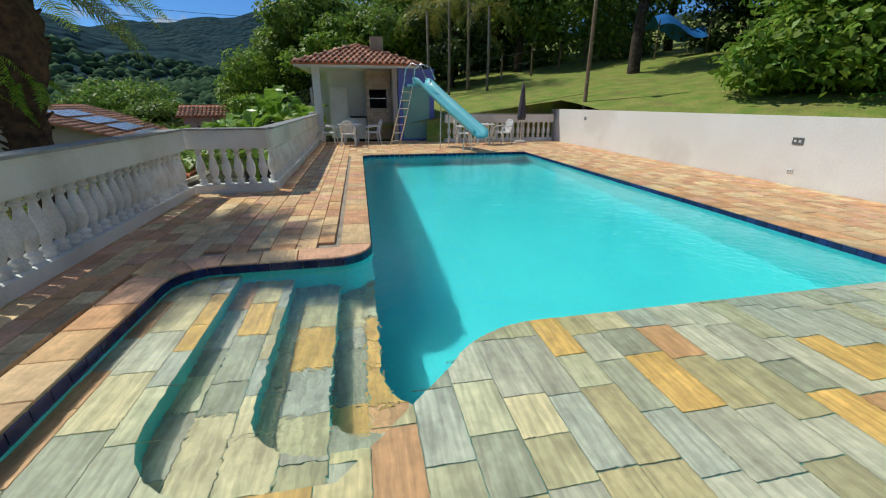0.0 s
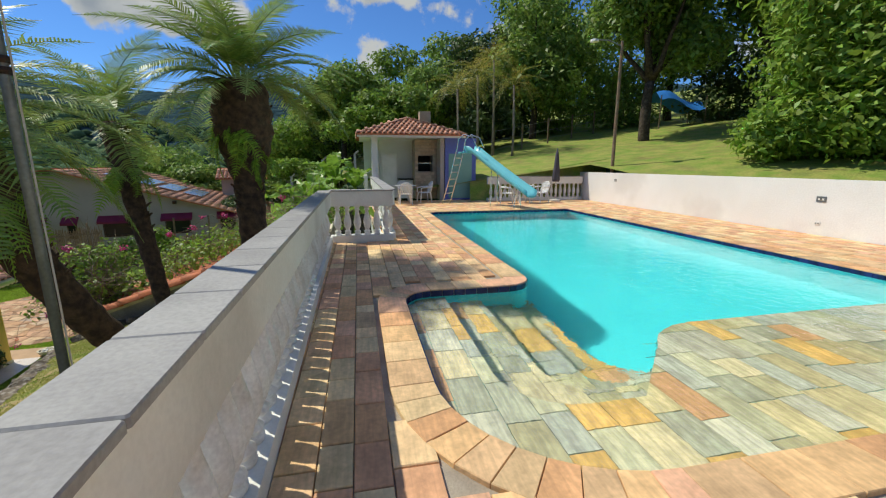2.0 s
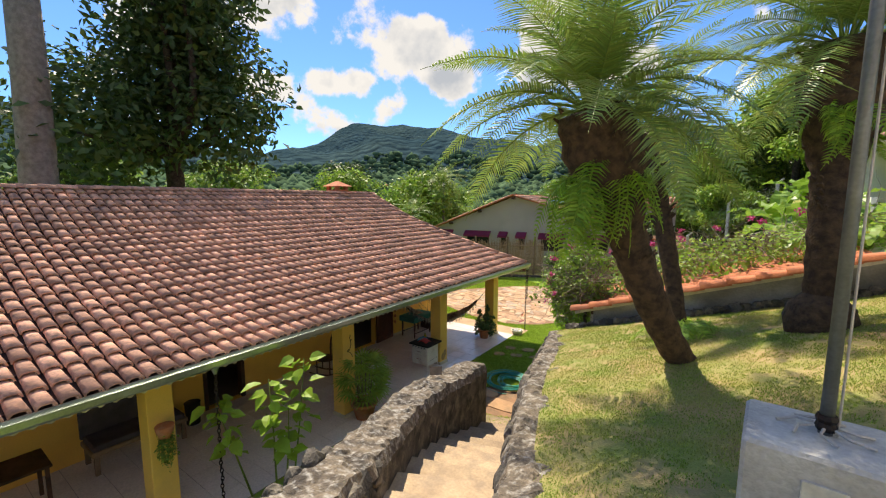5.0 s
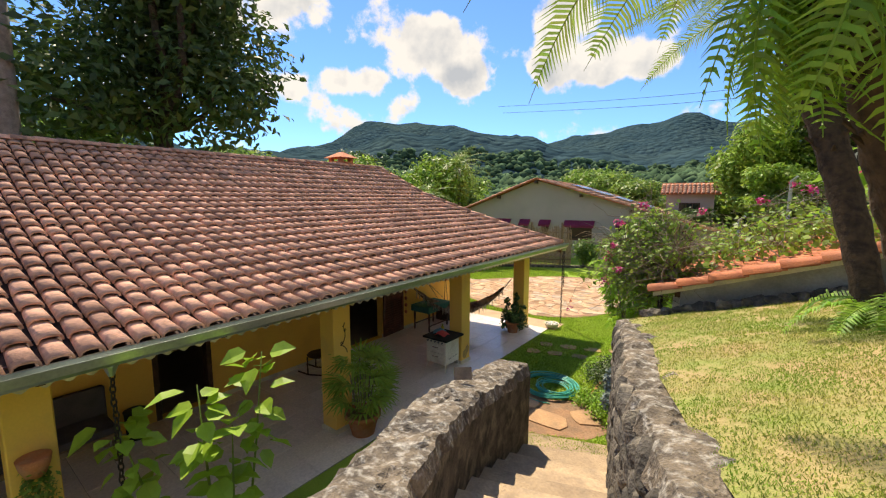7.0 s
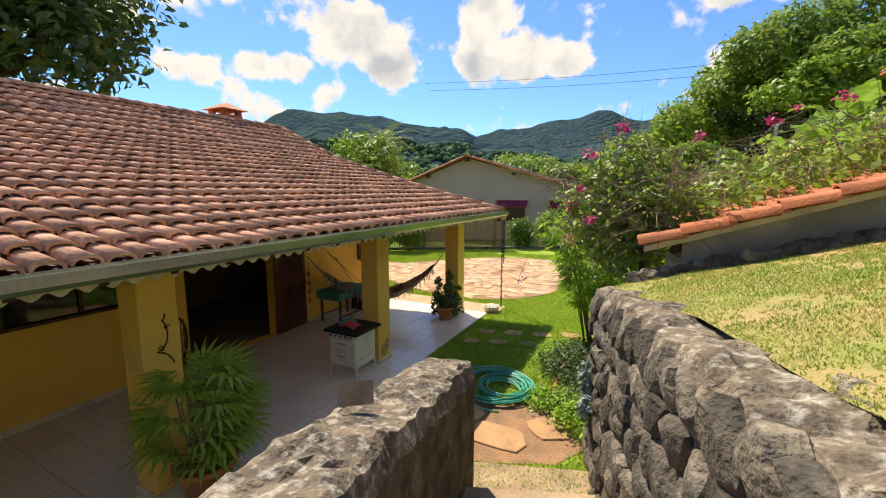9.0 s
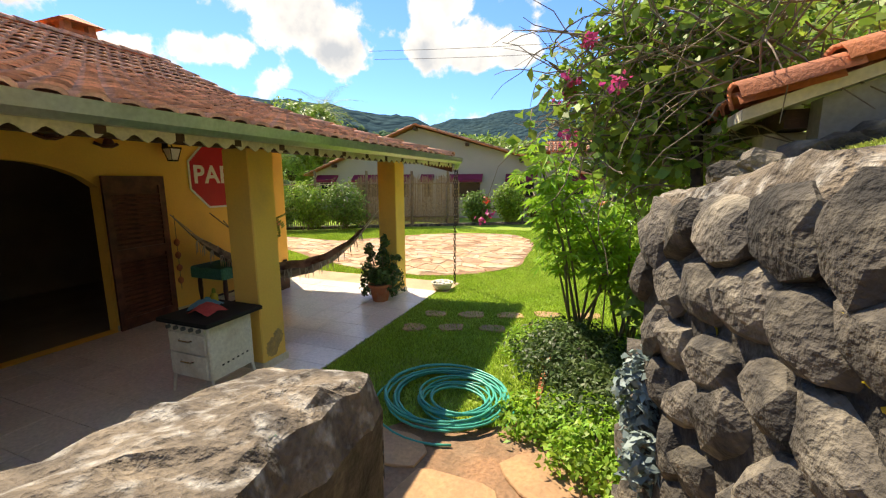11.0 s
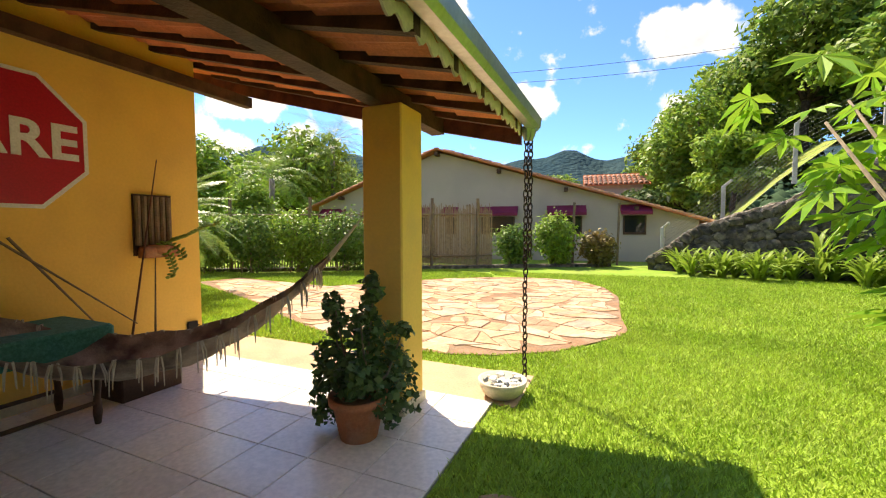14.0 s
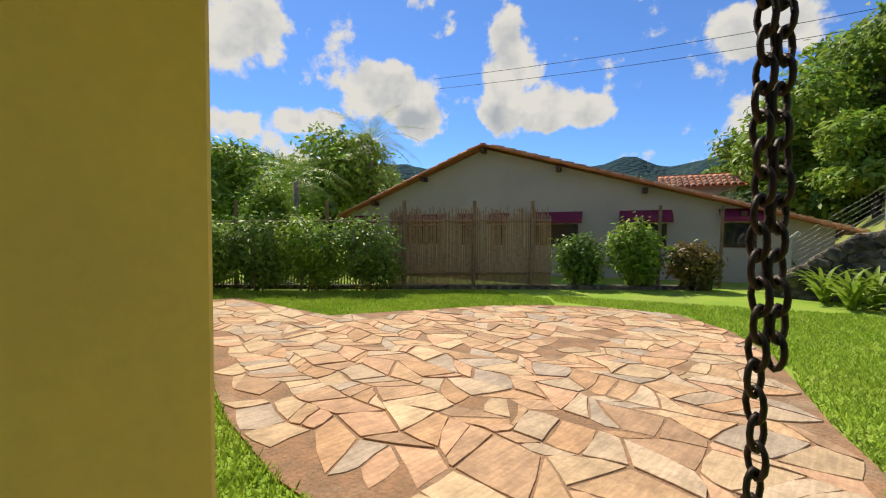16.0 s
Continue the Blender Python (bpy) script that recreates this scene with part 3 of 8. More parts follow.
g = Build()
RADII = [0, 20, 45, 70, 95, 120, 140, 160, 185, 210, 235, 260, 285, 310, 340, 370, 400, 430, 470, 520, 580] + [640 + 30 * i for i in range(22)] + [1400, 1600, 1900, 2400]
SPOKES = 480
for r in RADII:
    for k in range(SPOKES):
        a = 2 * math.pi * k / SPOKES
        z = LOW - 0.06 + (far_height(a, r) if r > 70 else 0)
        if r > 100:
            if r > 560:
                z += 9.0 * noise.noise((r * math.cos(a) * 0.012, r * math.sin(a) * 0.012, 8)) + 4.0 * noise.noise((r * math.cos(a) * 0.035, r * math.sin(a) * 0.035, 6))
            z += 2.5 * noise.noise((r * math.cos(a) * 0.06, r * math.sin(a) * 0.06, 2)) + 1.5 * noise.noise((r * math.cos(a) * 0.2, r * math.sin(a) * 0.2, 5))
        g.v.append((-8 + r * math.cos(a), 5 + r * math.sin(a), z))
for i in range(len(RADII) - 1):
    for k in range(SPOKES):
        a, b = i * SPOKES + k, i * SPOKES + (k + 1) % SPOKES
        g.f.append((a, b, b + SPOKES, a + SPOKES) if i else (a, b + SPOKES, a + SPOKES))
ground = setting("ground", g, M_canopy, "wide valley floor rising to haze-blue wooded mountains on the horizon", smooth=True, category="ground")

# near garden ground: grass level below the pool terrace
b = Build().box(-60, -30, LOW - 0.5, -4.2, 60, LOW - 0.004)
setting("lawn_ground", b, M_lawn, "mown green lawn of the lower garden", category="ground")

# grassy hillside above the pool wall
b = Build()
NX, NY = 60, 50
for j in range(NY + 1):
    for i in range(NX + 1):
        x, y = -16 + i * 1.6, 17.3 + j * 1.6
        b.v.append((x, y, slope_z(x, y) if not (y < 22.2 and x < -9) else LOW - 0.3))
for j in range(NY):
    for i in range(NX):
        k = j * (NX + 1) + i
        xc, yc = -16 + i * 1.6, 17.3 + j * 1.6
        if xc < -3.5 and yc < 22.2:
            continue
        b.f.append((k, k + 1, k + NX + 2, k + NX + 1))
k0 = len(b.v)
for j in range(26):
    for i in range(31):
        p, q = 8.0 + i * 1.6, -22 + j * 1.6
        w = POOL @ Vector((p, q, 0))
        b.v.append((w.x, w.y, hill_z(w.x, w.y) if q < 17 else hill_z(w.x, w.y) - 0.05))
for j in range(25):
    for i in range(30):
        k = k0 + j * 31 + i
        b.f.append((k, k + 1, k + 32, k + 31))
k0 = len(b.v)
for i in range(13):
    w = POOL @ Vector((2.6 + i * 0.55, 16.5, 0))
    y1 = max(17.35, w.y + 0.2)
    b.v += [(w.x, w.y, -0.12), (w.x, y1, hill_z(w.x, y1) + 0.01)]
for i in range(12):
    b.f.append((k0 + 2 * i, k0 + 2 * i + 2, k0 + 2 * i + 3, k0 + 2 * i + 1))
setting("hillside", b, M_hillgrass, "grassy hillside rising behind the pool wall", smooth=True, category="ground")

# ---- pool and deck (pool frame) ----
OUT = [(5.15, 12.55)] + arc(0.40, 12.2, 0.35, 90, 180, 4) + [(0.05, 4.75)] + arc(-0.33, 4.3, 0.38, 0, -90, 6) + arc(-1.38, 3.57, 0.35, 90, 180, 5) + arc(-0.63, 1.72, 1.1, 180, 270, 10) + [(5.15, 0.62)]
WATER = -0.075


def offset(poly, d):
    res = []
    n = len(poly)
    for i in range(n):
        p, c, q = Vector(poly[i - 1]), Vector(poly[i]), Vector(poly[(i + 1) % n])
        e1, e2 = (c - p).normalized(), (q - c).normalized()
        n1, n2 = Vector((e1.y, -e1.x)), Vector((e2.y, -e2.x))
        m = (n1 + n2).normalized()
        res.append(tuple(c + m * d / max(0.5, m.dot(n1))))
    return res


if area(OUT) < 0:
    OUT.reverse()
OUT2 = offset(OUT, 0.33)
deck = thing("pool_deck", POOL, "pool terrace paved in warm orange and pink sandstone slabs", "paving", kind="structure")


def holed(outer, hole, z):
    bm = bmesh.new()
    edges = []
    for loop in (outer, hole):
        vs = [bm.verts.new((x, y, z)) for x, y in loop]
        edges += [bm.edges.new((vs[i - 1], vs[i])) for i in range(len(vs))]
    bmesh.ops.triangle_fill(bm, edges=edges, use_beauty=True, use_dissolve=False, normal=(0, 0, 1))
    me = bpy.data.meshes.new("deck_bed")
    bm.to_mesh(me)
    bm.free()
    return me


DECK_EDGE = [(-4.0, -8.0), (7.9, -8.0), (7.9, 17.2), (-1.9, 17.2), (-1.9, 7.4), (-3.0, 7.4), (-3.0, -2.2), (-4.0, -2.2)]
bed = holed(DECK_EDGE, OUT, -0.03)
bed.materials.append(M_mortar)
part("deck_bed", bed, M_mortar, deck)
rng = random.Random(11)
cells = []
for cell in rows_of(-4.0, 7.9, -8.0, 17.2, 0.22, 0.33, rng):
    cx, cy = sum(p[0] for p in cell) / 4, sum(p[1] for p in cell) / 4
    if inside(DECK_EDGE, cx, cy) and not inside(OUT2, cx, cy):
        cells.append(shrink(cell, 0.006))
lay("paving_slab", cells, 0.0, 0.03, M_deck, deck, (-1.6, 2.5), 290, rest="far_paving", rest_label="sandstone paving further round the pool", rng=rng)
# edging slabs along the water
ring = []
n = len(OUT)
fine = []
for i in range(n):
    a, c = Vector(OUT[i]), Vector(OUT[(i + 1) % n])
    a2, c2 = Vector(OUT2[i]), Vector(OUT2[(i + 1) % n])
    k = max(1, round((c - a).length / 0.36)) if (c - a).length > 0.5 else 1
    fine += [(a.lerp(c, s / k), a2.lerp(c2, s / k)) for s in range(k)]
i = 0
while i < len(fine):
    j = i + 1
    while j < len(fine) and (fine[j % len(fine)][1] - fine[i][1]).length < 0.19:
        j += 1
    quad = [fine[i][0]] + [fine[s % len(fine)][0] for s in range(i + 1, j + 1)] + [fine[s % len(fine)][1] for s in range(j, i, -1)] + [fine[i][1]]
    poly = [tuple(p) for p in quad]
    if area(poly) < 0:
        poly.reverse()
    ring.append(shrink(poly, 0.005))
    i = j
lay("edging_slab", ring, 0.006, 0.04, M_deck, deck, (-1.0, 1.0), 200, wobble=0.002)

pool = thing("swimming_pool", POOL, "turquoise swimming pool with a stone sun shelf and curved steps", "pool", kind="structure")
b = Build()
for i in range(n):
    (x0, y0), (x1, y1) = OUT[i], OUT[(i + 1) % n]
    b.add([(x0, y0, -1.5), (x1, y1, -1.5), (x1, y1, -0.09), (x0, y0, -0.09)], [(0, 1, 2, 3)])
b.prism(OUT, -1.52, -1.5)
part("basin", b, M_plaster, pool, "turquoise plastered basin")
inner = offset(OUT, -0.008)
for i in range(n):
    a, c, a2, c2 = Vector(OUT[i]), Vector(OUT[(i + 1) % n]), Vector(inner[i]), Vector(inner[(i + 1) % n])
    k = max(1, round((c - a).length / 0.15))
    for s in range(k):
        p0, p1, q0, q1 = a.lerp(c, (s + 0.03) / k), a.lerp(c, (s + 0.97) / k), a2.lerp(c2, (s + 0.03) / k), a2.lerp(c2, (s + 0.97) / k)
        tb = Build().add([(*q0, -0.11), (*q1, -0.11), (*q1, -0.012), (*q0, -0.012), (*p0, -0.11), (*p1, -0.11), (*p1, -0.012), (*p0, -0.012)], [(0, 1, 2, 3), (3, 2, 6, 7), (1, 5, 6, 2), (4, 0, 3, 7)])
        part("waterline_tile", tb, M_bluetile, pool)
SHELF_OUT = [(5.15, 2.6), (5.15, 0.62)] + list(reversed(arc(-0.63, 1.72, 1.1, 180, 270, 10))) + list(reversed(arc(-1.38, 3.57, 0.35, 90, 180, 5)))
TIP = [(0.50, 2.17), (0.57, 2.27), (0.68, 2.38), (0.82, 2.47), (0.98, 2.54), (1.19, 2.58)]
levels = []
for px, qy, r, z in ((-0.30, 1.95, 0.25, -0.82), (-0.72, 1.72, 0.4, -0.60), (-1.20, 1.42, 0.55, -0.38), (-1.73, 0.9, 0, -0.17)):
    if r:
        inner_path = [(px, 3.92)] + arc(px + r, qy + r, r, 180, 270, 6) + [(max(px + r + 0.05, qy - 1.62), qy)] + TIP
        poly = SHELF_OUT + inner_path
    else:
        poly = None
    levels.append((poly, z))
# from the lowest tread to the shelf: each slab fills all that lies outside its own edge
slabs = [(SHELF_OUT + [(-0.33, 3.92), (0.05, 4.2), (0.05, 2.62), (0.08, 2.50), (0.15, 2.38), (0.26, 2.27), (0.38, 2.20)] + TIP, -0.82)]
for k, (poly, z) in enumerate(levels[:3]):
    slabs.append((poly, (-0.60, -0.38, -0.17)[k]))
for poly, z in slabs:
    if area(poly) < 0:
        poly = poly[::-1]
    b = Build().prism(poly, -1.5, z - 0.012)
    part("step_riser", b, M_riser, pool, "turquoise painted step edge")
    cells = []
    for cell in rows_of(-1.9, 5.3, 0.5, 4.4, 0.26, 0.44, rng):
        inner_cell = shrink(cell, 0.005)
        c2 = clip(poly, inner_cell)
        if c2 and abs(area(c2)) > 0.004:
            if z < -0.3 and sum(p[0] for p in c2) / len(c2) > 1.0:
                continue
            cells.append(c2 if area(c2) > 0 else c2[::-1])
    if z > -0.2:
        lay("slate_slab", cells, z, 0.012, M_shelf, pool, (0.5, 1.4), 260, 0.0, 0.001, rest="far_slate")
    else:
        keep = [c for c in cells if sum(p[0] for p in c) / len(c) > -2 and sum(p[1] for p in c) / len(c) > 1.2]
        lay("slate_slab", keep, z, 0.012, M_shelf, pool, (-0.6, 2.4), 60, 0.0, 0.001, rest="far_slate")
water = part("water", Build().prism(offset(OUT, -0.009), WATER - 0.001, WATER, bottom=False), M_water, None, "")
bm = bmesh.new()
bm.faces.new([bm.verts.new((x, y, WATER)) for x, y in offset(OUT, -0.009)])
bm.to_mesh(water.data)
bm.free()
water.matrix_basis = POOL
tagged(water, "clear still pool water with fine ripples", "water", "", "structure")
water.visible_shadow = False

# body of the terrace under the deck
b = Build().prism([(-2.98, -1.5), (-2.98, 7.3), (-1.72, 7.3), (-1.72, 17.4), (8.1, 17.4), (8.1, 12.9), (-0.4, 12.9), (-0.4, 4.9), (-2.3, 4.3), (-2.3, -1.5)], LOW - 0.1, -0.06)
b.prism([(-4.0, -8.2), (8.1, -8.2), (8.1, 0.2), (-1.9, 0.2), (-2.3, -1.5), (-4.0, -2.2)], LOW - 0.1, -0.06)
setting("terrace_wall", b, M_whitewall, "white rendered retaining wall under the pool terrace", POOL)
# long white wall beyond the pool
b = Build().box(7.9, -8, -0.2, 8.08, 18.4, 1.235, None, 0.012)
wall = setting("wall_east", b, M_whitewall, "long white rendered garden wall beside the pool", POOL)
b = Build().box(-4.0, -8.3, -0.2, 8.0, -8.12, 1.235)
setting("wall_south", b, M_whitewall, "plain white wall closing the terrace behind", POOL)

# ---- balustrades ----
BAL = [(0.058, 0.0), (0.062, 0.03), (0.05, 0.04), (0.05, 0.055), (0.062, 0.07), (0.06, 0.085), (0.034, 0.105), (0.036, 0.12), (0.054, 0.16), (0.066, 0.21), (0.07, 0.26), (0.066, 0.31), (0.052, 0.38), (0.037, 0.45), (0.031, 0.49), (0.034, 0.505), (0.05, 0.515), (0.05, 0.535), (0.035, 0.545), (0.045, 0.57), (0.058, 0.585), (0.058, 0.6)]
BAL = [(r * 1.08, z) for r, z in BAL]
bal_mesh = Build().lathe(BAL, 14).mesh("baluster", M_baluster, True)


def balustrade(m, length, base_drop, label, pitch=0.178, posts=(True, True)):
    """Runs along local y from 0; local x is its thickness."""
    t = thing("balustrade", m, label, "balustrade")
    part("plinth", Build().box(-0.11, 0, -0.02, 0.11, length, 0.13, None, 0.01), M_white, t)
    part("footing", Build().box(-0.155, 0, -base_drop, 0.10, length, -0.021), M_white, t)
    part("ledge", Build().box(-0.20, 0, -0.07, -0.156, length, 0.03, None, 0.01), M_white, t)
    part("handrail_beam", Build().box(-0.10, 0, 0.731, 0.10, length, 1.03, None, 0.012), M_white, t)
    y = 0.0
    while y < length - 0.05:
        l = min(0.43, length - y)
        part("coping_slab", Build().box(-0.125, y + 0.003, 1.03, 0.125, y + l - 0.003, 1.06, None, 0.006), M_coping, t)
        y += l
    k = max(1, round((length - 0.1) / pitch))
    for i in range(k):
        part("baluster", bal_mesh, M_baluster, t, m=Matrix.Translation((0, 0.05 + (i + 0.5) * (length - 0.1) / k, 0.13)) @ pose(0, 0, 0, 0, 0, (i * 47) % 360))
    return t


def along(x0, y0, x1, y1, z=0.0):
    return pose(x0, y0, z, 0, 0, math.degrees(math.atan2(-(x1 - x0), y1 - y0))), math.hypot(x1 - x0, y1 - y0)


m, l = along(-2.56, -1.5, -4.27, 6.75)
balustrade(m, l, 1.9, "white classical balustrade with grey coping beside the pool terrace")
m, l = along(-4.24, 6.92, -2.98, 7.17)
balustrade(m, l, 1.2, "short white balustrade with grey coping at the terrace corner", 0.19)
m, l = along(-3.06, 7.30, -4.92, 16.6)
balustrade(m, l, 1.2, "long white balustrade with a plain handrail leading to the barbecue kiosk")
m, l = along(*(POOL @ Vector((3.3, 16.3, 0))).xy, *(POOL @ Vector((7.8, 16.3, 0))).xy)
balustrade(m, l, 0.1, "white balustrade along the far end of the terrace", 0.22)

# ---- stone walls, stairs, lawn terrace ----
def stone_mesh(seed):
    bm = bmesh.new()
    bmesh.ops.create_icosphere(bm, subdivisions=2, radius=1.0)
    for v in bm.verts:
        d = v.co.copy()
        k = 1 + 0.28 * noise.noise(d * 1.1 + Vector((seed * 7.3, 0, 0))) + 0.1 * noise.noise(d * 3.1 + Vector((0, seed * 3.3, 0)))
        e = max(abs(d.x), abs(d.y), abs(d.z))
        v.co = d * k * (1 / e) ** 0.6
    me = bpy.data.meshes.new("stone")
    bm.to_mesh(me)
    bm.free()
    me.materials.append(M_stone)
    return me


STONES = [stone_mesh(s) for s in range(7)]


def rubble(parent, path, top, foot, rng, size=0.17, limit=220, side=1):
    """Field stones on the face of a wall whose foot line is a path of plan points."""
    made = 0
    for i in range(len(path) - 1):
        a, c = Vector(path[i]), Vector(path[i + 1])
        d = (c - a).normalized()
        nrm = Vector((d.y, -d.x)) * side
        k = max(1, int((c - a).length / (size * 1.75)))
        for s in range(k):
            p = a.lerp(c, (s + 0.5) / k)
            z1, z0 = top(p.x, p.y), foot(p.x, p.y)
            rows = max(1, int((z1 - z0) / (size * 1.35)))
            for r in range(rows):
                if made >= limit:
                    return
                z = z1 - (r + 0.55) * (z1 - z0) / rows
                q = p + d * rng.uniform(-0.05, 0.05) + d * (size * 0.8 * (r % 2))
                w = size * rng.uniform(0.75, 1.25)
                m = Matrix.Translation((q.x - nrm.x * 0.02, q.y - nrm.y * 0.02, z)) @ Matrix.Rotation(math.atan2(d.y, d.x), 4, "Z") @ pose(0, 0, 0, rng.uniform(-15, 15), rng.uniform(-50, 50), rng.uniform(-12, 12)) @ Matrix.Diagonal((w, 0.085, size * rng.uniform(0.6, 0.85), 1))
                part("stone", STONES[rng.randrange(7)], M_stone, parent, m=m)
                made += 1


def resample(path, step):
    res = []
    for i in range(len(path) - 1):
        a, c = Vector(path[i]), Vector(path[i + 1])
        k = max(1, int((c - a).length / step))
        res += [a.lerp(c, s / k) for s in range(k)]
    return res + [Vector(path[-1])]


def smooth_path(path, step=0.25):
    pts = resample(path, step)
    for _ in range(3):
        pts = [pts[0]] + [(pts[i - 1] + pts[i] * 2 + pts[i + 1]) / 4 for i in range(1, len(pts) - 1)] + [pts[-1]]
    return pts


def stone_wall(name, path, left, right, top, foot, label, rng, stones=200, sides=(1,), size=0.17):
    """path: plan line; left/right: how far the wall reaches to each side of it."""
    t = thing(name, Matrix(), label, "stone wall")
    pts = smooth_path(path)
    core, cap = Build(), Build()
    L, R = [], []
    for i, p in enumerate(pts):
        d = (pts[min(i + 1, len(pts) - 1)] - pts[max(i - 1, 0)]).normalized()
        nrm = Vector((d.y, -d.x))
        L.append(p - nrm * left)
        R.append(p + nrm * right)
    for i in range(len(pts) - 1):
        q = [L[i], L[i + 1], R[i + 1], R[i]]
        zt = [top(pts[k].x, pts[k].y) for k in (i, i + 1, i + 1, i)]
        zb = [foot(pts[k].x, pts[k].y) for k in (i, i + 1, i + 1, i)]
        core.add([(p.x, p.y, z) for p, z in zip(q, zb)] + [(p.x, p.y, z - 0.15) for p, z in zip(q, zt)], [(0, 1, 5, 4), (2, 3, 7, 6), (1, 2, 6, 5), (3, 0, 4, 7)])
    # uneven cap of broken slabs: stepped plates with ragged edges
    K, W = 4, 13
    rows = [(L[i].lerp(L[i + 1], k / K), R[i].lerp(R[i + 1], k / K), pts[i].lerp(pts[i + 1], k / K)) for i in range(len(pts) - 1) for k in range(K)] + [(L[-1], R[-1], pts[-1])]
    for l, r, c in rows:
        for s in range(W):
            p = l.lerp(r, (s - 0.5) / (W - 2))
            plate = 0.05 * round(2.2 * noise.noise((p.x * 2.6, p.y * 2.6, 1)) + 0.4 * noise.noise((p.x * 9, p.y * 9, 4))) * 0.5
            z = top(c.x, c.y) + plate + 0.035 * noise.noise((p.x * 3, p.y * 3, 6)) + 0.022 * noise.noise((p.x * 13, p.y * 13, 4)) - (0.16 if s in (0, W - 1) else 0.02 if s in (1, W - 2) else 0)
            cap.v.append((p.x + 0.05 * noise.noise((p.x * 6, p.y * 6, 9)), p.y + 0.05 * noise.noise((p.y * 6, p.x * 6, 9)), z))
    cap.f = [(i * W + s, i * W + s + 1, (i + 1) * W + s + 1, (i + 1) * W + s) for i in range(len(rows) - 1) for s in range(W - 1)]
    for row in (0, (len(rows) - 1) * W):
        k0 = len(cap.v)
        cap.v += [(x, y, z - 0.3) for x, y, z in cap.v[row:row + W]]
        cap.f += [(row + s, k0 + s, k0 + s + 1, row + s + 1) if row == 0 else (row + s, row + s + 1, k0 + s + 1, k0 + s) for s in range(W - 1)]
    part("core", core.weld(), M_stone, t, "dark mortared rubble")
    part("cap", cap, M_stonecap, t, "weathered grey cap with pale lichen")
    for s in sides:
        line = L if s < 0 else R
        rubble(t, [tuple(p) for p in (line if s > 0 else line)], lambda x, y: top(x, y) - 0.06, foot, rng, size, stones // len(sides), s)
    return t


STAIR = [(-2.6, -2.5, 0.0), (-3.44, -2.05, -0.28), (-3.95, -1.75, -0.44), (-6.06, -0.29, -1.40), (-6.84, 0.55, -1.86), (-7.57, 1.40, -2.24), (-9.16, 3.89, -3.42), (-9.54, 4.40, -3.62), (-9.85, 4.85, -3.78)]


def stair_z(x, y):
    best, bz = 1e9, 0
    for i in range(len(STAIR) - 1):
        a, c = Vector(STAIR[i]), Vector(STAIR[i + 1])
        d = (c - a).to_2d()
        k = min(1, max(0, (Vector((x, y)) - a.to_2d()).dot(d) / d.length_squared))
        p = a.lerp(c, k)
        e = (p.to_2d() - Vector((x, y))).length
        if e < best:
            best, bz = e, p.z
    return bz


RW = [(-3.3, -1.55), (-4.7, -1.25), (-5.3, -0.55), (-5.7, 0.1), (-6.4, 1.05), (-7.2, 2.25), (-7.75, 3.1), (-8.25, 4.05), (-9.15, 5.65)]
LW = [(-5.3, -2.2, -0.75), (-6.35, -1.2, -1.0), (-7.15, -0.3, -1.34), (-7.8, 0.55, -1.62), (-8.9, 2.0, -1.93), (-9.43, 3.0, -2.19), (-9.96, 4.36, -2.42)]


def lw_z(x, y):
    k = np.interp(y, [p[1] for p in LW], [p[2] for p in LW])
    return float(k)


rng = random.Random(3)
stone_wall("stone_retaining_wall", RW, 0.02, 0.68, lambda x, y: terrace_z(x, y) + 0.06, lambda x, y: stair_z(x, y) - 0.2, "dark rubble stone retaining wall beside the garden stairs", rng, 300, (-1,), 0.165)
stone_wall("stone_parapet", [p[:2] for p in LW], 0.42, 0.12, lw_z, lambda x, y: LOW - 0.1, "curved dark stone parapet on the open side of the stairs", rng, 300, (1, -1), 0.15)

stairs = thing("garden_stairs", Matrix(), "worn ochre stone stairs winding down to the lower lawn", "stairs", kind="structure")
pts3 = []
for i in range(len(STAIR) - 1):
    a, c = Vector(STAIR[i]), Vector(STAIR[i + 1])
    k = max(1, round((a.z - c.z) / 0.042))
    pts3 += [a.lerp(c, s / k) for s in range(k)]
pts3.append(Vector(STAIR[-1]))
treads = int(3.78 / 0.172)
for i in range(treads):
    za, zb = -i * 3.78 / treads, -(i + 1) * 3.78 / treads

    def at_z(z):
        for a, c in zip(pts3, pts3[1:]):
            if c.z <= z <= a.z:
                return a.lerp(c, (a.z - z) / max(a.z - c.z, 1e-6)), (c - a).to_2d().normalized()
        return pts3[-1], (pts3[-1] - pts3[-2]).to_2d().normalized()
    p, d = at_z(za)
    q, e = at_z(zb)
    n1, n2 = Vector((d.y, -d.x)), Vector((e.y, -e.x))
    w1, w2 = 1.15, 1.05
    poly = [tuple(p.to_2d() + n1 * w1), tuple(q.to_2d() + e * 0.03 + n2 * w1), tuple(q.to_2d() + e * 0.03 - n2 * w2), tuple(p.to_2d() - n1 * w2)]
    if area(poly) < 0:
        poly.reverse()
    part("tread", Build().prism(poly, max(LOW - 0.1, zb - 0.5), zb + 0.02, 0.015), M_stair, stairs)
b = Build().prism([(-1.5, -8), (-1.9, -1.6), (-3.3, -1.4), (-3.6, -2.3), (-4.6, -3.2), (-6.0, -8)], LOW, 0.0)
setting("upper_landing", b, M_stair, "stone landing at the head of the garden stairs", category="paving")

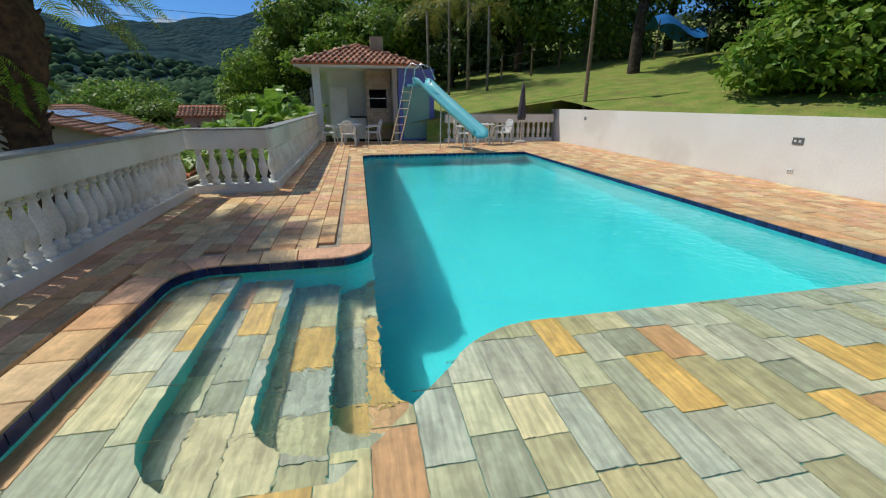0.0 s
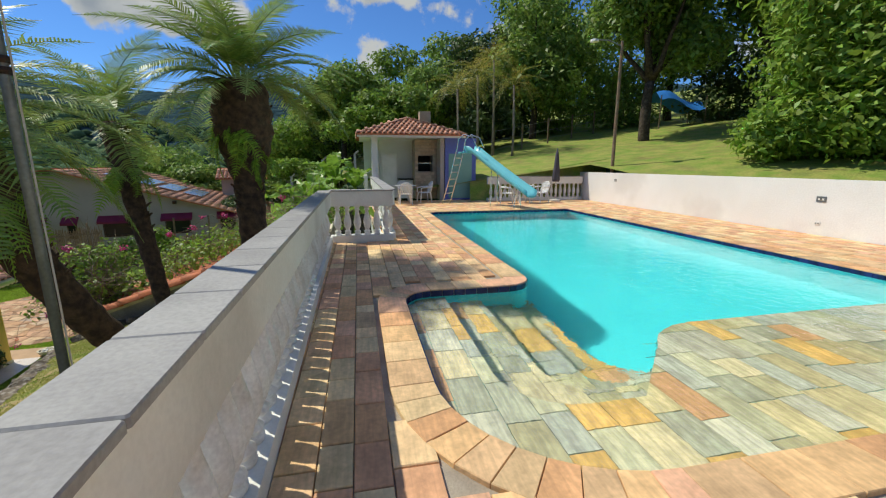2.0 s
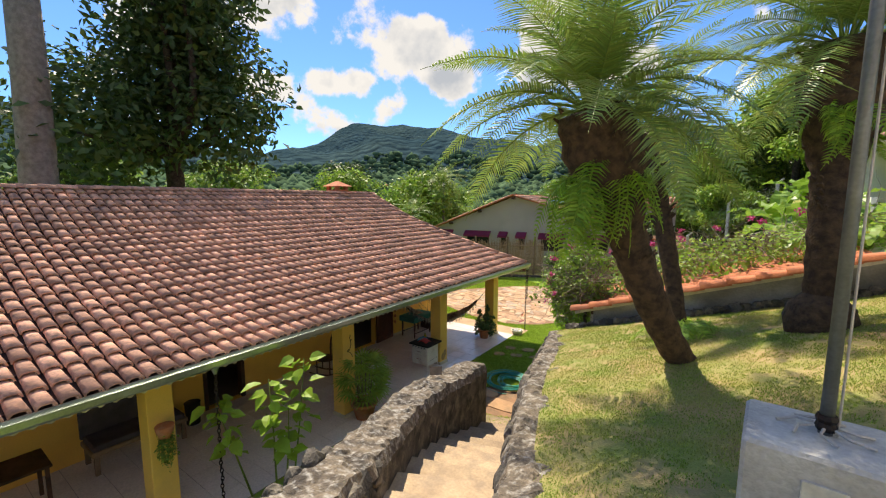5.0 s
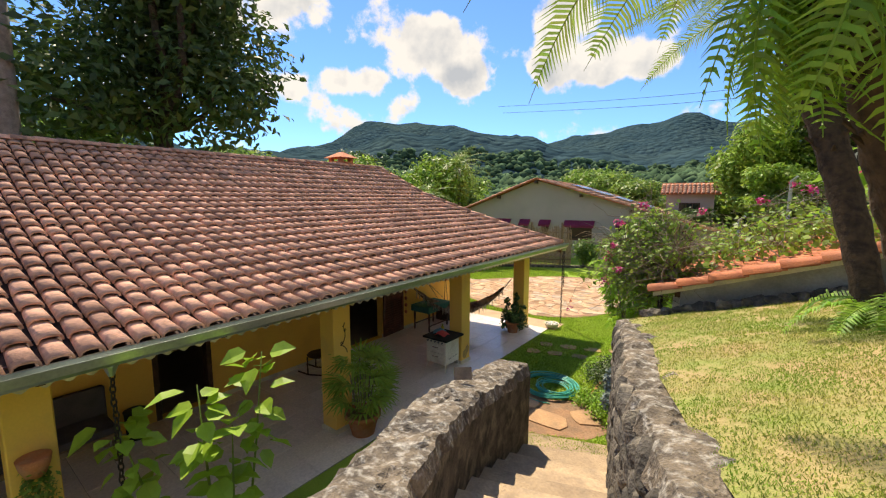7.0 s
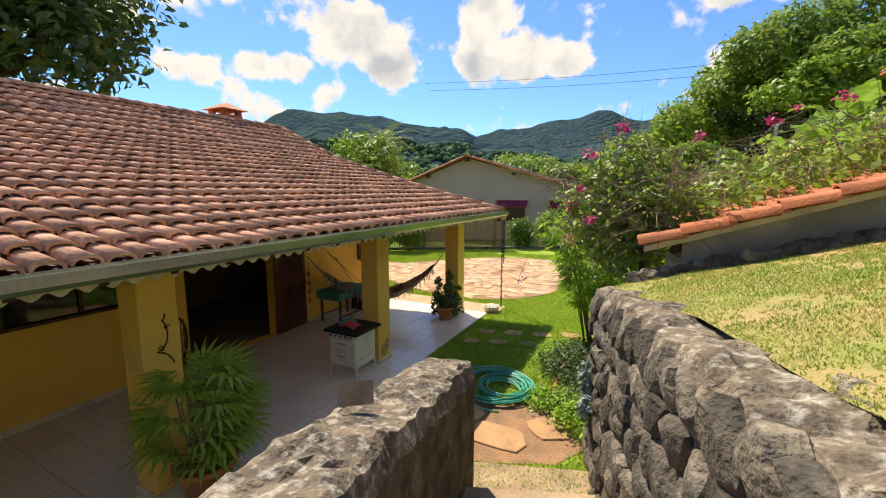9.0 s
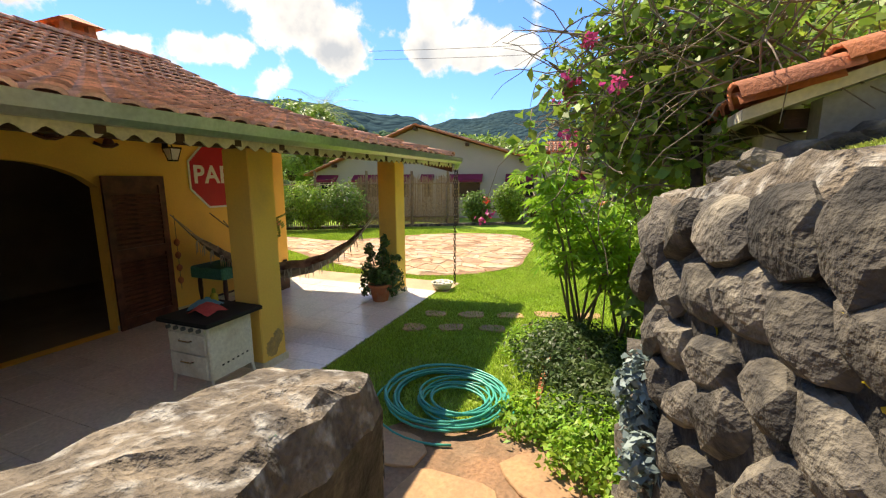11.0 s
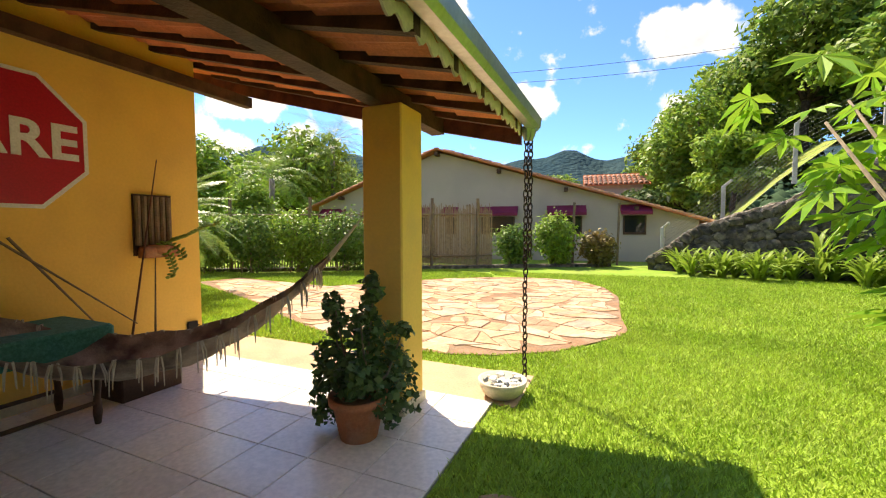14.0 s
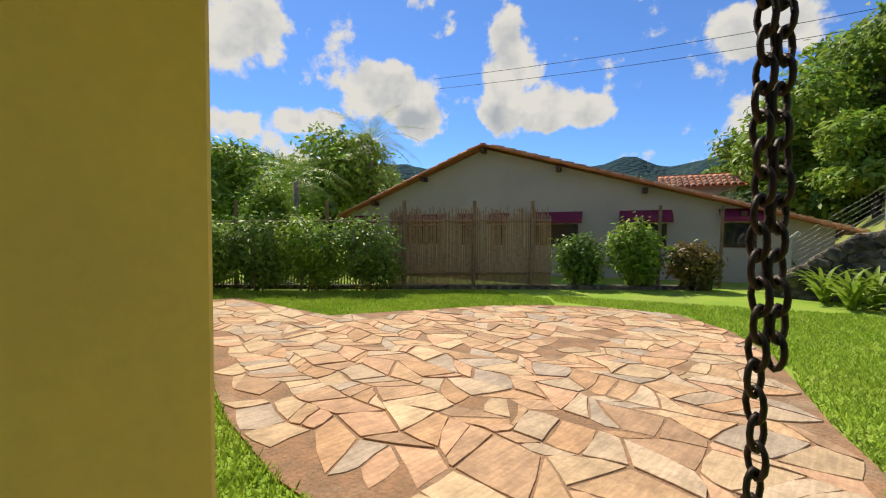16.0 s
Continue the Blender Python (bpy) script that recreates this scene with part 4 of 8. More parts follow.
TERR = [(-2.62, -1.45), (-4.32, 6.8), (-4.55, 7.1), (-8.75, 6.2), (-9.1, 5.7), (-8.0, 4.2), (-7.45, 3.1), (-6.9, 2.2), (-6.1, 1.0), (-5.4, 0.1), (-5.0, -0.6), (-4.5, -1.2), (-3.3, -1.5)]
if area(TERR) < 0:
    TERR.reverse()
b = Build()
for i in range(20):
    for j in range(26):
        x, y = -9.6 + i * 0.36, -1.6 + j * 0.36
        c = clip(TERR, [(x, y), (x + 0.36, y), (x + 0.36, y + 0.36), (x, y + 0.36)])
        if len(c) > 2 and area(c) > 0.001:
            b.add([(p[0], p[1], terrace_z(*p) + 0.03 * noise.noise((p[0], p[1], 3))) for p in c], [tuple(range(len(c)))])
bm = bmesh.new()
me = b.mesh("lawn_terrace", M_drylawn)
bm.from_mesh(me)
bmesh.ops.remove_doubles(bm, verts=bm.verts, dist=0.001)
bm.to_mesh(me)
bm.free()
me.shade_smooth()
tagged(new("lawn_terrace", me), "sloping lawn bank with dry patches under the palms", "lawn", "", "structure")

# ---- main house (house frame: x out of the porch, y along the eave) ----
house = thing("house", HOUSE, "yellow house with a long clay-tiled roof and a deep porch", "house")
V, U0, U1 = -2.8, -16.0, 0.07


def wall_with(openings, u0, u1, h0, h1, v0, v1):
    """A wall along y, cut by openings (u0, u1, h0, h1, arched)."""
    b = Build()
    cuts = sorted(openings)
    y = u0
    for a, c, lo, hi, arched in cuts:
        b.box(v0, y, h0, v1, a, h1)
        if lo > h0:
            b.box(v0, a, h0, v1, c, lo)
        if arched:
            k = 10
            rise = 0.32
            for i in range(k):
                ya, yc = a + (c - a) * i / k, a + (c - a) * (i + 1) / k
                za = hi - rise + rise * math.sin(math.pi * (i) / k) ** 0.7
                zc = hi - rise + rise * math.sin(math.pi * (i + 1) / k) ** 0.7
                b.add([(v0, ya, za), (v1, ya, za), (v1, yc, zc), (v0, yc, zc), (v0, ya, h1), (v1, ya, h1), (v1, yc, h1), (v0, yc, h1)], [(3, 2, 1, 0), (4, 5, 6, 7), (1, 2, 6, 5), (3, 0, 4, 7)])
        else:
            b.box(v0, a, hi, v1, c, h1)
        y = c
    b.box(v0, y, h0, v1, u1, h1)
    return b


OPEN = [(-8.68, -7.74, 0.02, 2.12, False), (-7.25, -5.6, 1.3, 2.0, False), (-5.05, -3.3, 0.02, 2.32, True)]
part("porch_wall", wall_with(OPEN, U0, U1, 0, 3.3, V - 0.18, V).weld(), M_yellow, house, "ochre yellow painted porch wall")
part("skirting", Build().box(V, -7.74, 0.02, V + 0.012, -5.05, 0.1), M_fascia, house)
part("skirting", Build().box(V, -3.3, 0.02, V + 0.012, U1 - 0.01, 0.1), M_fascia, house)
b = Build()
b.add([(V - 0.18, U1, 0), (-11.2, U1, 0), (-11.2, U1, 3.05), (-7.02, U1, 4.85), (V - 0.18, U1, 3.3)], [(0, 1, 2, 3, 4)])
b.add([(V - 0.18, U1 - 0.15, 0), (-11.2, U1 - 0.15, 0), (-11.2, U1 - 0.15, 3.05), (-7.02, U1 - 0.15, 4.85), (V - 0.18, U1 - 0.15, 3.3)], [(4, 3, 2, 1, 0)])
part("gable_wall", b, M_yellow, house, "ochre yellow gable wall")
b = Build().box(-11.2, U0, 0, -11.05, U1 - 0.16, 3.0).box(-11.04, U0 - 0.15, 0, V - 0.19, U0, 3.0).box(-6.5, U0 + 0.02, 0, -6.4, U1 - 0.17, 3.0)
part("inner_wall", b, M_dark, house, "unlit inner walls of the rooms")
part("inner_floor", Build().box(-6.39, U0, -0.05, V - 0.19, U1 - 0.17, 0.015), M_dark, house, "indoor floor in the dim unlit-room colour")
part("inner_ceiling", Build().box(-6.39, U0, 2.85, V - 0.19, U1 - 0.17, 2.9), M_fascia, house, "plain board ceiling of the rooms")
# roof: a gently hollow slope
PROF = [(0.65, 2.53), (-1.03, 2.93), (-2.77, 3.40), (-4.8, 4.02), (-7.02, 5.03)]


def roof_h(v):
    return float(np.interp(-v, [-p[0] for p in PROF], [p[1] for p in PROF]))


R_END = 0.85
b = Build()
top_b = Build()
vs = [0.65 - i * 0.548 for i in range(15)]
for y0, y1 in ((U0 - 0.4, R_END),):
    for a, c in zip(vs, vs[1:]):
        za, zc = roof_h(a), roof_h(c)
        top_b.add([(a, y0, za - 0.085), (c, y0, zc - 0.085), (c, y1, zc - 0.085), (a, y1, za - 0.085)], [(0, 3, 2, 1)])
        if a < -3.4:
            b.add([(a, y0, za - 0.13), (c, y0, zc - 0.13), (c, y1, zc - 0.13), (a, y1, za - 0.13)], [(0, 1, 2, 3)])
            continue
        if a < 0.6:
            last = len(b.v) - 2 * (cols + 1)
            b.f += [(last + 2 * i + 1, last + 2 * i + 3, len(b.v) + 2 * i + 2, len(b.v) + 2 * i) for i in range(cols)]
        k0, cols = len(b.v), 4 * int((y1 - y0) / 0.205)
        for i in range(cols + 1):
            y, dip = y1 - i * 0.205 / 4, (0.0, 0.012, 0.035, 0.012)[i % 4]
            b.v += [(a, y, za - 0.10 - dip), (c, y, zc - 0.125 - dip)]
        b.f += [(k0 + 2 * i, k0 + 2 * i + 2, k0 + 2 * i + 3, k0 + 2 * i + 1) for i in range(cols)]
    b.add([(-7.02, y0, 4.98), (-11.6, y0, 2.6), (-11.6, y1, 2.6), (-7.02, y1, 4.98)], [(0, 3, 2, 1)])
roof = part("roof", b, M_clay, house, "underside of the clay roof", False)
part("channel_tiles", top_b, M_channel, roof, "channel tiles between the barrels, coloured dark as groove shade")


def tile_mesh(material, r0=0.094, r1=0.076, length=0.43, n=6):
    b = Build()
    for y, r, dz in ((0, r0, 0.004), (length, r1, -0.022)):
        for k in range(n + 1):
            a = math.pi * k / n
            b.v.append((r * math.copysign(abs(math.cos(a)) ** 0.75, math.cos(a)), y, dz + r * 0.74 * math.sin(a) ** 0.7))
    for k in range(n + 1):
        a = math.pi * k / n
        b.v.append(((r0 - 0.02) * math.copysign(abs(math.cos(a)) ** 0.75, math.cos(a)), 0.012, (r0 - 0.024) * 0.74 * math.sin(a) ** 0.7 - 0.004))
    m = n + 1
    b.f = [(k, k + m, k + m + 1, k + 1) for k in range(n)] + [(2 * m + k, k, k + 1, 2 * m + k + 1) for k in range(n)]
    return b


tile_b = tile_mesh(M_roof)
tile_data = tile_b.mesh("roof_tile", M_roof, True)
field = Build()
rng = random.Random(8)
STEP, PITCH = 0.37, 0.205
slope_pts = []
s_total = 0
acc = [(0.0, *PROF[0])]
for (a, za), (c, zc) in zip(PROF, PROF[1:]):
    s_total += math.hypot(c - a, zc - za)
    acc.append((s_total, c, zc))
rows_n = int(s_total / STEP)
place = []
for r in range(rows_n + 1):
    s = min(r * STEP, s_total - 0.3)
    v = float(np.interp(s, [a[0] for a in acc], [a[1] for a in acc]))
    h = float(np.interp(s, [a[0] for a in acc], [a[2] for a in acc]))
    v2 = float(np.interp(min(s + 0.3, s_total), [a[0] for a in acc], [a[1] for a in acc]))
    h2 = float(np.interp(min(s + 0.3, s_total), [a[0] for a in acc], [a[2] for a in acc]))
    tilt = math.atan2(h2 - h, v - v2)
    k = 0
    u = R_END - 0.08
    while u > U0 - 0.3:
        place.append((v, u, h, tilt))
        u -= PITCH
place.sort(key=lambda p: (p[0] - 0.6) ** 2 * 3 + (p[1] + 6.5) ** 2)
for i, (v, u, h, tilt) in enumerate(place):
    # tile axes: x along the eave, y up the slope
    m = Matrix.Translation((v, u, h - 0.035 + rng.uniform(-0.006, 0.006))) @ Matrix.Rotation(radians(90 + rng.uniform(-1.6, 1.6)), 4, "Z") @ Matrix.Rotation(tilt - 0.035, 4, "X")
    if i < 290:
        part("roof_tile", tile_data, M_roof, roof, m=m)
    else:
        field.add([m @ Vector(p) for p in tile_b.v], tile_b.f)
ob = part("roof_tile_field", field, M_roof_i, roof, "weathered clay barrel tiles up to the ridge", True)
tagged(ob, "", "", "", "stuff")
ridge_b = Build()
ridge_b.add(tile_mesh(None, 0.13, 0.115, 0.42).v, tile_b.f)
ridge_data = ridge_b.mesh("ridge_tile", M_roof, True)
y = U0
while y < R_END:
    m = Matrix.Translation((-7.02, y, 5.02)) @ Matrix.Rotation(radians(1.5), 4, "X")
    part("ridge_tile", ridge_data, M_roof, roof, m=m)
    y += 0.36
b = Build()
for a, c in zip(vs, vs[1:]):
    za, zc = roof_h(a), roof_h(c)
    m = Matrix.Translation((a, R_END, za + 0.01)) @ Matrix.Rotation(radians(90), 4, "Z") @ Matrix.Rotation(math.atan2(zc - za, a - c), 4, "X")
    part("verge_tile", Build().add([m @ Vector((p[0], p[1] * 1.35, p[2])) for p in tile_mesh(None, 0.1, 0.09, 0.43).v], tile_b.f), M_roof, roof, "", True)
# rafters, battens, beam
def bent_board(line, u0, u1, drop, depth):
    """One board that follows the bend of the roof."""
    b = Build()
    for v in line:
        z = roof_h(v) + drop
        b.v += [(v, u0, z), (v, u1, z), (v, u1, z - depth), (v, u0, z - depth)]
    n = len(line)
    for i in range(n - 1):
        for k in range(4):
            a, c = 4 * i + k, 4 * i + (k + 1) % 4
            b.f.append((a, c, c + 4, a + 4))
    b.f += [(3, 2, 1, 0), (4 * n - 4, 4 * n - 3, 4 * n - 2, 4 * n - 1)]
    return b


for i in range(34):
    u = R_END - 0.25 - i * 0.48
    part("rafter", bent_board(vs[:8], u - 0.03, u + 0.03, -0.09, 0.1), M_wood, roof)
for i in range(10):
    v = 0.45 - i * 0.36
    part("batten", Build().box(v - 0.02, U0, roof_h(v) - 0.09, v + 0.02, R_END - 0.02, roof_h(v) - 0.076), M_redwood, roof)
part("porch_beam", Build().box(-0.27, U0, 2.40, -0.13, R_END - 0.05, 2.56, None, 0.008), M_wood, house, "dark wooden porch beam")
part("bargeboard", bent_board(vs, 0.77, 0.81, -0.10, 0.2), M_redwood, roof, "dark red board under the verge")
part("wall_plate", Build().box(V, U0, 2.95, V + 0.1, R_END - 0.1, 3.07), M_wood, house)
for u in (-0.32, -3.50, -7.07, -10.64, -14.18):
    part("column", Build().box(-0.35, u, 0.02, 0.0, u + 0.345, 2.40, None, 0.012), M_column, house, "yellow square porch column with scuffed foot")
    part("column_base", Build().box(-0.37, u - 0.02, 0.02, 0.02, u + 0.365, 0.10, None, 0.01), M_fascia, house)
# gutter and scalloped valance
b = Build()
prof = [(0.66, 2.50), (0.665, 2.41), (0.69, 2.385), (0.76, 2.385), (0.79, 2.42), (0.80, 2.50), (0.792, 2.50), (0.782, 2.425), (0.755, 2.393), (0.695, 2.393), (0.674, 2.413), (0.668, 2.50)]
for y in (U0, 0.98):
    b.v += [(x, y, z) for x, z in prof]
k = len(prof)
b.f = [(i, (i + 1) % k, (i + 1) % k + k, i + k) for i in range(k)] + [tuple(range(6)), tuple(reversed(range(k, k + 6)))]
part("gutter", b, M_gutter, house, "galvanised metal rain gutter")
b = Build()
x0, waves = 0.645, int((R_END - U0) / 0.145)
for i in range(waves * 6 + 1):
    y = R_END - 0.02 - i * 0.145 / 6
    d = 2.335 + 0.022 * math.cos(2 * math.pi * i / 6)
    b.v += [(x0, y, 2.50), (x0, y, d), (x0 - 0.012, y, 2.50), (x0 - 0.012, y, d)]
for i in range(waves * 6):
    q = i * 4
    b.f += [(q, q + 1, q + 5, q + 4), (q + 2, q + 6, q + 7, q + 3), (q + 1, q + 3, q + 7, q + 5)]
part("valance", b, M_fascia, house, "cream scalloped eave board")
# porch floor
floor = thing("porch_floor", HOUSE, "pale glazed square tiles on the porch", "floor", kind="structure")
part("floor_bed", Build().box(V, U0, -0.1, 0.56, 0.2, 0.008), M_grout, floor)
for i in range(8):
    for j in range(31):
        x1, y1 = 0.56 - i * 0.42, 0.2 - j * 0.42
        x0 = max(x1 - 0.42, V + 0.013)
        part("floor_tile", Build().box(x0 + 0.003, y1 - 0.417, -0.02, x1 - 0.003, y1 - 0.003, 0.02, None, 0.003), M_tile, floor)
b = Build().box(-9.0, 0.205, -0.1, 0.75, 0.98, 0.0)
setting("concrete_path", b, M_sandpath, "ochre concrete path round the house end", HOUSE, category="path")

# chimney
ch = thing("chimney", HOUSE @ pose(-7.3, -0.9, 4.95, 0, 0, 0), "small brick chimney with a clay tile hood on the ridge", "chimney")
part("stack", Build().box(-0.35, -0.3, -0.35, 0.35, 0.3, 0.22), M_clay, ch)
for sx in (-1, 1):
    for sy in (-1, 1):
        part("pier", Build().box(sx * 0.27 - 0.07, sy * 0.22 - 0.07, 0.22, sx * 0.27 + 0.07, sy * 0.22 + 0.07, 0.36), M_clay, ch)
part("hood", Build().add([(-0.48, -0.42, 0.36), (0.48, -0.42, 0.36), (0.48, 0.42, 0.36), (-0.48, 0.42, 0.36), (-0.1, 0, 0.58), (0.1, 0, 0.58)], [(3, 2, 1, 0), (0, 1, 5, 4), (1, 2, 5), (2, 3, 4, 5), (3, 0, 4)]), M_clay, ch)

# doors and window of the porch wall
def louvred(name, parent, m, w, h, slats, arched=False):
    leaf = part(name, Build().box(0, -w / 2, 0, 0.035, -w / 2 + 0.09, h).box(0, w / 2 - 0.09, 0, 0.035, w / 2, h).box(0, -w / 2 + 0.09, 0, 0.035, w / 2 - 0.09, 0.15).box(0, -w / 2 + 0.09, h - 0.13, 0.035, w / 2 - 0.09, h).weld(), M_redwood, parent, "red-brown louvred shutter door", m=m)
    part("lock_rail", Build().box(0, -w / 2 + 0.09, h * 0.5 - 0.06, 0.035, w / 2 - 0.09, h * 0.5 + 0.06), M_redwood, leaf)
    part("backing", Build().box(0.004, -w / 2 + 0.09, 0.15, 0.008, w / 2 - 0.09, h - 0.13), M_redwood, leaf)
    for i in range(slats):
        z = 0.2 + i * (h - 0.4) / slats
        if abs(z - h * 0.5) < 0.09:
            continue
        part("slat", Build().box(-0.004, -w / 2 + 0.09, -0.022, 0.004, w / 2 - 0.09, 0.022), M_redwood, leaf, m=Matrix.Translation((0.022, 0, z)) @ Matrix.Rotation(radians(35), 4, "Y"))
    return leaf


louvred("shutter_door", house, pose(V + 0.02, -2.87, 0.03, 0, 0, 4), 0.86, 2.12, 26)
part("door_frame", Build().box(V - 0.16, -8.68, 0.02, V + 0.02, -8.6, 2.12).box(V - 0.16, -7.82, 0.02, V + 0.02, -7.74, 2.12).box(V - 0.16, -8.6, 2.04, V + 0.02, -7.82, 2.12), M_wood, house)
part("door_leaf", Build().box(V - 0.9, -8.6, 0.03, V - 0.15, -8.56, 2.04), M_wood, house, "dark wooden door standing open")
w = part("strip_window", Build().box(V - 0.12, -7.25, 1.3, V + 0.01, -5.6, 1.34).box(V - 0.12, -7.25, 1.96, V + 0.01, -5.6, 2.0).box(V - 0.12, -7.25, 1.34, V + 0.01, -7.2, 1.96).box(V - 0.12, -5.65, 1.34, V + 0.01, -5.6, 1.96).box(V - 0.1, -6.45, 1.34, V - 0.02, -6.4, 1.96), M_wood, house, "long low window in a dark frame")
for a, c in ((-7.2, -6.45), (-6.4, -5.65)):
    part("pane", Build().box(V - 0.07, a, 1.34, V - 0.06, c, 1.96), M_glass, w)

# ---- flagstone yard ----
PAD = [(-12.98, 12.2), (-12.98, 12.6), (-13.25, 13.3), (-13.85, 15.4), (-14.5, 16.6), (-15.5, 17.5), (-17.0, 17.2), (-17.9, 16.6), (-18.75, 15.4), (-19.2, 14.4), (-20.0, 12.7), (-23.5, 12.2), (-23.5, 11.0), (-19.4, 10.5), (-18.2, 10.2), (-16.7, 9.95), (-15.6, 9.9), (-14.97, 9.98), (-14.36, 10.2), (-13.9, 10.5), (-13.4, 11.05)]
if area(PAD) < 0:
    PAD.reverse()
yard = thing("flagstone_yard", Matrix(), "yard of irregular pink and ochre flagstones set in earth", "paving", kind="structure")
part("earth_bed", Build().prism(PAD, LOW - 0.1, LOW + 0.013), M_earth, yard)
rng = random.Random(21)
gx, gy = {}, {}
S = 0.36
for i in range(34):
    for j in range(29):
        gx[i, j] = (-24 + i * S + rng.uniform(-0.15, 0.15) + (S / 2 if j % 2 else 0), 9.3 + j * S * 0.86 + rng.uniform(-0.13, 0.13))
cells = []
for i in range(33):
    for j in range(28):
        cell = [gx[i, j], gx[i + 1, j], gx[i + 1, j + 1], gx[i, j + 1]]
        if rng.random() < 0.38:
            mid = ((cell[0][0] + cell[1][0]) / 2, (cell[0][1] + cell[1][1]) / 2), ((cell[2][0] + cell[3][0]) / 2, (cell[2][1] + cell[3][1]) / 2)
            parts_ = [[cell[0], mid[0], mid[1], cell[3]], [mid[0], cell[1], cell[2], mid[1]]]
        else:
            parts_ = [cell]
        for c in parts_:
            c = shrink(c, 0.008)
            cx, cy = sum(p[0] for p in c) / 4, sum(p[1] for p in c) / 4
            # broken outline
            poly = []
            for k in range(4):
                a, d = c[k], c[(k + 1) % 4]
                poly.append((a[0] + (cx - a[0]) * 0.06, a[1] + (cy - a[1]) * 0.06))
                poly.append(((a[0] + d[0]) / 2 + rng.uniform(-0.025, 0.025), (a[1] + d[1]) / 2 + rng.uniform(-0.025, 0.025)))
            whole = inside(PAD, cx, cy) and area(poly) > 0.015
            for k in range(len(poly)):
                pulls = 0
                while whole and not inside(PAD, *poly[k]) and pulls < 3:
                    poly[k] = (poly[k][0] * 0.85 + cx * 0.15, poly[k][1] * 0.85 + cy * 0.15)
                    pulls += 1
                whole = whole and pulls < 3
            if whole and rng.random() > 0.05:
                cells.append(poly)
lay("flagstone", cells, LOW + 0.022, 0.04, M_flag, yard, (-14.5, 12.0), 290, 0.003, 0.006, rest="far_flagstones", rng=rng)
FOOT = [(-11.5, 4.7), (-11.25, 5.3), (-11.0, 5.85), (-10.55, 5.95), (-10.1, 6.5), (-9.6, 6.35), (-9.2, 6.0), (-9.4, 5.3), (-10.0, 4.8), (-10.8, 4.4)]
setting("bare_earth", Build().prism(FOOT[::-1] if area(FOOT) < 0 else FOOT, LOW - 0.06, LOW + 0.002), M_earth, "bare reddish earth worn at the stair foot", category="ground")
steps = thing("stepping_stones", Matrix(), "two rows of pinkish stepping stones sunk in the lawn", "stepping stones", kind="structure")
for x, y, w, l, a in ((-12.5, 8.3, 0.3, 0.24, 30), (-12.0, 8.6, 0.36, 0.24, 33), (-11.5, 8.9, 0.36, 0.26, 28), (-11.05, 9.25, 0.34, 0.24, 30), (-10.5, 9.55, 0.34, 0.24, 30), (-12.4, 7.65, 0.3, 0.24, 30), (-11.95, 7.95, 0.32, 0.25, 35), (-11.45, 8.25, 0.34, 0.24, 30), (-11.0, 8.6, 0.3, 0.24, 30), (-10.9, 5.5, 0.42, 0.3, 20), (-11.4, 5.2, 0.3, 0.3, 60), (-10.2, 5.3, 0.5, 0.36, 10), (-9.75, 5.9, 0.4, 0.3, 40), (-11.9, 4.9, 0.3, 0.24, 15)):
    k_ = 0.56 if y > 6.5 else 0.74
    poly = [(w * k_ * math.copysign(abs(math.cos(t)) ** 0.6, math.cos(t)) * (1 + 0.14 * math.sin(3 * t + x * 9)), l * k_ * math.copysign(abs(math.sin(t)) ** 0.6, math.sin(t)) * (1 + 0.14 * math.cos(2 * t + y * 7))) for t in [k * math.pi / 5 for k in range(10)]]
    part("stepping_stone", Build().prism(poly, -0.05, 0.022, 0.008), M_stepping, steps, m=pose(x, y, LOW, 0, 0, a))

# ---- planting ----
def leaf_cloud(blobs, n, size, seed, up=0.5, narrow=0.45, hollow=0.55):
    """n small folded leaves spread through the outer part of ellipsoids (centre, radii)."""
    r = np.random.RandomState(seed)
    w = np.array([b[1][0] * b[1][1] + b[1][0] * b[1][2] for b in blobs], float)
    pick = r.choice(len(blobs), n, p=w / w.sum())
    c = np.array([b[0] for b in blobs], float)[pick]
    rad = np.array([b[1] for b in blobs], float)[pick]
    d = r.normal(size=(n, 3))
    d /= np.linalg.norm(d, axis=1)[:, None]
    k = hollow + (1 - hollow) * r.rand(n) ** 0.6
    lump = 1 + 0.22 * np.sin(d[:, 0] * 5 + pick) * np.cos(d[:, 1] * 6 + pick * 2) + 0.12 * r.normal(size=n)
    p = c + d * rad * (k * lump)[:, None]
    nrm = d * 0.6 + r.normal(size=(n, 3)) * 0.55 + np.array([0, 0, up])
    nrm /= np.linalg.norm(nrm, axis=1)[:, None]
    t = np.cross(nrm, r.normal(size=(n, 3)))
    t /= np.linalg.norm(t, axis=1)[:, None]
    s = np.cross(nrm, t)
    L = (size * (0.6 + 0.8 * r.rand(n)))[:, None]
    v = np.empty((n, 4, 3))
    v[:, 0] = p - t * L * 0.5
    v[:, 1] = p + s * L * narrow * 0.5 + nrm * L * 0.08
    v[:, 2] = p + t * L * 0.5 - nrm * L * 0.1
    v[:, 3] = p - s * L * narrow * 0.5 + nrm * L * 0.08
    return v.reshape(-1, 3)


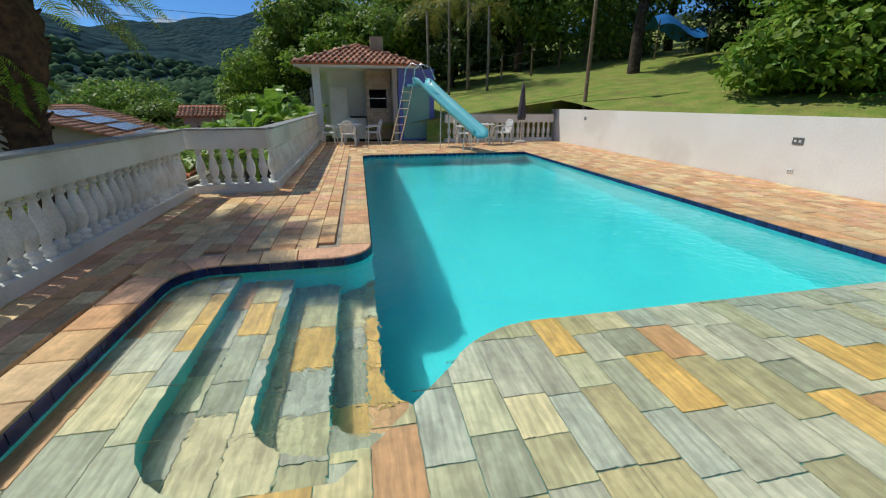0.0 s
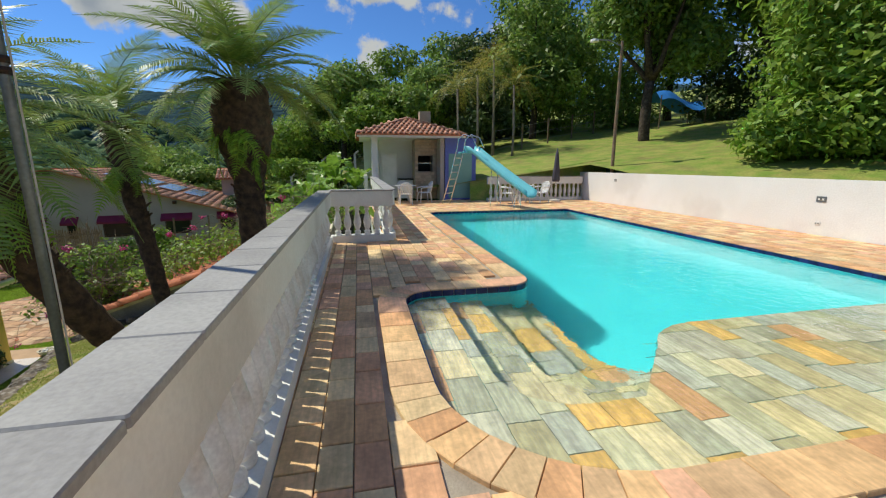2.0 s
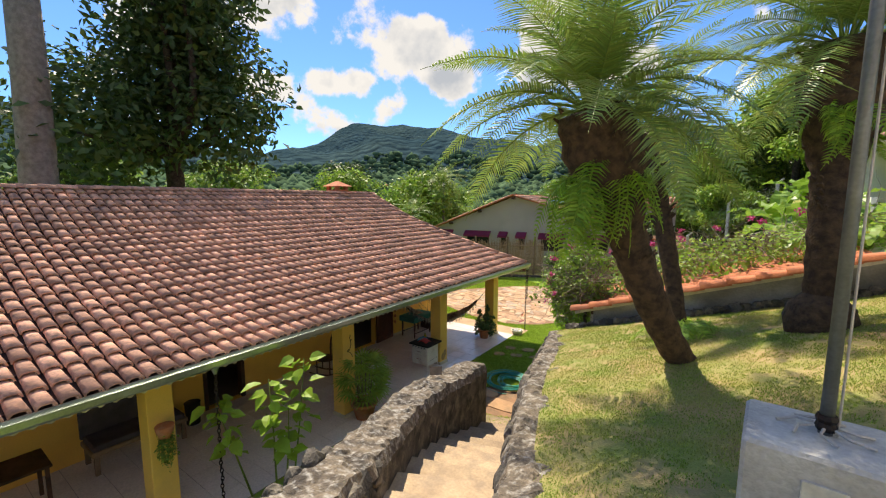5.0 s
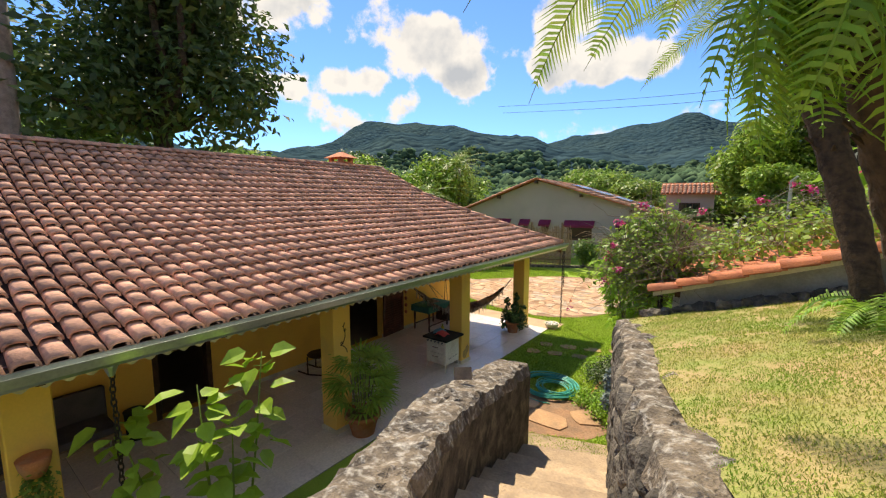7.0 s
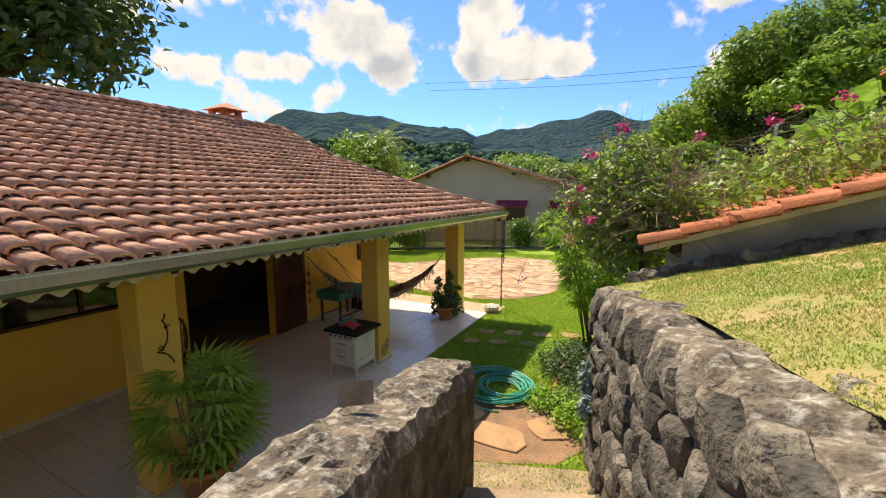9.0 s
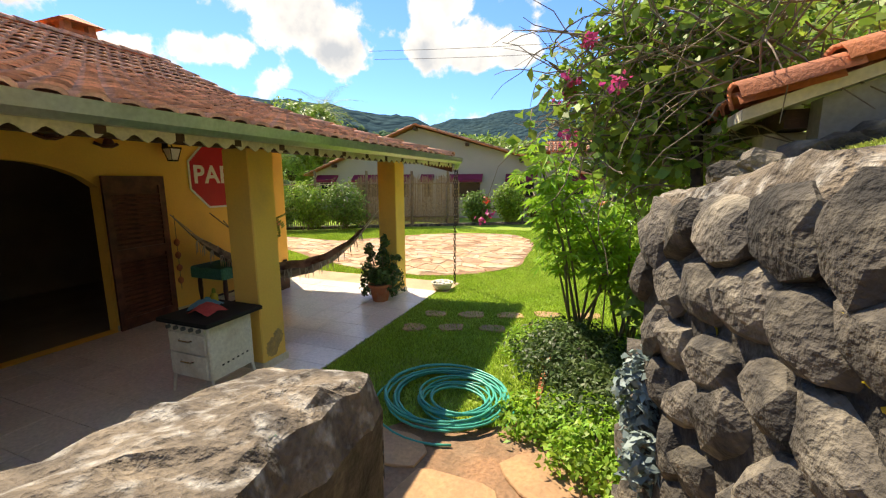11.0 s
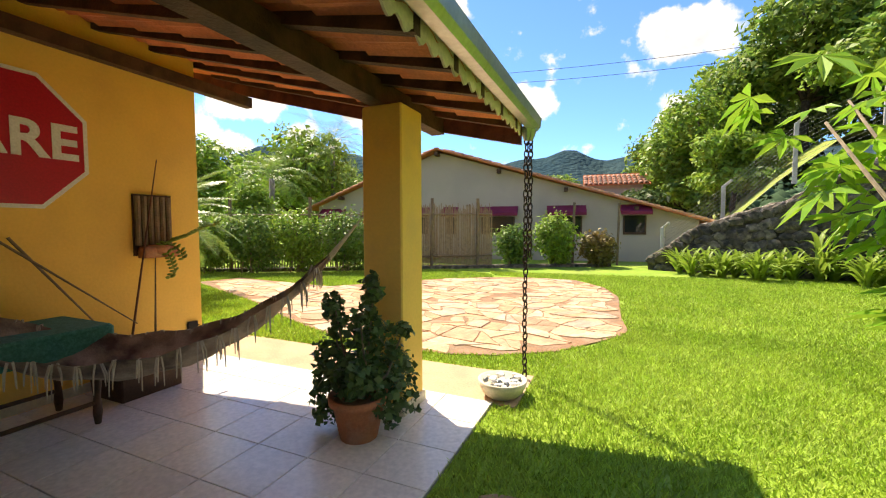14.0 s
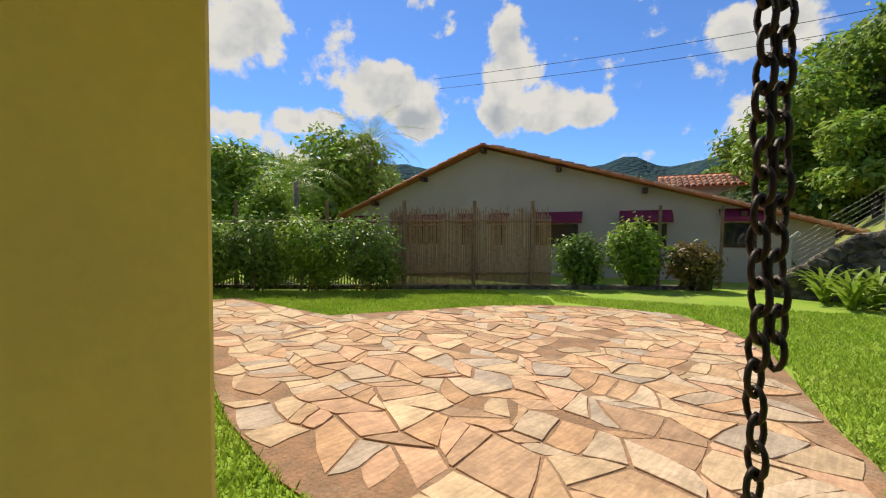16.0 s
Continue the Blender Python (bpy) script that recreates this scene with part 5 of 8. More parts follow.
def leaf_mesh(name, verts, material):
    me = bpy.data.meshes.new(name)
    n = len(verts) // 4
    me.vertices.add(len(verts))
    me.vertices.foreach_set("co", np.asarray(verts, np.float32).ravel())
    me.loops.add(n * 4)
    me.loops.foreach_set("vertex_index", np.arange(n * 4, dtype=np.int32))
    me.polygons.add(n)
    me.polygons.foreach_set("loop_start", np.arange(0, n * 4, 4, dtype=np.int32))
    me.materials.append(material)
    me.update(calc_edges=True)
    me.validate()
    return me


def limb(b, p0, p1, r0, r1, bend, rng, n=6):
    pts, p0, p1 = [], Vector(p0), Vector(p1)
    side = Vector((rng.uniform(-1, 1), rng.uniform(-1, 1), rng.uniform(-0.3, 0.3))) * bend
    for i in range(n + 1):
        k = i / n
        pts.append(p0.lerp(p1, k) + side * math.sin(math.pi * k) + Vector((rng.uniform(-1, 1), rng.uniform(-1, 1), 0)) * bend * 0.15)
    b.tube(pts, [r0 + (r1 - r0) * i / n for i in range(n + 1)], 7)
    return pts


def tree(x, y, z, height, spread, material, label, seed, leaves=5000, size=0.32, trunk=0.22, bark=None, low=0.35, group="", lean=(0, 0), limbs=7, skirt=0.5):
    """A broadleaf tree: tapered trunk, limbs, and a crown of leaf clumps round the limbs' ends."""
    rng = random.Random(seed)
    t = thing("tree", Matrix.Translation((x, y, z)), label, "tree", group)
    b = Build()
    fork = Vector((lean[0] * 0.5, lean[1] * 0.5, height * low))
    limb(b, (0, 0, -0.4), fork, trunk, trunk * 0.75, 0.12, rng)
    blobs = []
    for i in range(limbs):
        a = 2 * math.pi * (i + rng.uniform(-0.3, 0.3)) / limbs
        k = rng.uniform(0.45, 1.0)
        end = Vector((lean[0] + math.cos(a) * spread * 0.62 * k, lean[1] + math.sin(a) * spread * 0.62 * k, height * rng.uniform(skirt, 0.9)))
        limb(b, fork, end, trunk * 0.5, trunk * 0.12, spread * 0.12, rng)
        blobs.append((tuple(end), (spread * rng.uniform(0.3, 0.45), spread * rng.uniform(0.3, 0.45), height * rng.uniform(0.12, 0.2))))
        mid = fork.lerp(end, 0.6) + Vector((rng.uniform(-1, 1), rng.uniform(-1, 1), rng.uniform(0, 0.6))) * spread * 0.25
        blobs.append((tuple(mid), (spread * 0.3, spread * 0.3, height * 0.13)))
    top = Vector((lean[0], lean[1], height * 0.9))
    limb(b, fork, top, trunk * 0.6, trunk * 0.1, spread * 0.1, rng)
    blobs.append((tuple(top), (spread * 0.4, spread * 0.4, height * 0.14)))
    part("trunk", b, bark or M_bark, t, "", True)
    part("crown", leaf_mesh("crown", leaf_cloud(blobs, leaves, size, seed), material), material, t)
    return t


def frond_mesh(name, length, width, material, droop=0.5, leaflets=38, seed=0):
    """A feather palm leaf along +x, arching down."""
    rng = random.Random(seed)
    b = Build()
    pts = []
    for i in range(13):
        k = i / 12
        pts.append(Vector((length * k * (1 - 0.12 * droop * k), 0, length * (0.42 * k - (0.42 + droop * 0.75) * k * k))))
    b.tube(pts, [0.014 * (1 - 0.85 * i / 12) for i in range(13)], 4, False)
    for i in range(leaflets):
        k = 0.16 + 0.83 * i / leaflets
        s = k * 12
        j = min(11, int(s))
        p = pts[j].lerp(pts[j + 1], s - j)
        d = (pts[j + 1] - pts[j]).normalized()
        w = width * (math.sin(math.pi * min(1, k * 0.92 + 0.12)) ** 0.6) * rng.uniform(0.85, 1.1)
        for sgn in (-1, 1):
            out = (Vector((0, sgn, 0)) * 0.9 + d * 0.55 + Vector((0, 0, rng.uniform(0.0, 0.28)))).normalized()
            tip = p + out * w - Vector((0, 0, w * 0.22))
            mid = p + out * w * 0.45 + Vector((0, 0, 0.01))
            a = d * (0.008 + 0.003 * rng.random())
            b.add([p - a, mid - a * 1.1, tip, mid + a * 1.1, p + a], [(0, 1, 2, 3, 4)])
    return b.mesh(name, material)


def palm(x, y, z, crown, label, seed, fronds=44, data=None, radius=0.15, bow=1.15):
    rng = random.Random(seed)
    t = thing("palm_tree", Matrix.Translation((x, y, z)), label, "palm tree")
    end = Vector(crown) - Vector((x, y, z))
    b = Build()
    pts, rad = [], []
    for i in range(25):
        k = i / 24
        p = Vector((end.x * k ** bow, end.y * k ** bow, -0.2 + (end.z + 0.2) * k ** 0.92))
        pts.append(p)
        r = radius * (0.8 + 0.4 * k + (0.85 * min(1.0, max(0.0, (k - 0.58) / 0.2)) * (1 - 0.4 * max(0.0, k - 0.88) / 0.12) if fronds > 30 else 0))
        rad.append(r * (1.0 + 0.10 * (i % 2)))
    b.tube(pts, rad, 12)
    trunk = part("trunk", b, M_palmbark, t, "dark fibrous trunk with old leaf scars", True)
    # stubs of old leaf bases round the top
    for i in range(70):
        k = rng.uniform(0.45, 1.0)
        j = min(23, int(k * 24))
        p = pts[j].lerp(pts[j + 1], k * 24 - j)
        a = rng.uniform(0, 2 * math.pi)
        d = Vector((math.cos(a), math.sin(a), 0.8)).normalized()
        q = p + Vector((math.cos(a), math.sin(a), 0)) * rad[j] * 0.85
        part("leaf_stub", Build().tube([q, q + d * rng.uniform(0.06, 0.14)], [0.028, 0.012], 5), M_palmbark, trunk)
    for i in range(fronds):
        a = 137.5 * i + rng.uniform(-12, 12)
        tilt = -74 + 96 * (i / fronds) ** 0.9 + rng.uniform(-7, 7)
        m = Matrix.Translation(end) @ pose(0, 0, 0, 0, 0, a) @ pose(0.06, 0, 0, rng.uniform(-18, 18), tilt, 0) @ Matrix.Scale(rng.uniform(0.85, 1.08), 4)
        part("frond", data[i % len(data)], M_frond, t, m=m)
    return t, pts, rad


FRONDS = [frond_mesh("frond", 1.75, 0.38, M_frond, 0.42, 54, s) for s in range(3)]
p1, pts1, rad1 = palm(-5.80, 4.0, -1.0, (-6.5, 2.3, 1.9), "leaning palm with dark fibrous trunk and feathery fronds", 4, 40, FRONDS, 0.185, 0.6)
p2, pts2, rad2 = palm(-6.4, 4.95, -1.1, (-7.5, 5.75, 2.2), "slender second palm leaning over the shed roof", 9, 20, FRONDS, 0.13)
p3, pts3b, rad3 = palm(-4.93, 5.0, -0.72, (-4.98, 5.1, 2.75), "upright palm with a thick fibrous trunk beside the balustrade", 14, 38, FRONDS, 0.2)
part("root_ball", Build().lathe([(0.2, -0.1), (0.33, 0.1), (0.36, 0.28), (0.31, 0.46), (0.18, 0.6)], 14), M_palmbark, p3, "swollen ball of old roots at the foot", True)


def fern_clump(x, y, z, n, length, seed, label, bend=0.9):
    rng = random.Random(seed)
    data = frond_mesh("fern_leaf", length, length * 0.24, M_leaf_bright, bend, 22, seed)
    t = thing("fern", Matrix.Translation((x, y, z)), label, "fern", "ferns on the palm trunks")
    for i in range(n):
        part("fern_leaf", data, M_leaf_bright, t, m=pose(0, 0, rng.uniform(-0.1, 0.1), 0, 0, 360 * i / n + rng.uniform(-20, 20)) @ pose(0.05, 0, 0, rng.uniform(-30, 30), rng.uniform(0, 70), 0) @ Matrix.Scale(rng.uniform(0.7, 1.2), 4))


fern_clump(-6.4, 2.5, 1.4, 22, 0.8, 1, "bright green fern hanging from the palm trunk below its crown")
fern_clump(-6.5, 2.3, 1.2, 18, 0.75, 2, "bright green fern hanging from the palm trunk below its crown")
fern_clump(-4.98, 4.85, 2.1, 16, 0.6, 3, "bright green fern hanging from the palm trunk below its crown")
fern_clump(-4.80, 5.05, 1.7, 10, 0.5, 4, "bright green fern hanging from the palm trunk below its crown")
fern_clump(-6.38, 4.9, -0.85, 26, 0.75, 5, "bright fern growing round the foot of the slender palm", 0.5)
fern_clump(-7.25, 5.55, 1.45, 14, 0.7, 6, "bright green fern hanging from the palm trunk below its crown")

# woods on the hillside and round the garden: x, y, height, spread, leaf, leaves, leaf size
W = "woodland on the hillside"
WOODS = ((10.33, 24.0, 10.5, 5.2, M_leaf_mid, 13000, 0.34, 0.34, 0.32), (17.5, 9.0, 9.0, 5.0, M_leaf_mid, 9000, 0.38, 0.3, 0.25),
        (16.5, 22.0, 11.0, 5.5, M_leaf_mid, 10000, 0.4, 0.3, 0.3), (22.0, 17.0, 12.0, 6.0, M_leaf_dark, 8000, 0.45, 0.3, 0.3), (5.5, 33.0, 12.5, 6.0, M_leaf_mid, 9000, 0.42, 0.3, 0.35),
        (0.5, 29.5, 8.0, 3.6, M_leaf_dark, 6000, 0.34, 0.2, 0.4), (-3.0, 31.5, 10.0, 4.6, M_leaf_mid, 9000, 0.36, 0.25, 0.3), (-7.0, 30.5, 8.0, 4.2, M_leaf_light, 8000, 0.34, 0.22, 0.3),
        (-10.0, 34.0, 10.0, 5.0, M_leaf_mid, 9000, 0.4, 0.25, 0.3), (-12.6, 29.5, 4.6, 2.6, M_leaf_light, 7000, 0.26, 0.14, 0.25), (-6.0, 40.0, 14.0, 6.5, M_leaf_mid, 11000, 0.45, 0.3, 0.3),
        (1.0, 39.0, 14.0, 6.5, M_leaf_dark, 9000, 0.46, 0.3, 0.3), (9.0, 42.0, 15.0, 7.0, M_leaf_mid, 9000, 0.5, 0.35, 0.3), (17.0, 34.0, 14.0, 7.0, M_leaf_mid, 9000, 0.5, 0.35, 0.3),
        (26.0, 27.0, 14.0, 7.0, M_leaf_dark, 7000, 0.52, 0.35, 0.3), (27.0, 10.0, 13.0, 6.5, M_leaf_mid, 6000, 0.52, 0.35, 0.3), (-16.0, 40.0, 13.0, 5.0, M_leaf_mid, 9000, 0.42, 0.25, 0.3), (-14.6, 35.0, 10.5, 4.2, M_leaf_light, 9000, 0.34, 0.22, 0.3),
        (-12.0, 46.0, 13.0, 6.5, M_leaf_light, 8000, 0.48, 0.3, 0.3), (-1.0, 50.0, 17.0, 8.0, M_leaf_mid, 8000, 0.6, 0.35, 0.3), (-20.0, 50.0, 10.0, 6.5, M_leaf_mid, 7000, 0.5, 0.3, 0.3), (12.0, 6.0, 4.0, 2.6, M_leaf_light, 5000, 0.28, 0.14, 0.15), (16.0, 2.0, 8.0, 4.5, M_leaf_mid, 5000, 0.4, 0.25, 0.25))
for i, (x, y, h, s, m, n, sz, tr, low) in enumerate(WOODS):
    h *= 0.74 if x < -8 else 0.64 if x < 4 else 0.85 if x < 8 else 1.0
    tree(x, y, max(LOW, hill_z(x, y)), h, s, m, "leafy green tree standing in the grass of the hillside", 100 + i, int(n * 1.2), sz, tr, None, low, W, skirt=0.34)
# valley trees behind the houses
V_ = "trees of the valley"
for i, (x, y, h, s, m, n, sz, z) in enumerate((
        (-33, 20, 8.5, 4.2, M_leaf_light, 8000, 0.34, LOW), (-37, 26, 7.5, 4.4, M_leaf_mid, 8000, 0.38, LOW), (-29, 27, 5.6, 3.2, M_leaf_mid, 7000, 0.34, LOW), (-42, 18, 9, 5, M_leaf_light, 6000, 0.42, LOW),
        (-24, 36, 6.2, 3.8, M_leaf_mid, 7000, 0.4, LOW), (-30, 42, 7.5, 5, M_leaf_mid, 7000, 0.48, LOW), (-16, 27.5, 3.8, 2.4, M_leaf_dark, 5000, 0.3, LOW), 
        (-45, 33, 8, 6, M_leaf_mid, 5000, 0.5, LOW), (-52, 22, 11, 6, M_leaf_dark, 5000, 0.5, LOW), (-48, 8, 10, 6, M_leaf_mid, 5000, 0.5, LOW), (-55, -4, 12, 7, M_leaf_mid, 5000, 0.55, LOW), (-40, -14, 12, 6, M_leaf_dark, 5000, 0.5, LOW),
        (-34, 9, 6.5, 3.5, M_leaf_mid, 4000, 0.36, LOW), (-19, 45, 7, 5, M_leaf_dark, 5000, 0.5, LOW), (-38, 50, 9, 8, M_leaf_mid, 5000, 0.6, LOW), (-60, 40, 10, 8, M_leaf_mid, 4000, 0.65, LOW), (-14.0, 34, 6, 3.2, M_leaf_light, 6000, 0.34, -2.7))):
    tree(x, y, z, h * 0.82, s, m, "broad green tree behind the garden", 200 + i, n, sz, 0.22, None, 0.3, V_, skirt=0.3)
tree(-28.3, 1.5, LOW, 18.0, 6.8, M_leaf_dark, "tall dark spreading tree with open branches behind the house", 301, 17000, 0.44, 0.5, None, 0.38, "", (-0.6, 0), 11, 0.4)
b = Build().tube([(0, 0, 0), (0.1, 0, 4), (0.0, 0.1, 9), (-0.1, 0.1, 16)], [0.62, 0.55, 0.5, 0.42], 14)
t = thing("palm_tree", Matrix.Translation((-24.9, -3.1, LOW)), "smooth grey trunk of a very tall palm behind the house", "palm tree")
part("trunk", b, M_paletrunk, t, "", True)
BIGF = [frond_mesh("frond", 3.2, 0.75, M_frond, 0.7, 34, s) for s in (7, 8)]
for i in range(20):
    part("frond", BIGF[i % 2], M_frond, t, m=Matrix.Translation((-0.1, 0.1, 15.8)) @ pose(0, 0, 0, 0, 0, 137.5 * i) @ pose(0.1, 0, 0, 0, -55 + 90 * i / 20, 0))


def crown_palm(x, y, z, h, n, scale, label, radius=0.13, data=None, leaf=None):
    t = thing("palm_tree", Matrix.Translation((x, y, z)), label, "palm tree")
    part("trunk", Build().tube([(0, 0, -0.2), (0.05, 0, h * 0.5), (0, 0.05, h)], [radius * 1.3, radius, radius * 0.9], 9), M_paletrunk, t, "", True)
    for i in range(n):
        part("frond", (data or BIGF)[i % 2], leaf or M_frond, t, m=Matrix.Translation((0, 0.05, h)) @ pose(0, 0, 0, 0, 0, 137.5 * i) @ pose(0.05, 0, 0, 0, -62 + 92 * i / n, 0) @ Matrix.Scale(scale, 4))


ARECA = [frond_mesh("frond", 3.2, 0.8, M_areca, 0.8, 34, s) for s in (17, 18)]
crown_palm(-31.5, 21.5, LOW, 6.2, 22, 0.95, "coconut palm among the trees beyond the roof")
crown_palm(-28.5, 16.0, LOW, 3.6, 18, 0.8, "young palm with arching fronds behind the yard")
palm(-21.64, 9.74, LOW, (-21.64, 9.74, LOW + 1.5), "small garden palm with a fat shaggy trunk in the lawn", 23, 36, FRONDS, 0.22)
crown_palm(0.3, 25.0, 0.9, 6.0, 16, 0.72, "slender areca palm with yellowing fronds", 0.07, ARECA, M_areca)
crown_palm(1.4, 26.0, 1.2, 6.8, 16, 0.72, "slender areca palm with yellowing fronds", 0.07, ARECA, M_areca)
crown_palm(-0.9, 25.5, 0.8, 5.4, 14, 0.72, "slender areca palm with yellowing fronds", 0.07, ARECA, M_areca)
crown_palm(2.4, 24.2, 1.2, 5.0, 14, 0.66, "slender areca palm with yellowing fronds", 0.07, ARECA, M_areca)


def banana(x, y, z, h, n, seed, label):
    rng = random.Random(seed)
    t = thing("banana_plant", Matrix.Translation((x, y, z)), label, "banana plant")
    part("stem", Build().tube([(0, 0, -0.2), (0.05, 0, h * 0.5)], [0.13, 0.09], 9), M_leaf_light, t, "", True)
    for i in range(n):
        b = Build()
        L = rng.uniform(1.6, 2.3)
        for k in range(11):
            s = k / 10
            w = 0.27 * math.sin(math.pi * min(1, s * 0.93 + 0.06)) ** 0.6
            px, pz = L * s * (1 - 0.2 * s), L * (0.9 * s - 0.75 * s * s)
            b.v += [(px, -w, pz + 0.08 * math.sin(k * 2.1)), (px, 0, pz - 0.04), (px, w, pz + 0.08 * math.cos(k * 2.3))]
        b.f = [f for k in range(10) for f in ((3 * k, 3 * k + 3, 3 * k + 4, 3 * k + 1), (3 * k + 1, 3 * k + 4, 3 * k + 5, 3 * k + 2))]
        part("leaf", b, M_banana, t, m=Matrix.Translation((0.03, 0, h * 0.5)) @ pose(0, 0, 0, 0, 0, 137 * i + rng.uniform(-15, 15)) @ pose(0, 0, 0, 0, rng.uniform(-45, 10), 0))


banana(-6.9, 17.6, -2.5, 6.4, 9, 1, "tall banana plant with torn green leaves beside the kiosk")
banana(-7.6, 16.6, -2.5, 5.2, 8, 2, "tall banana plant with torn green leaves beside the kiosk")
banana(-6.2, 18.8, -2.5, 6.0, 8, 3, "tall banana plant with torn green leaves beside the kiosk")
banana(-5.2, 9.4, -2.6, 5.0, 9, 4, "banana plant with broad leaves behind the shed roof")
banana(-5.9, 10.6, -2.6, 5.0, 8, 5, "banana plant with broad leaves behind the shed roof")

def cactus(x, y, z, label, seed):
    """Ribbed upright columns that branch low."""
    rg = random.Random(seed)
    t = thing("cactus", Matrix.Translation((x, y, z)), label, "cactus")
    for i in range(9):
        a, reach, top = i * 2.4, 0.12 + 0.42 * rg.random(), rg.uniform(1.7, 3.0)
        path = [Vector((0.1 * math.cos(a), 0.1 * math.sin(a), -0.05)), Vector((reach * math.cos(a), reach * math.sin(a), 0.5)), Vector((reach * 1.25 * math.cos(a), reach * 1.25 * math.sin(a), 1.1)), Vector((reach * 1.35 * math.cos(a), reach * 1.35 * math.sin(a), top))]
        pts = resample([tuple(p) for p in path], 0.16)
        b = Build()
        for k, p in enumerate(pts):
            q = 0.095 * (0.7 + 0.3 * min(1, k / 4)) * (1 if k < len(pts) - 1 else 0.35)
            b.v += [(p.x + q * (1.0 if j % 2 else 0.72) * math.cos(j * math.pi / 6), p.y + q * (1.0 if j % 2 else 0.72) * math.sin(j * math.pi / 6), p.z) for j in range(12)]
        b.f = [(k * 12 + j, k * 12 + (j + 1) % 12, (k + 1) * 12 + (j + 1) % 12, (k + 1) * 12 + j) for k in range(len(pts) - 1) for j in range(12)] + [tuple(len(b.v) - 12 + j for j in range(12))]
        part("column", b, M_leaf_mid, t)


cactus(-22.0, 8.75, LOW, "tall branching column cactus on the side lawn", 3)

# wooded mountains: thousands of far crowns
rs = np.random.RandomState(77)
bm = bmesh.new()
bmesh.ops.create_icosphere(bm, subdivisions=1, radius=1.0)
ico = np.array([v.co for v in bm.verts])
icf = [tuple(v.index for v in f.verts) for f in bm.faces]
bm.free()
vs_, fs_ = [], []
count = 0
for k in range(15000):
    a = rs.uniform(0, 2 * math.pi) if k % 8 == 0 else rs.uniform(1.0, 3.5)
    r = rs.uniform(62, 330) if k % 3 else rs.uniform(55, 160)
    z = LOW + (far_height(a, r) if r > 70 else 0)
    s = rs.uniform(1.3, 2.9) * (0.62 + r / 420)
    jit = ico * (1 + 0.3 * rs.normal(size=ico.shape)) * np.array([s, s, s * 0.8])
    vs_.append(jit + np.array([-8 + r * math.cos(a), 5 + r * math.sin(a), z + s * 0.3]))
    fs_ += [tuple(i + count for i in f) for f in icf]
    count += len(ico)
b = Build()
b.v, b.f = np.concatenate(vs_).tolist(), fs_
M_farwood = mat("far_crowns", (0.06, 0.105, 0.055), (0.085, 0.135, 0.07), 0.06, 1.0, 0, 0.9, island=0.4, spec=0.0)
tagged(part("far_woods", b, M_farwood, None, "dense woods covering the far mountains", True), "", "woods", "", "stuff")


# ---- grass ----
def grass(name, poly, z_of, n, h, material, label, seed, w=0.006, avoid=(), bare=9.0):
    r = np.random.RandomState(seed)
    xs, ys = [p[0] for p in poly], [p[1] for p in poly]
    pts = []
    while len(pts) < n:
        q = r.uniform((min(xs), min(ys)), (max(xs), max(ys)), (n, 2))
        pts += [tuple(p) for p in q if inside(poly, p[0], p[1]) and not any(inside(k, p[0], p[1]) for k in avoid) and noise.noise((p[0] * 1.3, p[1] * 1.3, 7)) + 0.8 * noise.noise((p[0] * 5, p[1] * 5, 3)) + 0.8 * noise.noise((p[0] * 17, p[1] * 17, 5)) < bare]
    p = np.array(pts[:n])
    z = np.array([z_of(x, y) for x, y in p])
    a = r.uniform(0, 2 * math.pi, n)
    hh = h * (0.5 + r.rand(n))
    lean = r.normal(size=(n, 2)) * 0.45
    v = np.empty((n, 4, 3))
    dx, dy = np.cos(a) * w, np.sin(a) * w
    v[:, 0] = np.c_[p[:, 0] - dx, p[:, 1] - dy, z]
    v[:, 1] = np.c_[p[:, 0] + dx, p[:, 1] + dy, z]
    v[:, 2] = np.c_[p[:, 0] + dx * 0.6 + lean[:, 0] * hh * 0.8, p[:, 1] + dy * 0.6 + lean[:, 1] * hh * 0.8, z + hh * 0.8]
    v[:, 3] = np.c_[p[:, 0] - dx * 0.4 + lean[:, 0] * hh * 1.1, p[:, 1] - dy * 0.4 + lean[:, 1] * hh * 1.1, z + hh]
    ob = new(name, leaf_mesh(name, v.reshape(-1, 3), material))
    tagged(ob, label, "grass", "", "stuff")


def world_xy(frame_m, pts):
    return [tuple((frame_m @ Vector((x, y, 0))).xy) for x, y in pts]


near_lawn = world_xy(HOUSE, [(0.57, -6.5), (0.57, 0.19), (0.76, 0.2), (0.76, 0.99), (-1.0, 0.99), (-1.0, 1.6), (1.2, 2.2), (1.8, 3.5), (4.6, 3.5), (4.6, -6.0), (2.8, -7.0)])
grass("lawn_grass", near_lawn, lambda x, y: LOW - 0.004, 150000, 0.034, M_grass, "short bright green lawn grass near the porch", 1, 0.005, (PAD, FOOT))
far_lawn = world_xy(HOUSE, [(1.0, 2.4), (1.6, 5.5), (0.6, 8.6), (-2.0, 9.0), (-2.4, 9.8), (9.5, 11.0), (9.5, 0.5), (4.5, -1), (3.0, 3.0)])
grass("far_lawn_grass", far_lawn, lambda x, y: LOW - 0.004, 130000, 0.045, M_grass, "mown green grass round the flagstone yard", 2, 0.008, (PAD,))
side_lawn = world_xy(HOUSE, [(-12, 1.0), (-0.9, 0.99), (0.9, 1.9), (0.9, 2.4), (-2.2, 9.2), (-4, 10), (-9, 6.5), (-12, 6)])
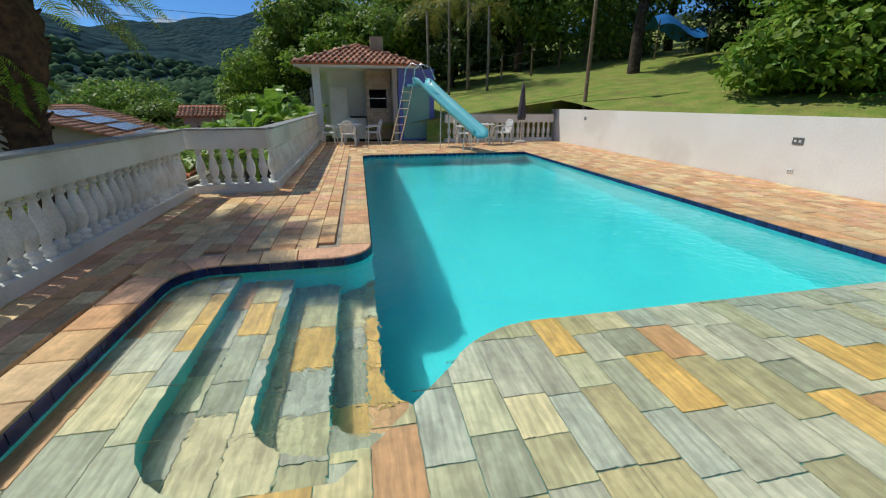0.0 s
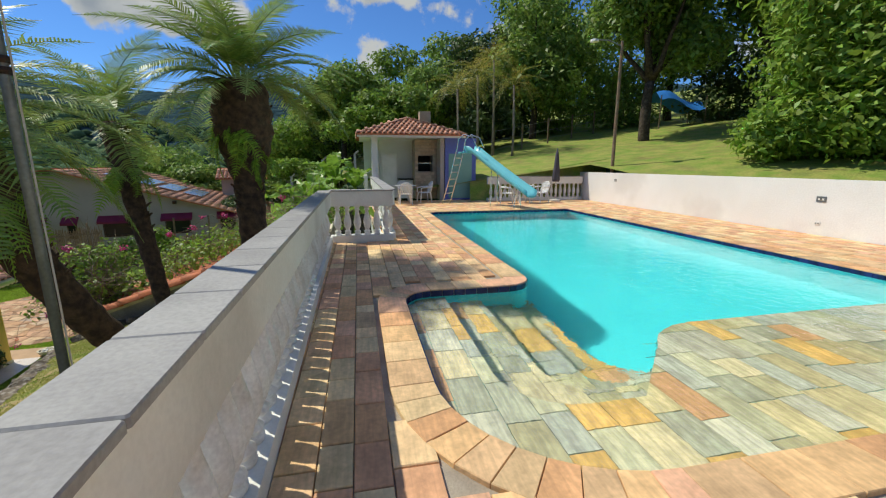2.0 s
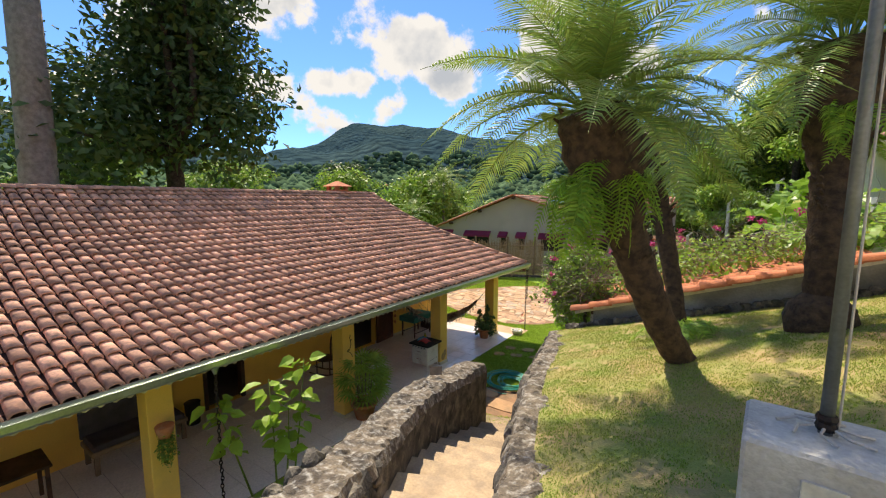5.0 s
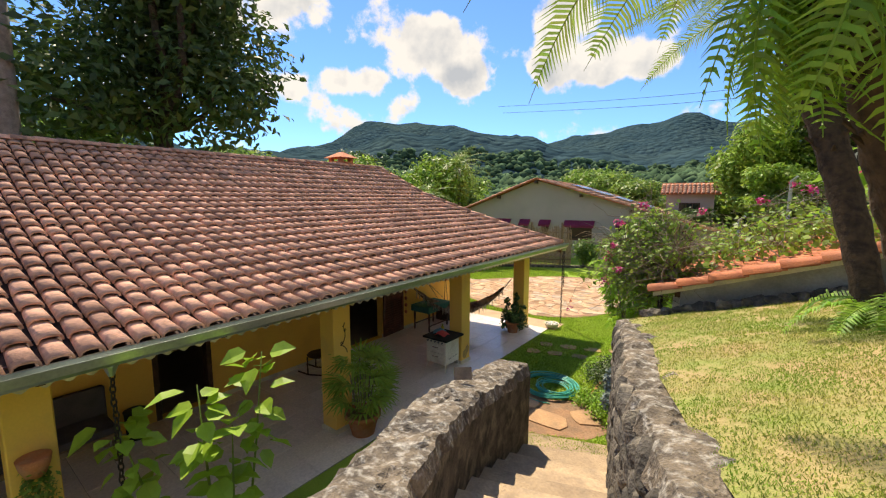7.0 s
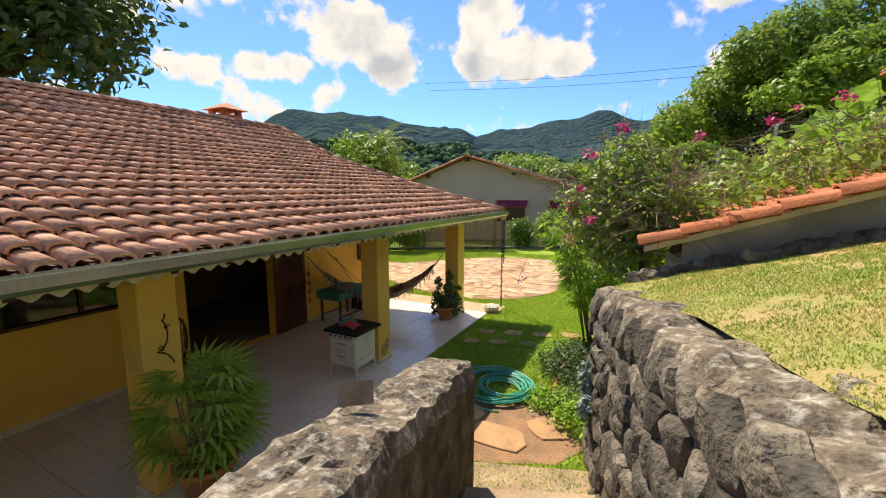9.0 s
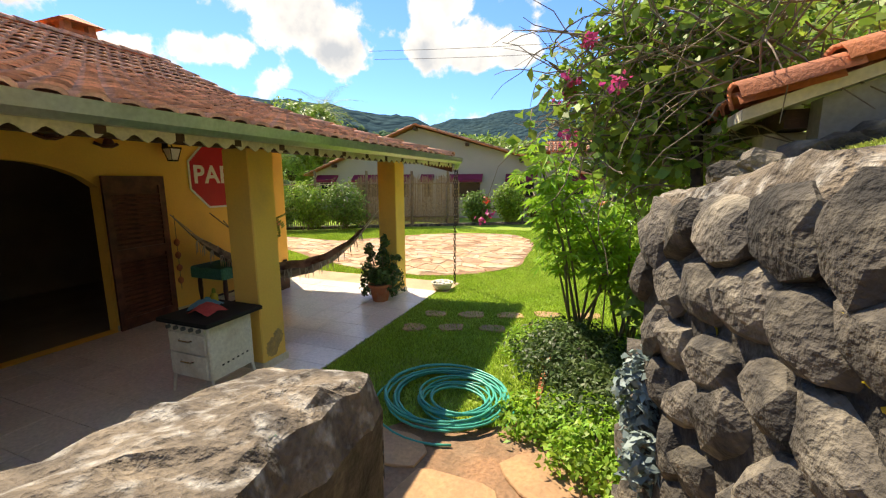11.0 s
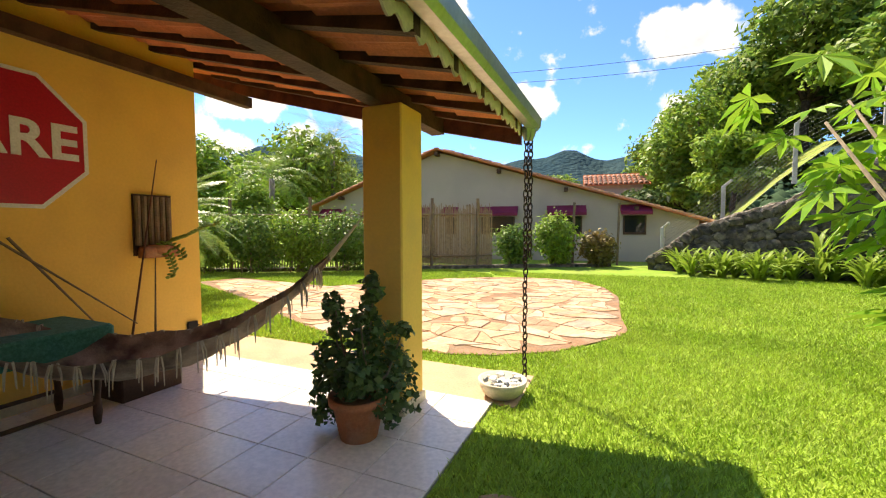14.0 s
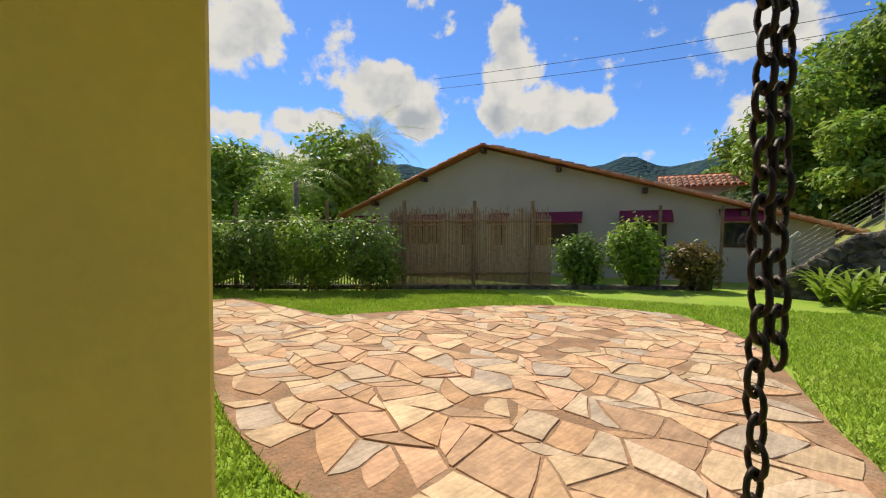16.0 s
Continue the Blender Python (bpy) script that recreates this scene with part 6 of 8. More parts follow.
grass("side_lawn_grass", side_lawn, lambda x, y: LOW - 0.004, 110000, 0.045, M_grass, "mown green grass beside the yard", 4, 0.008, (PAD,))
grass("bank_grass", [p for p in TERR], lambda x, y: terrace_z(x, y) + 0.03 * noise.noise((x, y, 3)) - 0.003, 190000, 0.015, M_drygrass, "short dry grass on the lawn bank", 3, 0.003, (), 0.42)

# ---- poolside things (pool frame) ----
def roof_slope(parent, corners, material, pitch=0.2, step=0.34, name="roof_tile", count=120, r0=0.085):
    """Tiles on a flat slope: corners eave left, eave right, top right, top left (seen from outside)."""
    a, c, d, e = [Vector(p) for p in corners]
    part("roof_deck", Build().add([a, c, d, e] + [p - Vector((0, 0, 0.06)) for p in (a, c, d, e)], [(0, 1, 2, 3), (7, 6, 5, 4), (0, 4, 5, 1), (1, 5, 6, 2), (2, 6, 7, 3), (3, 7, 4, 0)]), M_clay, parent)
    ux = (c - a).normalized()
    rise = ((e - a) - ux * (e - a).dot(ux))
    hgt = rise.length
    uy = rise / hgt
    uz = ux.cross(uy)
    rot = Matrix((ux, uy, uz)).transposed().to_4x4()
    data = tile_mesh(material, r0, r0 * 0.85, step * 1.15).mesh(name, material, True)
    src = tile_mesh(material, r0, r0 * 0.85, step * 1.15)
    rest = Build()
    made = 0
    rows_ = max(1, int(hgt / step))
    wide = (c - a).length
    x_top0, x_top1 = (e - a).dot(ux), (d - a).dot(ux)
    for r in range(rows_):
        k = r * step / hgt
        lo, hi = x_top0 * k, wide + (x_top1 - wide) * k
        x = lo + pitch / 2
        while x < hi - pitch * 0.3:
            m = Matrix.Translation(a + ux * x + uy * (r * step) + uz * 0.005) @ rot
            if made < count:
                part(name, data, material, parent, m=m)
            else:
                rest.add([m @ Vector(p) for p in src.v], src.f)
            made += 1
            x += pitch
    if rest.v:
        tagged(part("tile_field", rest, M_roof_i, parent, "", True), "", "", "", "stuff")


kiosk = thing("barbecue_kiosk", POOL @ pose(0, 17.3, 0), "open barbecue kiosk with white post, brick grill and hipped clay roof", "kiosk")
kr = part("roof", Build().box(-2.1, -0.35, 2.72, 2.35, 3.85, 2.80), M_white, kiosk, "pale eave board of the hipped roof")
ap = (0.12, 1.75, 3.72)
E_ = [(-2.25, -0.5, 2.84), (2.5, -0.5, 2.84), (2.5, 4.0, 2.84), (-2.25, 4.0, 2.84)]
for i in range(4):
    a, c = Vector(E_[i]), Vector(E_[(i + 1) % 4])
    roof_slope(kr, [a, c, Vector(ap) + (c - a).normalized() * 0.02, Vector(ap) - (c - a).normalized() * 0.02], M_roof, 0.22, 0.36, "roof_tile", 70)
part("eave_board", Build().box(-2.2, -0.46, 2.70, 2.45, -0.42, 2.83), M_white, kiosk)
part("post", Build().box(-1.62, -0.1, 0, -1.34, 0.16, 2.72, None, 0.01), M_white, kiosk, "white square post")
part("back_wall", Build().box(-1.9, 3.4, 0, 2.3, 3.55, 2.72), M_whitewall, kiosk)
part("side_wall", Build().box(-1.95, 0.6, 0, -1.8, 3.39, 1.1), M_whitewall, kiosk)
part("store_wall", Build().box(-1.2, 1.9, 0, 1.55, 2.0, 2.72), M_whitewall, kiosk, "pale inner wall behind the counter")
part("worktop", Build().box(-0.35, 1.2, 0.86, 0.35, 1.89, 0.92, None, 0.01), M_black, kiosk, "dark stone worktop")
part("counter_base", Build().box(-0.33, 1.24, 0, 0.33, 1.88, 0.86), M_whitewall, kiosk)
gr = part("grill", Build().box(0.36, 0.75, 0, 0.5, 1.7, 2.7).box(1.2, 0.75, 0, 1.38, 1.7, 2.7).box(0.5, 0.75, 0, 1.2, 1.7, 1.25).box(0.5, 0.75, 1.98, 1.2, 1.7, 2.7).box(0.5, 1.6, 1.25, 1.2, 1.7, 1.98), M_mortar, kiosk, "brick barbecue grill with a black mouth")
for r in range(20):
    z = 0.02 + r * 0.134
    for k in range(4):
        x0 = 0.37 + k * 0.255 + (0.0 if r % 2 else -0.12)
        x1 = min(1.37, x0 + 0.245)
        x0 = max(0.37, x0)
        if 1.2 < z < 1.95 and x1 > 0.52 and x0 < 1.18:
            continue
        if x1 - x0 > 0.05:
            part("brick", Build().box(x0, 0.72, z, x1, 0.749, z + 0.122, None, 0.004), M_brick, gr)
part("firebox", Build().box(0.51, 1.55, 1.26, 1.19, 1.59, 1.97), M_black, gr, "sooty back of the grill")
part("grill_bar", Build().box(0.5, 0.8, 1.62, 1.2, 0.84, 1.65), M_chrome, gr, "steel grill bar")
part("chimney", Build().box(0.65, 1.0, 2.7, 1.15, 1.5, 3.95), M_brick, kiosk, "square flue above the roof")
part("store_door", Build().box(-1.1, 1.45, 0.02, -0.4, 1.5, 2.06, None, 0.01), M_white, kiosk, "plain white store door standing open")
part("wing_wall", Build().box(1.4, 0.0, 0, 1.58, 1.7, 2.72), M_nbwall, kiosk, "pinkish end wall")
part("mosaic_wall", Build().box(1.62, 0.0, 0, 3.05, 0.16, 2.72).box(1.62, 0.161, 0, 3.05, 1.9, 2.3), M_bluepaint, kiosk, "blue mosaic shower wall")
part("mint_panel", Build().box(1.78, -0.03, 0.08, 2.85, -0.002, 2.05, None, 0.006), M_mint, kiosk, "mint green panel")

# slide: ladder, hoop, curved chute
sl = thing("pool_slide", POOL, "aqua fibreglass pool slide with a chrome ladder at the pool's end", "slide")
b = Build()
N = 22
for i in range(N + 1):
    k = i / N
    x = 2.15 + 1.5 * k
    y = 15.1 - 2.75 * k
    z = 2.12 - (0.02 if k < 0.1 else 0) - 1.62 * (max(0, k - 0.08) / 0.92) ** 0.92
    if k > 0.88:
        z = max(z, 0.50)
    d = Vector((1.5, -2.75, 0)).normalized()
    s = Vector((d.y, -d.x, 0))
    for w, h in ((-0.30, 0.17), (-0.27, 0.175), (-0.24, 0.02), (-0.12, -0.03), (0.12, -0.03), (0.24, 0.02), (0.27, 0.175), (0.30, 0.17), (0.25, -0.02), (0.12, -0.06), (-0.12, -0.06), (-0.25, -0.02)):
        b.v.append((x + s.x * w, y + s.y * w, z + h))
b.f = [(i * 12 + j, (i + 1) * 12 + j, (i + 1) * 12 + (j + 1) % 12, i * 12 + (j + 1) % 12) for i in range(N) for j in range(12)] + [tuple(range(12)), tuple(reversed(range(N * 12, N * 12 + 12)))]
part("chute", b, M_slide, sl, "aqua curved chute", True)
part("platform", Build().box(1.75, 14.9, 2.0, 2.25, 15.4, 2.06, None, 0.01), M_slide, sl)
for o in (-0.2, 0.2):
    d = Vector((0.85, 0.53, 0)) * o
    part("ladder_rail", Build().tube([(1.25 + d.x, 15.35 - d.x * 0.3 + d.y, 0), (1.6 + d.x, 15.25 + d.y, 1.3), (1.78 + d.x, 15.2 + d.y, 2.1), (1.85 + d.x, 15.15 + d.y, 2.55), (2.05 + d.x, 15.05 + d.y, 2.72), (2.35 + d.x, 14.9 + d.y, 2.6), (2.5 + d.x, 14.75 + d.y, 2.2)], 0.022, 7), M_chrome, sl, "", True)
for i in range(7):
    k = (i + 0.6) / 7.4
    p = Vector((1.25 + 0.53 * k, 15.35 - 0.13 * k, 2.05 * k))
    part("rung", Build().tube([p - Vector((0.17, 0.1, 0)), p + Vector((0.17, 0.1, 0))], 0.018, 6), M_chrome, sl)
for x, y, z in ((2.8, 13.9, 1.35), (3.35, 12.9, 0.62)):
    for o in (-0.2, 0.2):
        part("prop", Build().tube([(x + o * 0.85, y + o * 0.5, 0), (x + o * 0.7, y + o * 0.4, z)], 0.02, 6), M_chrome, sl)


def plastic_chair(m, group, label="white moulded plastic garden armchair"):
    t = thing("garden_chair", m, label, "chair", group)
    part("seat", Build().box(-0.23, -0.22, 0.40, 0.23, 0.23, 0.435, None, 0.03), M_plasticwhite, t)
    back = part("backrest", Build().tube([(-0.22, 0.2, 0.42), (-0.22, 0.3, 0.75), (-0.1, 0.34, 0.86), (0.1, 0.34, 0.86), (0.22, 0.3, 0.75), (0.22, 0.2, 0.42)], 0.022, 6), M_plasticwhite, t, "", True)
    for i in range(5):
        x = -0.14 + i * 0.07
        part("slat", Build().box(x - 0.022, -0.008, 0, x + 0.022, 0.008, 0.41), M_plasticwhite, back, m=pose(0, 0.215, 0.43, -16, 0, 0))
    for sx in (-1, 1):
        part("armrest", Build().tube([(sx * 0.25, 0.25, 0.66), (sx * 0.27, -0.05, 0.64), (sx * 0.26, -0.22, 0.6), (sx * 0.25, -0.23, 0.42)], 0.024, 6), M_plasticwhite, t, "", True)
        for sy in (-1, 1):
            part("leg", Build().tube([(sx * 0.21, sy * 0.2, 0.41), (sx * 0.25, sy * 0.25, 0)], [0.03, 0.02], 6), M_plasticwhite, t)
    return t


gt = thing("garden_table", POOL @ pose(-0.35, 16.2, 0), "white round plastic garden table before the kiosk", "table")
part("tabletop", Build().lathe([(0.46, 0.70), (0.48, 0.715), (0.47, 0.73)], 24), M_plasticwhite, gt)
for i in range(4):
    a = math.pi / 4 + i * math.pi / 2
    part("leg", Build().tube([(0.2 * math.cos(a), 0.2 * math.sin(a), 0.70), (0.33 * math.cos(a), 0.33 * math.sin(a), 0)], [0.04, 0.025], 6), M_plasticwhite, gt)
c0 = plastic_chair(POOL @ pose(-1.1, 16.3, 0, 0, 0, 80), "chairs round the garden table")
for x, y, a in ((-0.4, 15.35, 180), (0.5, 16.25, -80), (-0.3, 17.0, 5)):
    copy_thing(c0, POOL @ pose(x, y, 0, 0, 0, a))
copy_thing(c0, POOL @ pose(3.75, 15.1, 0, 0, 0, 70))
copy_thing(c0, POOL @ pose(5.3, 15.2, 0, 0, 0, -70))
gt2 = copy_thing(gt, POOL @ pose(4.5, 15.2, 0))
um = thing("parasol", POOL @ pose(6.17, 15.6, 0), "closed dark garden parasol beside the white wall", "parasol")
part("pole", Build().tube([(0, 0, 0), (0, 0, 2.25)], 0.022, 8), M_chrome, um)
part("canopy", Build().lathe([(0.02, 2.2), (0.07, 2.0), (0.13, 1.4), (0.17, 0.95), (0.14, 0.85), (0.03, 0.9)][::-1], 10), M_darkcloth, um, "furled dark cloth", True)
part("base", Build().lathe([(0.24, 0), (0.24, 0.06), (0.05, 0.1)], 14), M_concrete, um)
for k, (q, z, w) in enumerate(((6.3, 0.80, 0.17), (6.3, 0.26, 0.10), (13.9, 0.95, 0.12))):
    o = thing("wall_socket", POOL @ pose(7.898, q, z), "small grey recessed socket plate on the white wall", "wall socket", "sockets of the long wall")
    part("plate", Build().box(-0.012, -w * 0.6, -w * 0.36, 0, w * 0.6, w * 0.36, None, 0.003), M_steel if k != 1 else M_white, o)
    for s in (-0.25, 0.25):
        part("outlet", Build().box(-0.018, w * s - w * 0.12, -w * 0.12, -0.012, w * s + w * 0.12, w * 0.12), M_white if k != 1 else M_steel, o)
lp = thing("lamp_post", Matrix.Translation((5.3, 16.2, 1.2)), "tall grey garden lamp post on the hillside", "lamp post")
part("pole", Build().tube([(0, 0, -0.3), (0, 0, 5.2)], [0.075, 0.055], 10), M_rawwood, lp)
part("arm", Build().tube([(0, 0, 5.0), (-0.5, 0.1, 5.25), (-1.0, 0.2, 5.3)], 0.025, 6), M_steel, lp)
part("lamp_head", Build().lathe([(0.04, 5.34), (0.16, 5.30), (0.18, 5.22), (0.02, 5.2)][::-1], 10, (-1.05, 0.2, 0)), M_signwhite, lp)
hf = thing("hill_fence", Matrix(), "wire fence on thin posts climbing the hillside", "fence")
prev = None
for i in range(9):
    x, y = 1.5 + i * 2.1, 26.0 + i * 1.35
    z = hill_z(x, y)
    part("post", Build().tube([(x, y, z - 0.3), (x, y, z + 1.7)], 0.06, 6), M_rawwood, hf)
    if prev:
        for h in (0.35, 0.9, 1.5):
            part("wire", Build().tube([Vector(prev) + Vector((0, 0, h)), (x, y, z + h)], 0.012, 4), M_steel, hf)
    prev = (x, y, z)
tp = thing("tarpaulin", Matrix.Translation((14.6, 28.6, hill_z(14.6, 28.6))), "blue tarpaulin slung between trees", "tarpaulin")
b = Build()
for j in range(6):
    for i in range(8):
        b.v.append((-1.6 + i * 0.45, j * 0.4 - 1.0, 2.4 + 0.25 * math.sin(i * 0.9) - abs(j - 2.5) * 0.32 - 0.08 * i))
b.f = [(j * 8 + i, j * 8 + i + 1, (j + 1) * 8 + i + 1, (j + 1) * 8 + i) for j in range(5) for i in range(7)]
part("sheet", b, M_bluetarp, tp, "", True)
for x, y in ((-1.6, -1.0), (1.5, -1.0), (-1.6, 1.0), (1.5, 1.0)):
    part("pole", Build().tube([(x, y, -0.3), (x, y, 1.9)], 0.04, 6), M_rawwood, tp)

# ---- flagpole on its block ----
fb = thing("flagpole", pose(-4.46, 1.06, terrace_z(-4.46, 1.06) - 0.1, 0, 0, 11), "dark steel flagpole set in a rough concrete block", "flagpole")
part("block", Build().box(-0.29, -0.26, -0.1, 0.29, 0.26, 0.50, None, 0.02), M_concrete, fb, "rough pale concrete block")
part("plate", Build().box(-0.06, -0.275, 0.24, 0.1, -0.261, 0.38, None, 0.004), M_enamel, fb, "small cream plate on the block")
part("pole", Build().tube([(0.03, 0.03, 0.45), (0.03, 0.03, 3.0), (0.03, 0.03, 7.0)], [0.030, 0.027, 0.023], 10), M_steel, fb, "", True)
for i, (z, a) in enumerate(((0.52, 0), (0.56, 60), (2.7, 20), (2.76, 80))):
    part("clamp", Build().lathe([(0.038, 0), (0.045, 0.02), (0.038, 0.04)], 10, (0.03, 0.03, z)), M_iron, fb)
for i in range(7):
    a = i * 0.9
    part("rope_end", Build().tube([(0.03 + 0.05 * math.cos(a), 0.03 + 0.05 * math.sin(a), 0.54), (0.03 + 0.12 * math.cos(a), 0.03 + 0.1 * math.sin(a), 0.53), (0.03 + 0.19 * math.cos(a + 0.4), 0.03 + 0.14 * math.sin(a + 0.4), 0.51)], 0.008, 5), M_fringe, fb)
part("rope", Build().tube([(0.075, 0.03, 0.5), (0.075, 0.03, 3.5), (0.06, 0.03, 6.9)], 0.006, 5), M_fringe, fb)

# ---- shed with a clay verge, under the bougainvillea ----
SH = pose(-8.75, 6.06, 0, 0, 0, 12)
shed = thing("garden_shed", SH, "low open shed with stained walls and a clay-tiled roof", "shed")
sr = part("roof", Build().add([(-0.1, 0, -1.36), (4.6, 0, 0.26), (4.6, 3.6, 0.26), (-0.1, 3.6, -1.36), (-0.1, 0, -1.42), (4.6, 0, 0.20), (4.6, 3.6, 0.20), (-0.1, 3.6, -1.42)], [(0, 1, 2, 3), (7, 6, 5, 4), (0, 4, 5, 1), (1, 5, 6, 2), (2, 6, 7, 3), (3, 7, 4, 0)]), M_fascia, shed, "pale underside of the lean-to roof")
data = tile_mesh(M_clay, 0.1, 0.085, 0.42).mesh("roof_tile", M_clay, True)
slope = math.atan2(1.62, 4.7)
for i in range(17):
    for r in range(12):
        y = 0.06 + i * 0.215
        s = r * 0.385
        x, z = -0.12 + s * math.cos(slope), -1.345 + s * math.sin(slope)
        part("roof_tile", data, M_clay, sr, m=Matrix.Translation((x, y, z)) @ Matrix.Rotation(radians(-90), 4, "Z") @ Matrix.Rotation(slope - 0.03, 4, "X"))
big = tile_mesh(M_clay, 0.13, 0.115, 0.46).mesh("verge_tile", M_clay, True)
for r in range(12):
    s = r * 0.4
    part("verge_tile", big, M_clay, sr, m=Matrix.Translation((-0.14 + s * math.cos(slope), -0.03, -1.33 + s * math.sin(slope))) @ Matrix.Rotation(radians(-90), 4, "Z") @ Matrix.Rotation(slope - 0.03, 4, "X"))
b = Build().add([(0.25, 0.1, LOW), (4.5, 0.1, LOW), (4.5, 0.1, 0.17), (0.25, 0.1, -1.31), (0.25, 0.25, LOW), (4.5, 0.25, LOW), (4.5, 0.25, 0.17), (0.25, 0.25, -1.31)], [(0, 1, 2, 3), (7, 6, 5, 4), (3, 2, 6, 7), (0, 3, 7, 4)])
M_stained = mat("stained_render", (0.42, 0.40, 0.35), (0.22, 0.21, 0.18), 1.3, 0.9, 0.3, 30, stain=(0.06, 0.06, 0.05), stain_scale=1.5, stain_amount=0.6)
part("side_wall", b, M_stained, shed, "grey render streaked with black stains")
part("back_wall", Build().box(4.4, 0.26, LOW, 4.55, 3.4, 0.15), M_stained, shed)
for y in (0.4, 2.45):
    part("post", Build().box(0.1, y, LOW, 0.36, y + 0.26, -1.45, None, 0.01), M_fascia, shed, "cream square post")
part("eave_beam", Build().box(0.15, 0.26, -1.44, 0.3, 3.5, -1.34), M_wood, shed)

rb = thing("rock_border", Matrix(), "row of dark rocks along the foot of the shed wall", "rocks")
for i in range(34):
    k = i / 33
    x, y = -8.85 + 4.3 * k, 5.93 + 0.95 * k
    part("rock", STONES[i % 7], M_stone, rb, m=Matrix.Translation((x, y + 0.03 * math.sin(i * 5), terrace_z(x, y) + 0.02)) @ pose(0, 0, 0, (i * 31) % 40, (i * 17) % 30, (i * 67) % 360) @ Matrix.Diagonal((0.12, 0.1, 0.08, 1)))

# ---- boundary: stone wall, fence, neighbours ----
rng = random.Random(31)


stone_wall("stone_boundary_wall", [(-14.6, 22.3), (-11.3, 22.3), (-9.4, 22.3), (-4.6, 22.2)], 0.02, 0.4, far_top, lambda x, y: LOW - 0.1, "grey rubble stone wall rising up the slope beside the lawn", rng, 300, (1,), 0.2)
wf = thing("wire_fence", Matrix(), "chain-link fence on concrete posts above the stone wall", "fence")
for i, (x, y) in enumerate(((-14.4, 23.2), (-12.6, 23.2), (-10.8, 23.2), (-8.9, 23.2), (-7.0, 23.2), (-5.2, 23.2))):
    z = max(LOW, slope_z(x, y))
    part("post", Build().box(x - 0.06, y - 0.06, z - 0.4, x + 0.06, y + 0.06, z + 1.45, None, 0.01).tube([(x, y, z + 1.43), (x + 0.22, y - 0.1, z + 1.62)], 0.05, 5), M_concrete, wf)
for h in [0.08 + 0.13 * k for k in range(11)]:
    part("wire", Build().tube([(x, y, max(LOW, slope_z(x, y)) + h) for x, y in ((-14.4, 23.2), (-12.6, 23.2), (-10.8, 23.2), (-8.9, 23.2), (-7.0, 23.2), (-5.2, 23.2))], 0.004, 4), M_steel, wf)

NB = pose(-23.7, 21.7, -3.78, 0, 0, 23)
nb = thing("neighbour_house", NB, "pale rendered neighbouring house with a low clay-tiled gable roof", "house")
b = Build().add([(-6.4, 0, 0), (11.0, 0, 0), (11.0, 0, 1.75), (0, 0, 5.0), (-6.4, 0, 2.55)], [(0, 1, 2, 3, 4)])
b.add([(-6.4, 0.2, 0), (11.0, 0.2, 0), (11.0, 0.2, 1.75), (0, 0.2, 5.0), (-6.4, 0.2, 2.55)], [(4, 3, 2, 1, 0)])
part("gable_wall", b, M_nbwall, nb, "pinkish white gable wall")
part("side_wall", Build().box(10.8, 0.2, 0, 11.0, 14, 1.75).box(-6.4, 0.2, 0, -6.2, 14, 2.55).box(-6.2, 13.8, 0, 10.8, 14.0, 1.75), M_nbwall, nb)
nr = part("roof", Build().box(-0.1, -0.4, 5.05, 0.1, 14.2, 5.16), M_clay, nb, "ridge of the clay roof")
roof_slope(nr, [(11.6, -0.45, 1.62), (11.6, 14.3, 1.62), (0.0, 14.3, 5.14), (0.0, -0.45, 5.14)], M_roof, 0.3, 0.45, "roof_tile", 60, 0.13)
roof_slope(nr, [(-6.9, 14.3, 2.42), (-6.9, -0.45, 2.42), (0.0, -0.45, 5.14), (0.0, 14.3, 5.14)], M_roof, 0.3, 0.45, "roof_tile", 60, 0.13)
for x, z in ((0, 4.85), (2.9, 3.95), (5.8, 3.05), (8.6, 2.2), (-2.6, 3.85), (-5.0, 2.9)):
    part("purlin_end", Build().box(x - 0.08, -0.42, z - 0.05, x + 0.08, -0.005, z + 0.12), M_wood, nb)
for a, c in ((-6.2, -4.85), (-3.85, -1.75), (-1.1, -0.4), (0.25, 1.0), (1.9, 3.75), (5.0, 6.65), (8.0, 9.2)):
    w = part("window", Build().box(a + 0.15, -0.03, 1.15, c - 0.15, -0.002, 1.25).box(a + 0.15, -0.03, 1.25, a + 0.21, -0.002, 1.95).box(c - 0.21, -0.03, 1.25, c - 0.15, -0.002, 1.95), M_wood, nb, "small dark window under an awning")
    part("pane", Build().box(a + 0.21, -0.02, 1.25, c - 0.21, -0.004, 1.95), M_glass, w)
    part("awning", Build().add([(a, -0.02, 2.42), (c, -0.02, 2.42), (c, -0.45, 2.12), (a, -0.45, 2.12), (a, -0.45, 1.98), (c, -0.45, 1.98), (a, -0.02, 2.36), (c, -0.02, 2.36)], [(0, 3, 2, 1), (3, 4, 5, 2), (0, 6, 4, 3), (1, 2, 5, 7)]), M_burgundy, w, "burgundy cloth awning")
for j in range(5):
    for i in range(4):
        k = 0.45 + i * 0.12
        x = 11.6 * (1 - k)
        z = 1.62 + 3.52 * k
        part("solar_panel", Build().box(-0.55, -0.42, 0.1, 0.55, 0.42, 0.14, None, 0.01), M_chrome, nb, "pale blue-grey solar water panel", m=Matrix.Translation((x, 3.0 + j * 0.95, z + 0.05)) @ Matrix.Rotation(math.atan2(3.52, 11.6), 4, "Y"))
sh2 = thing("small_house", pose(-19.6, 35.8, -3.78, 0, 0, 20), "small white house with a clay roof among the trees", "house")
part("wall", Build().box(-1.6, -1.5, 0, 1.6, 1.5, 4.2), M_nbwall, sh2)
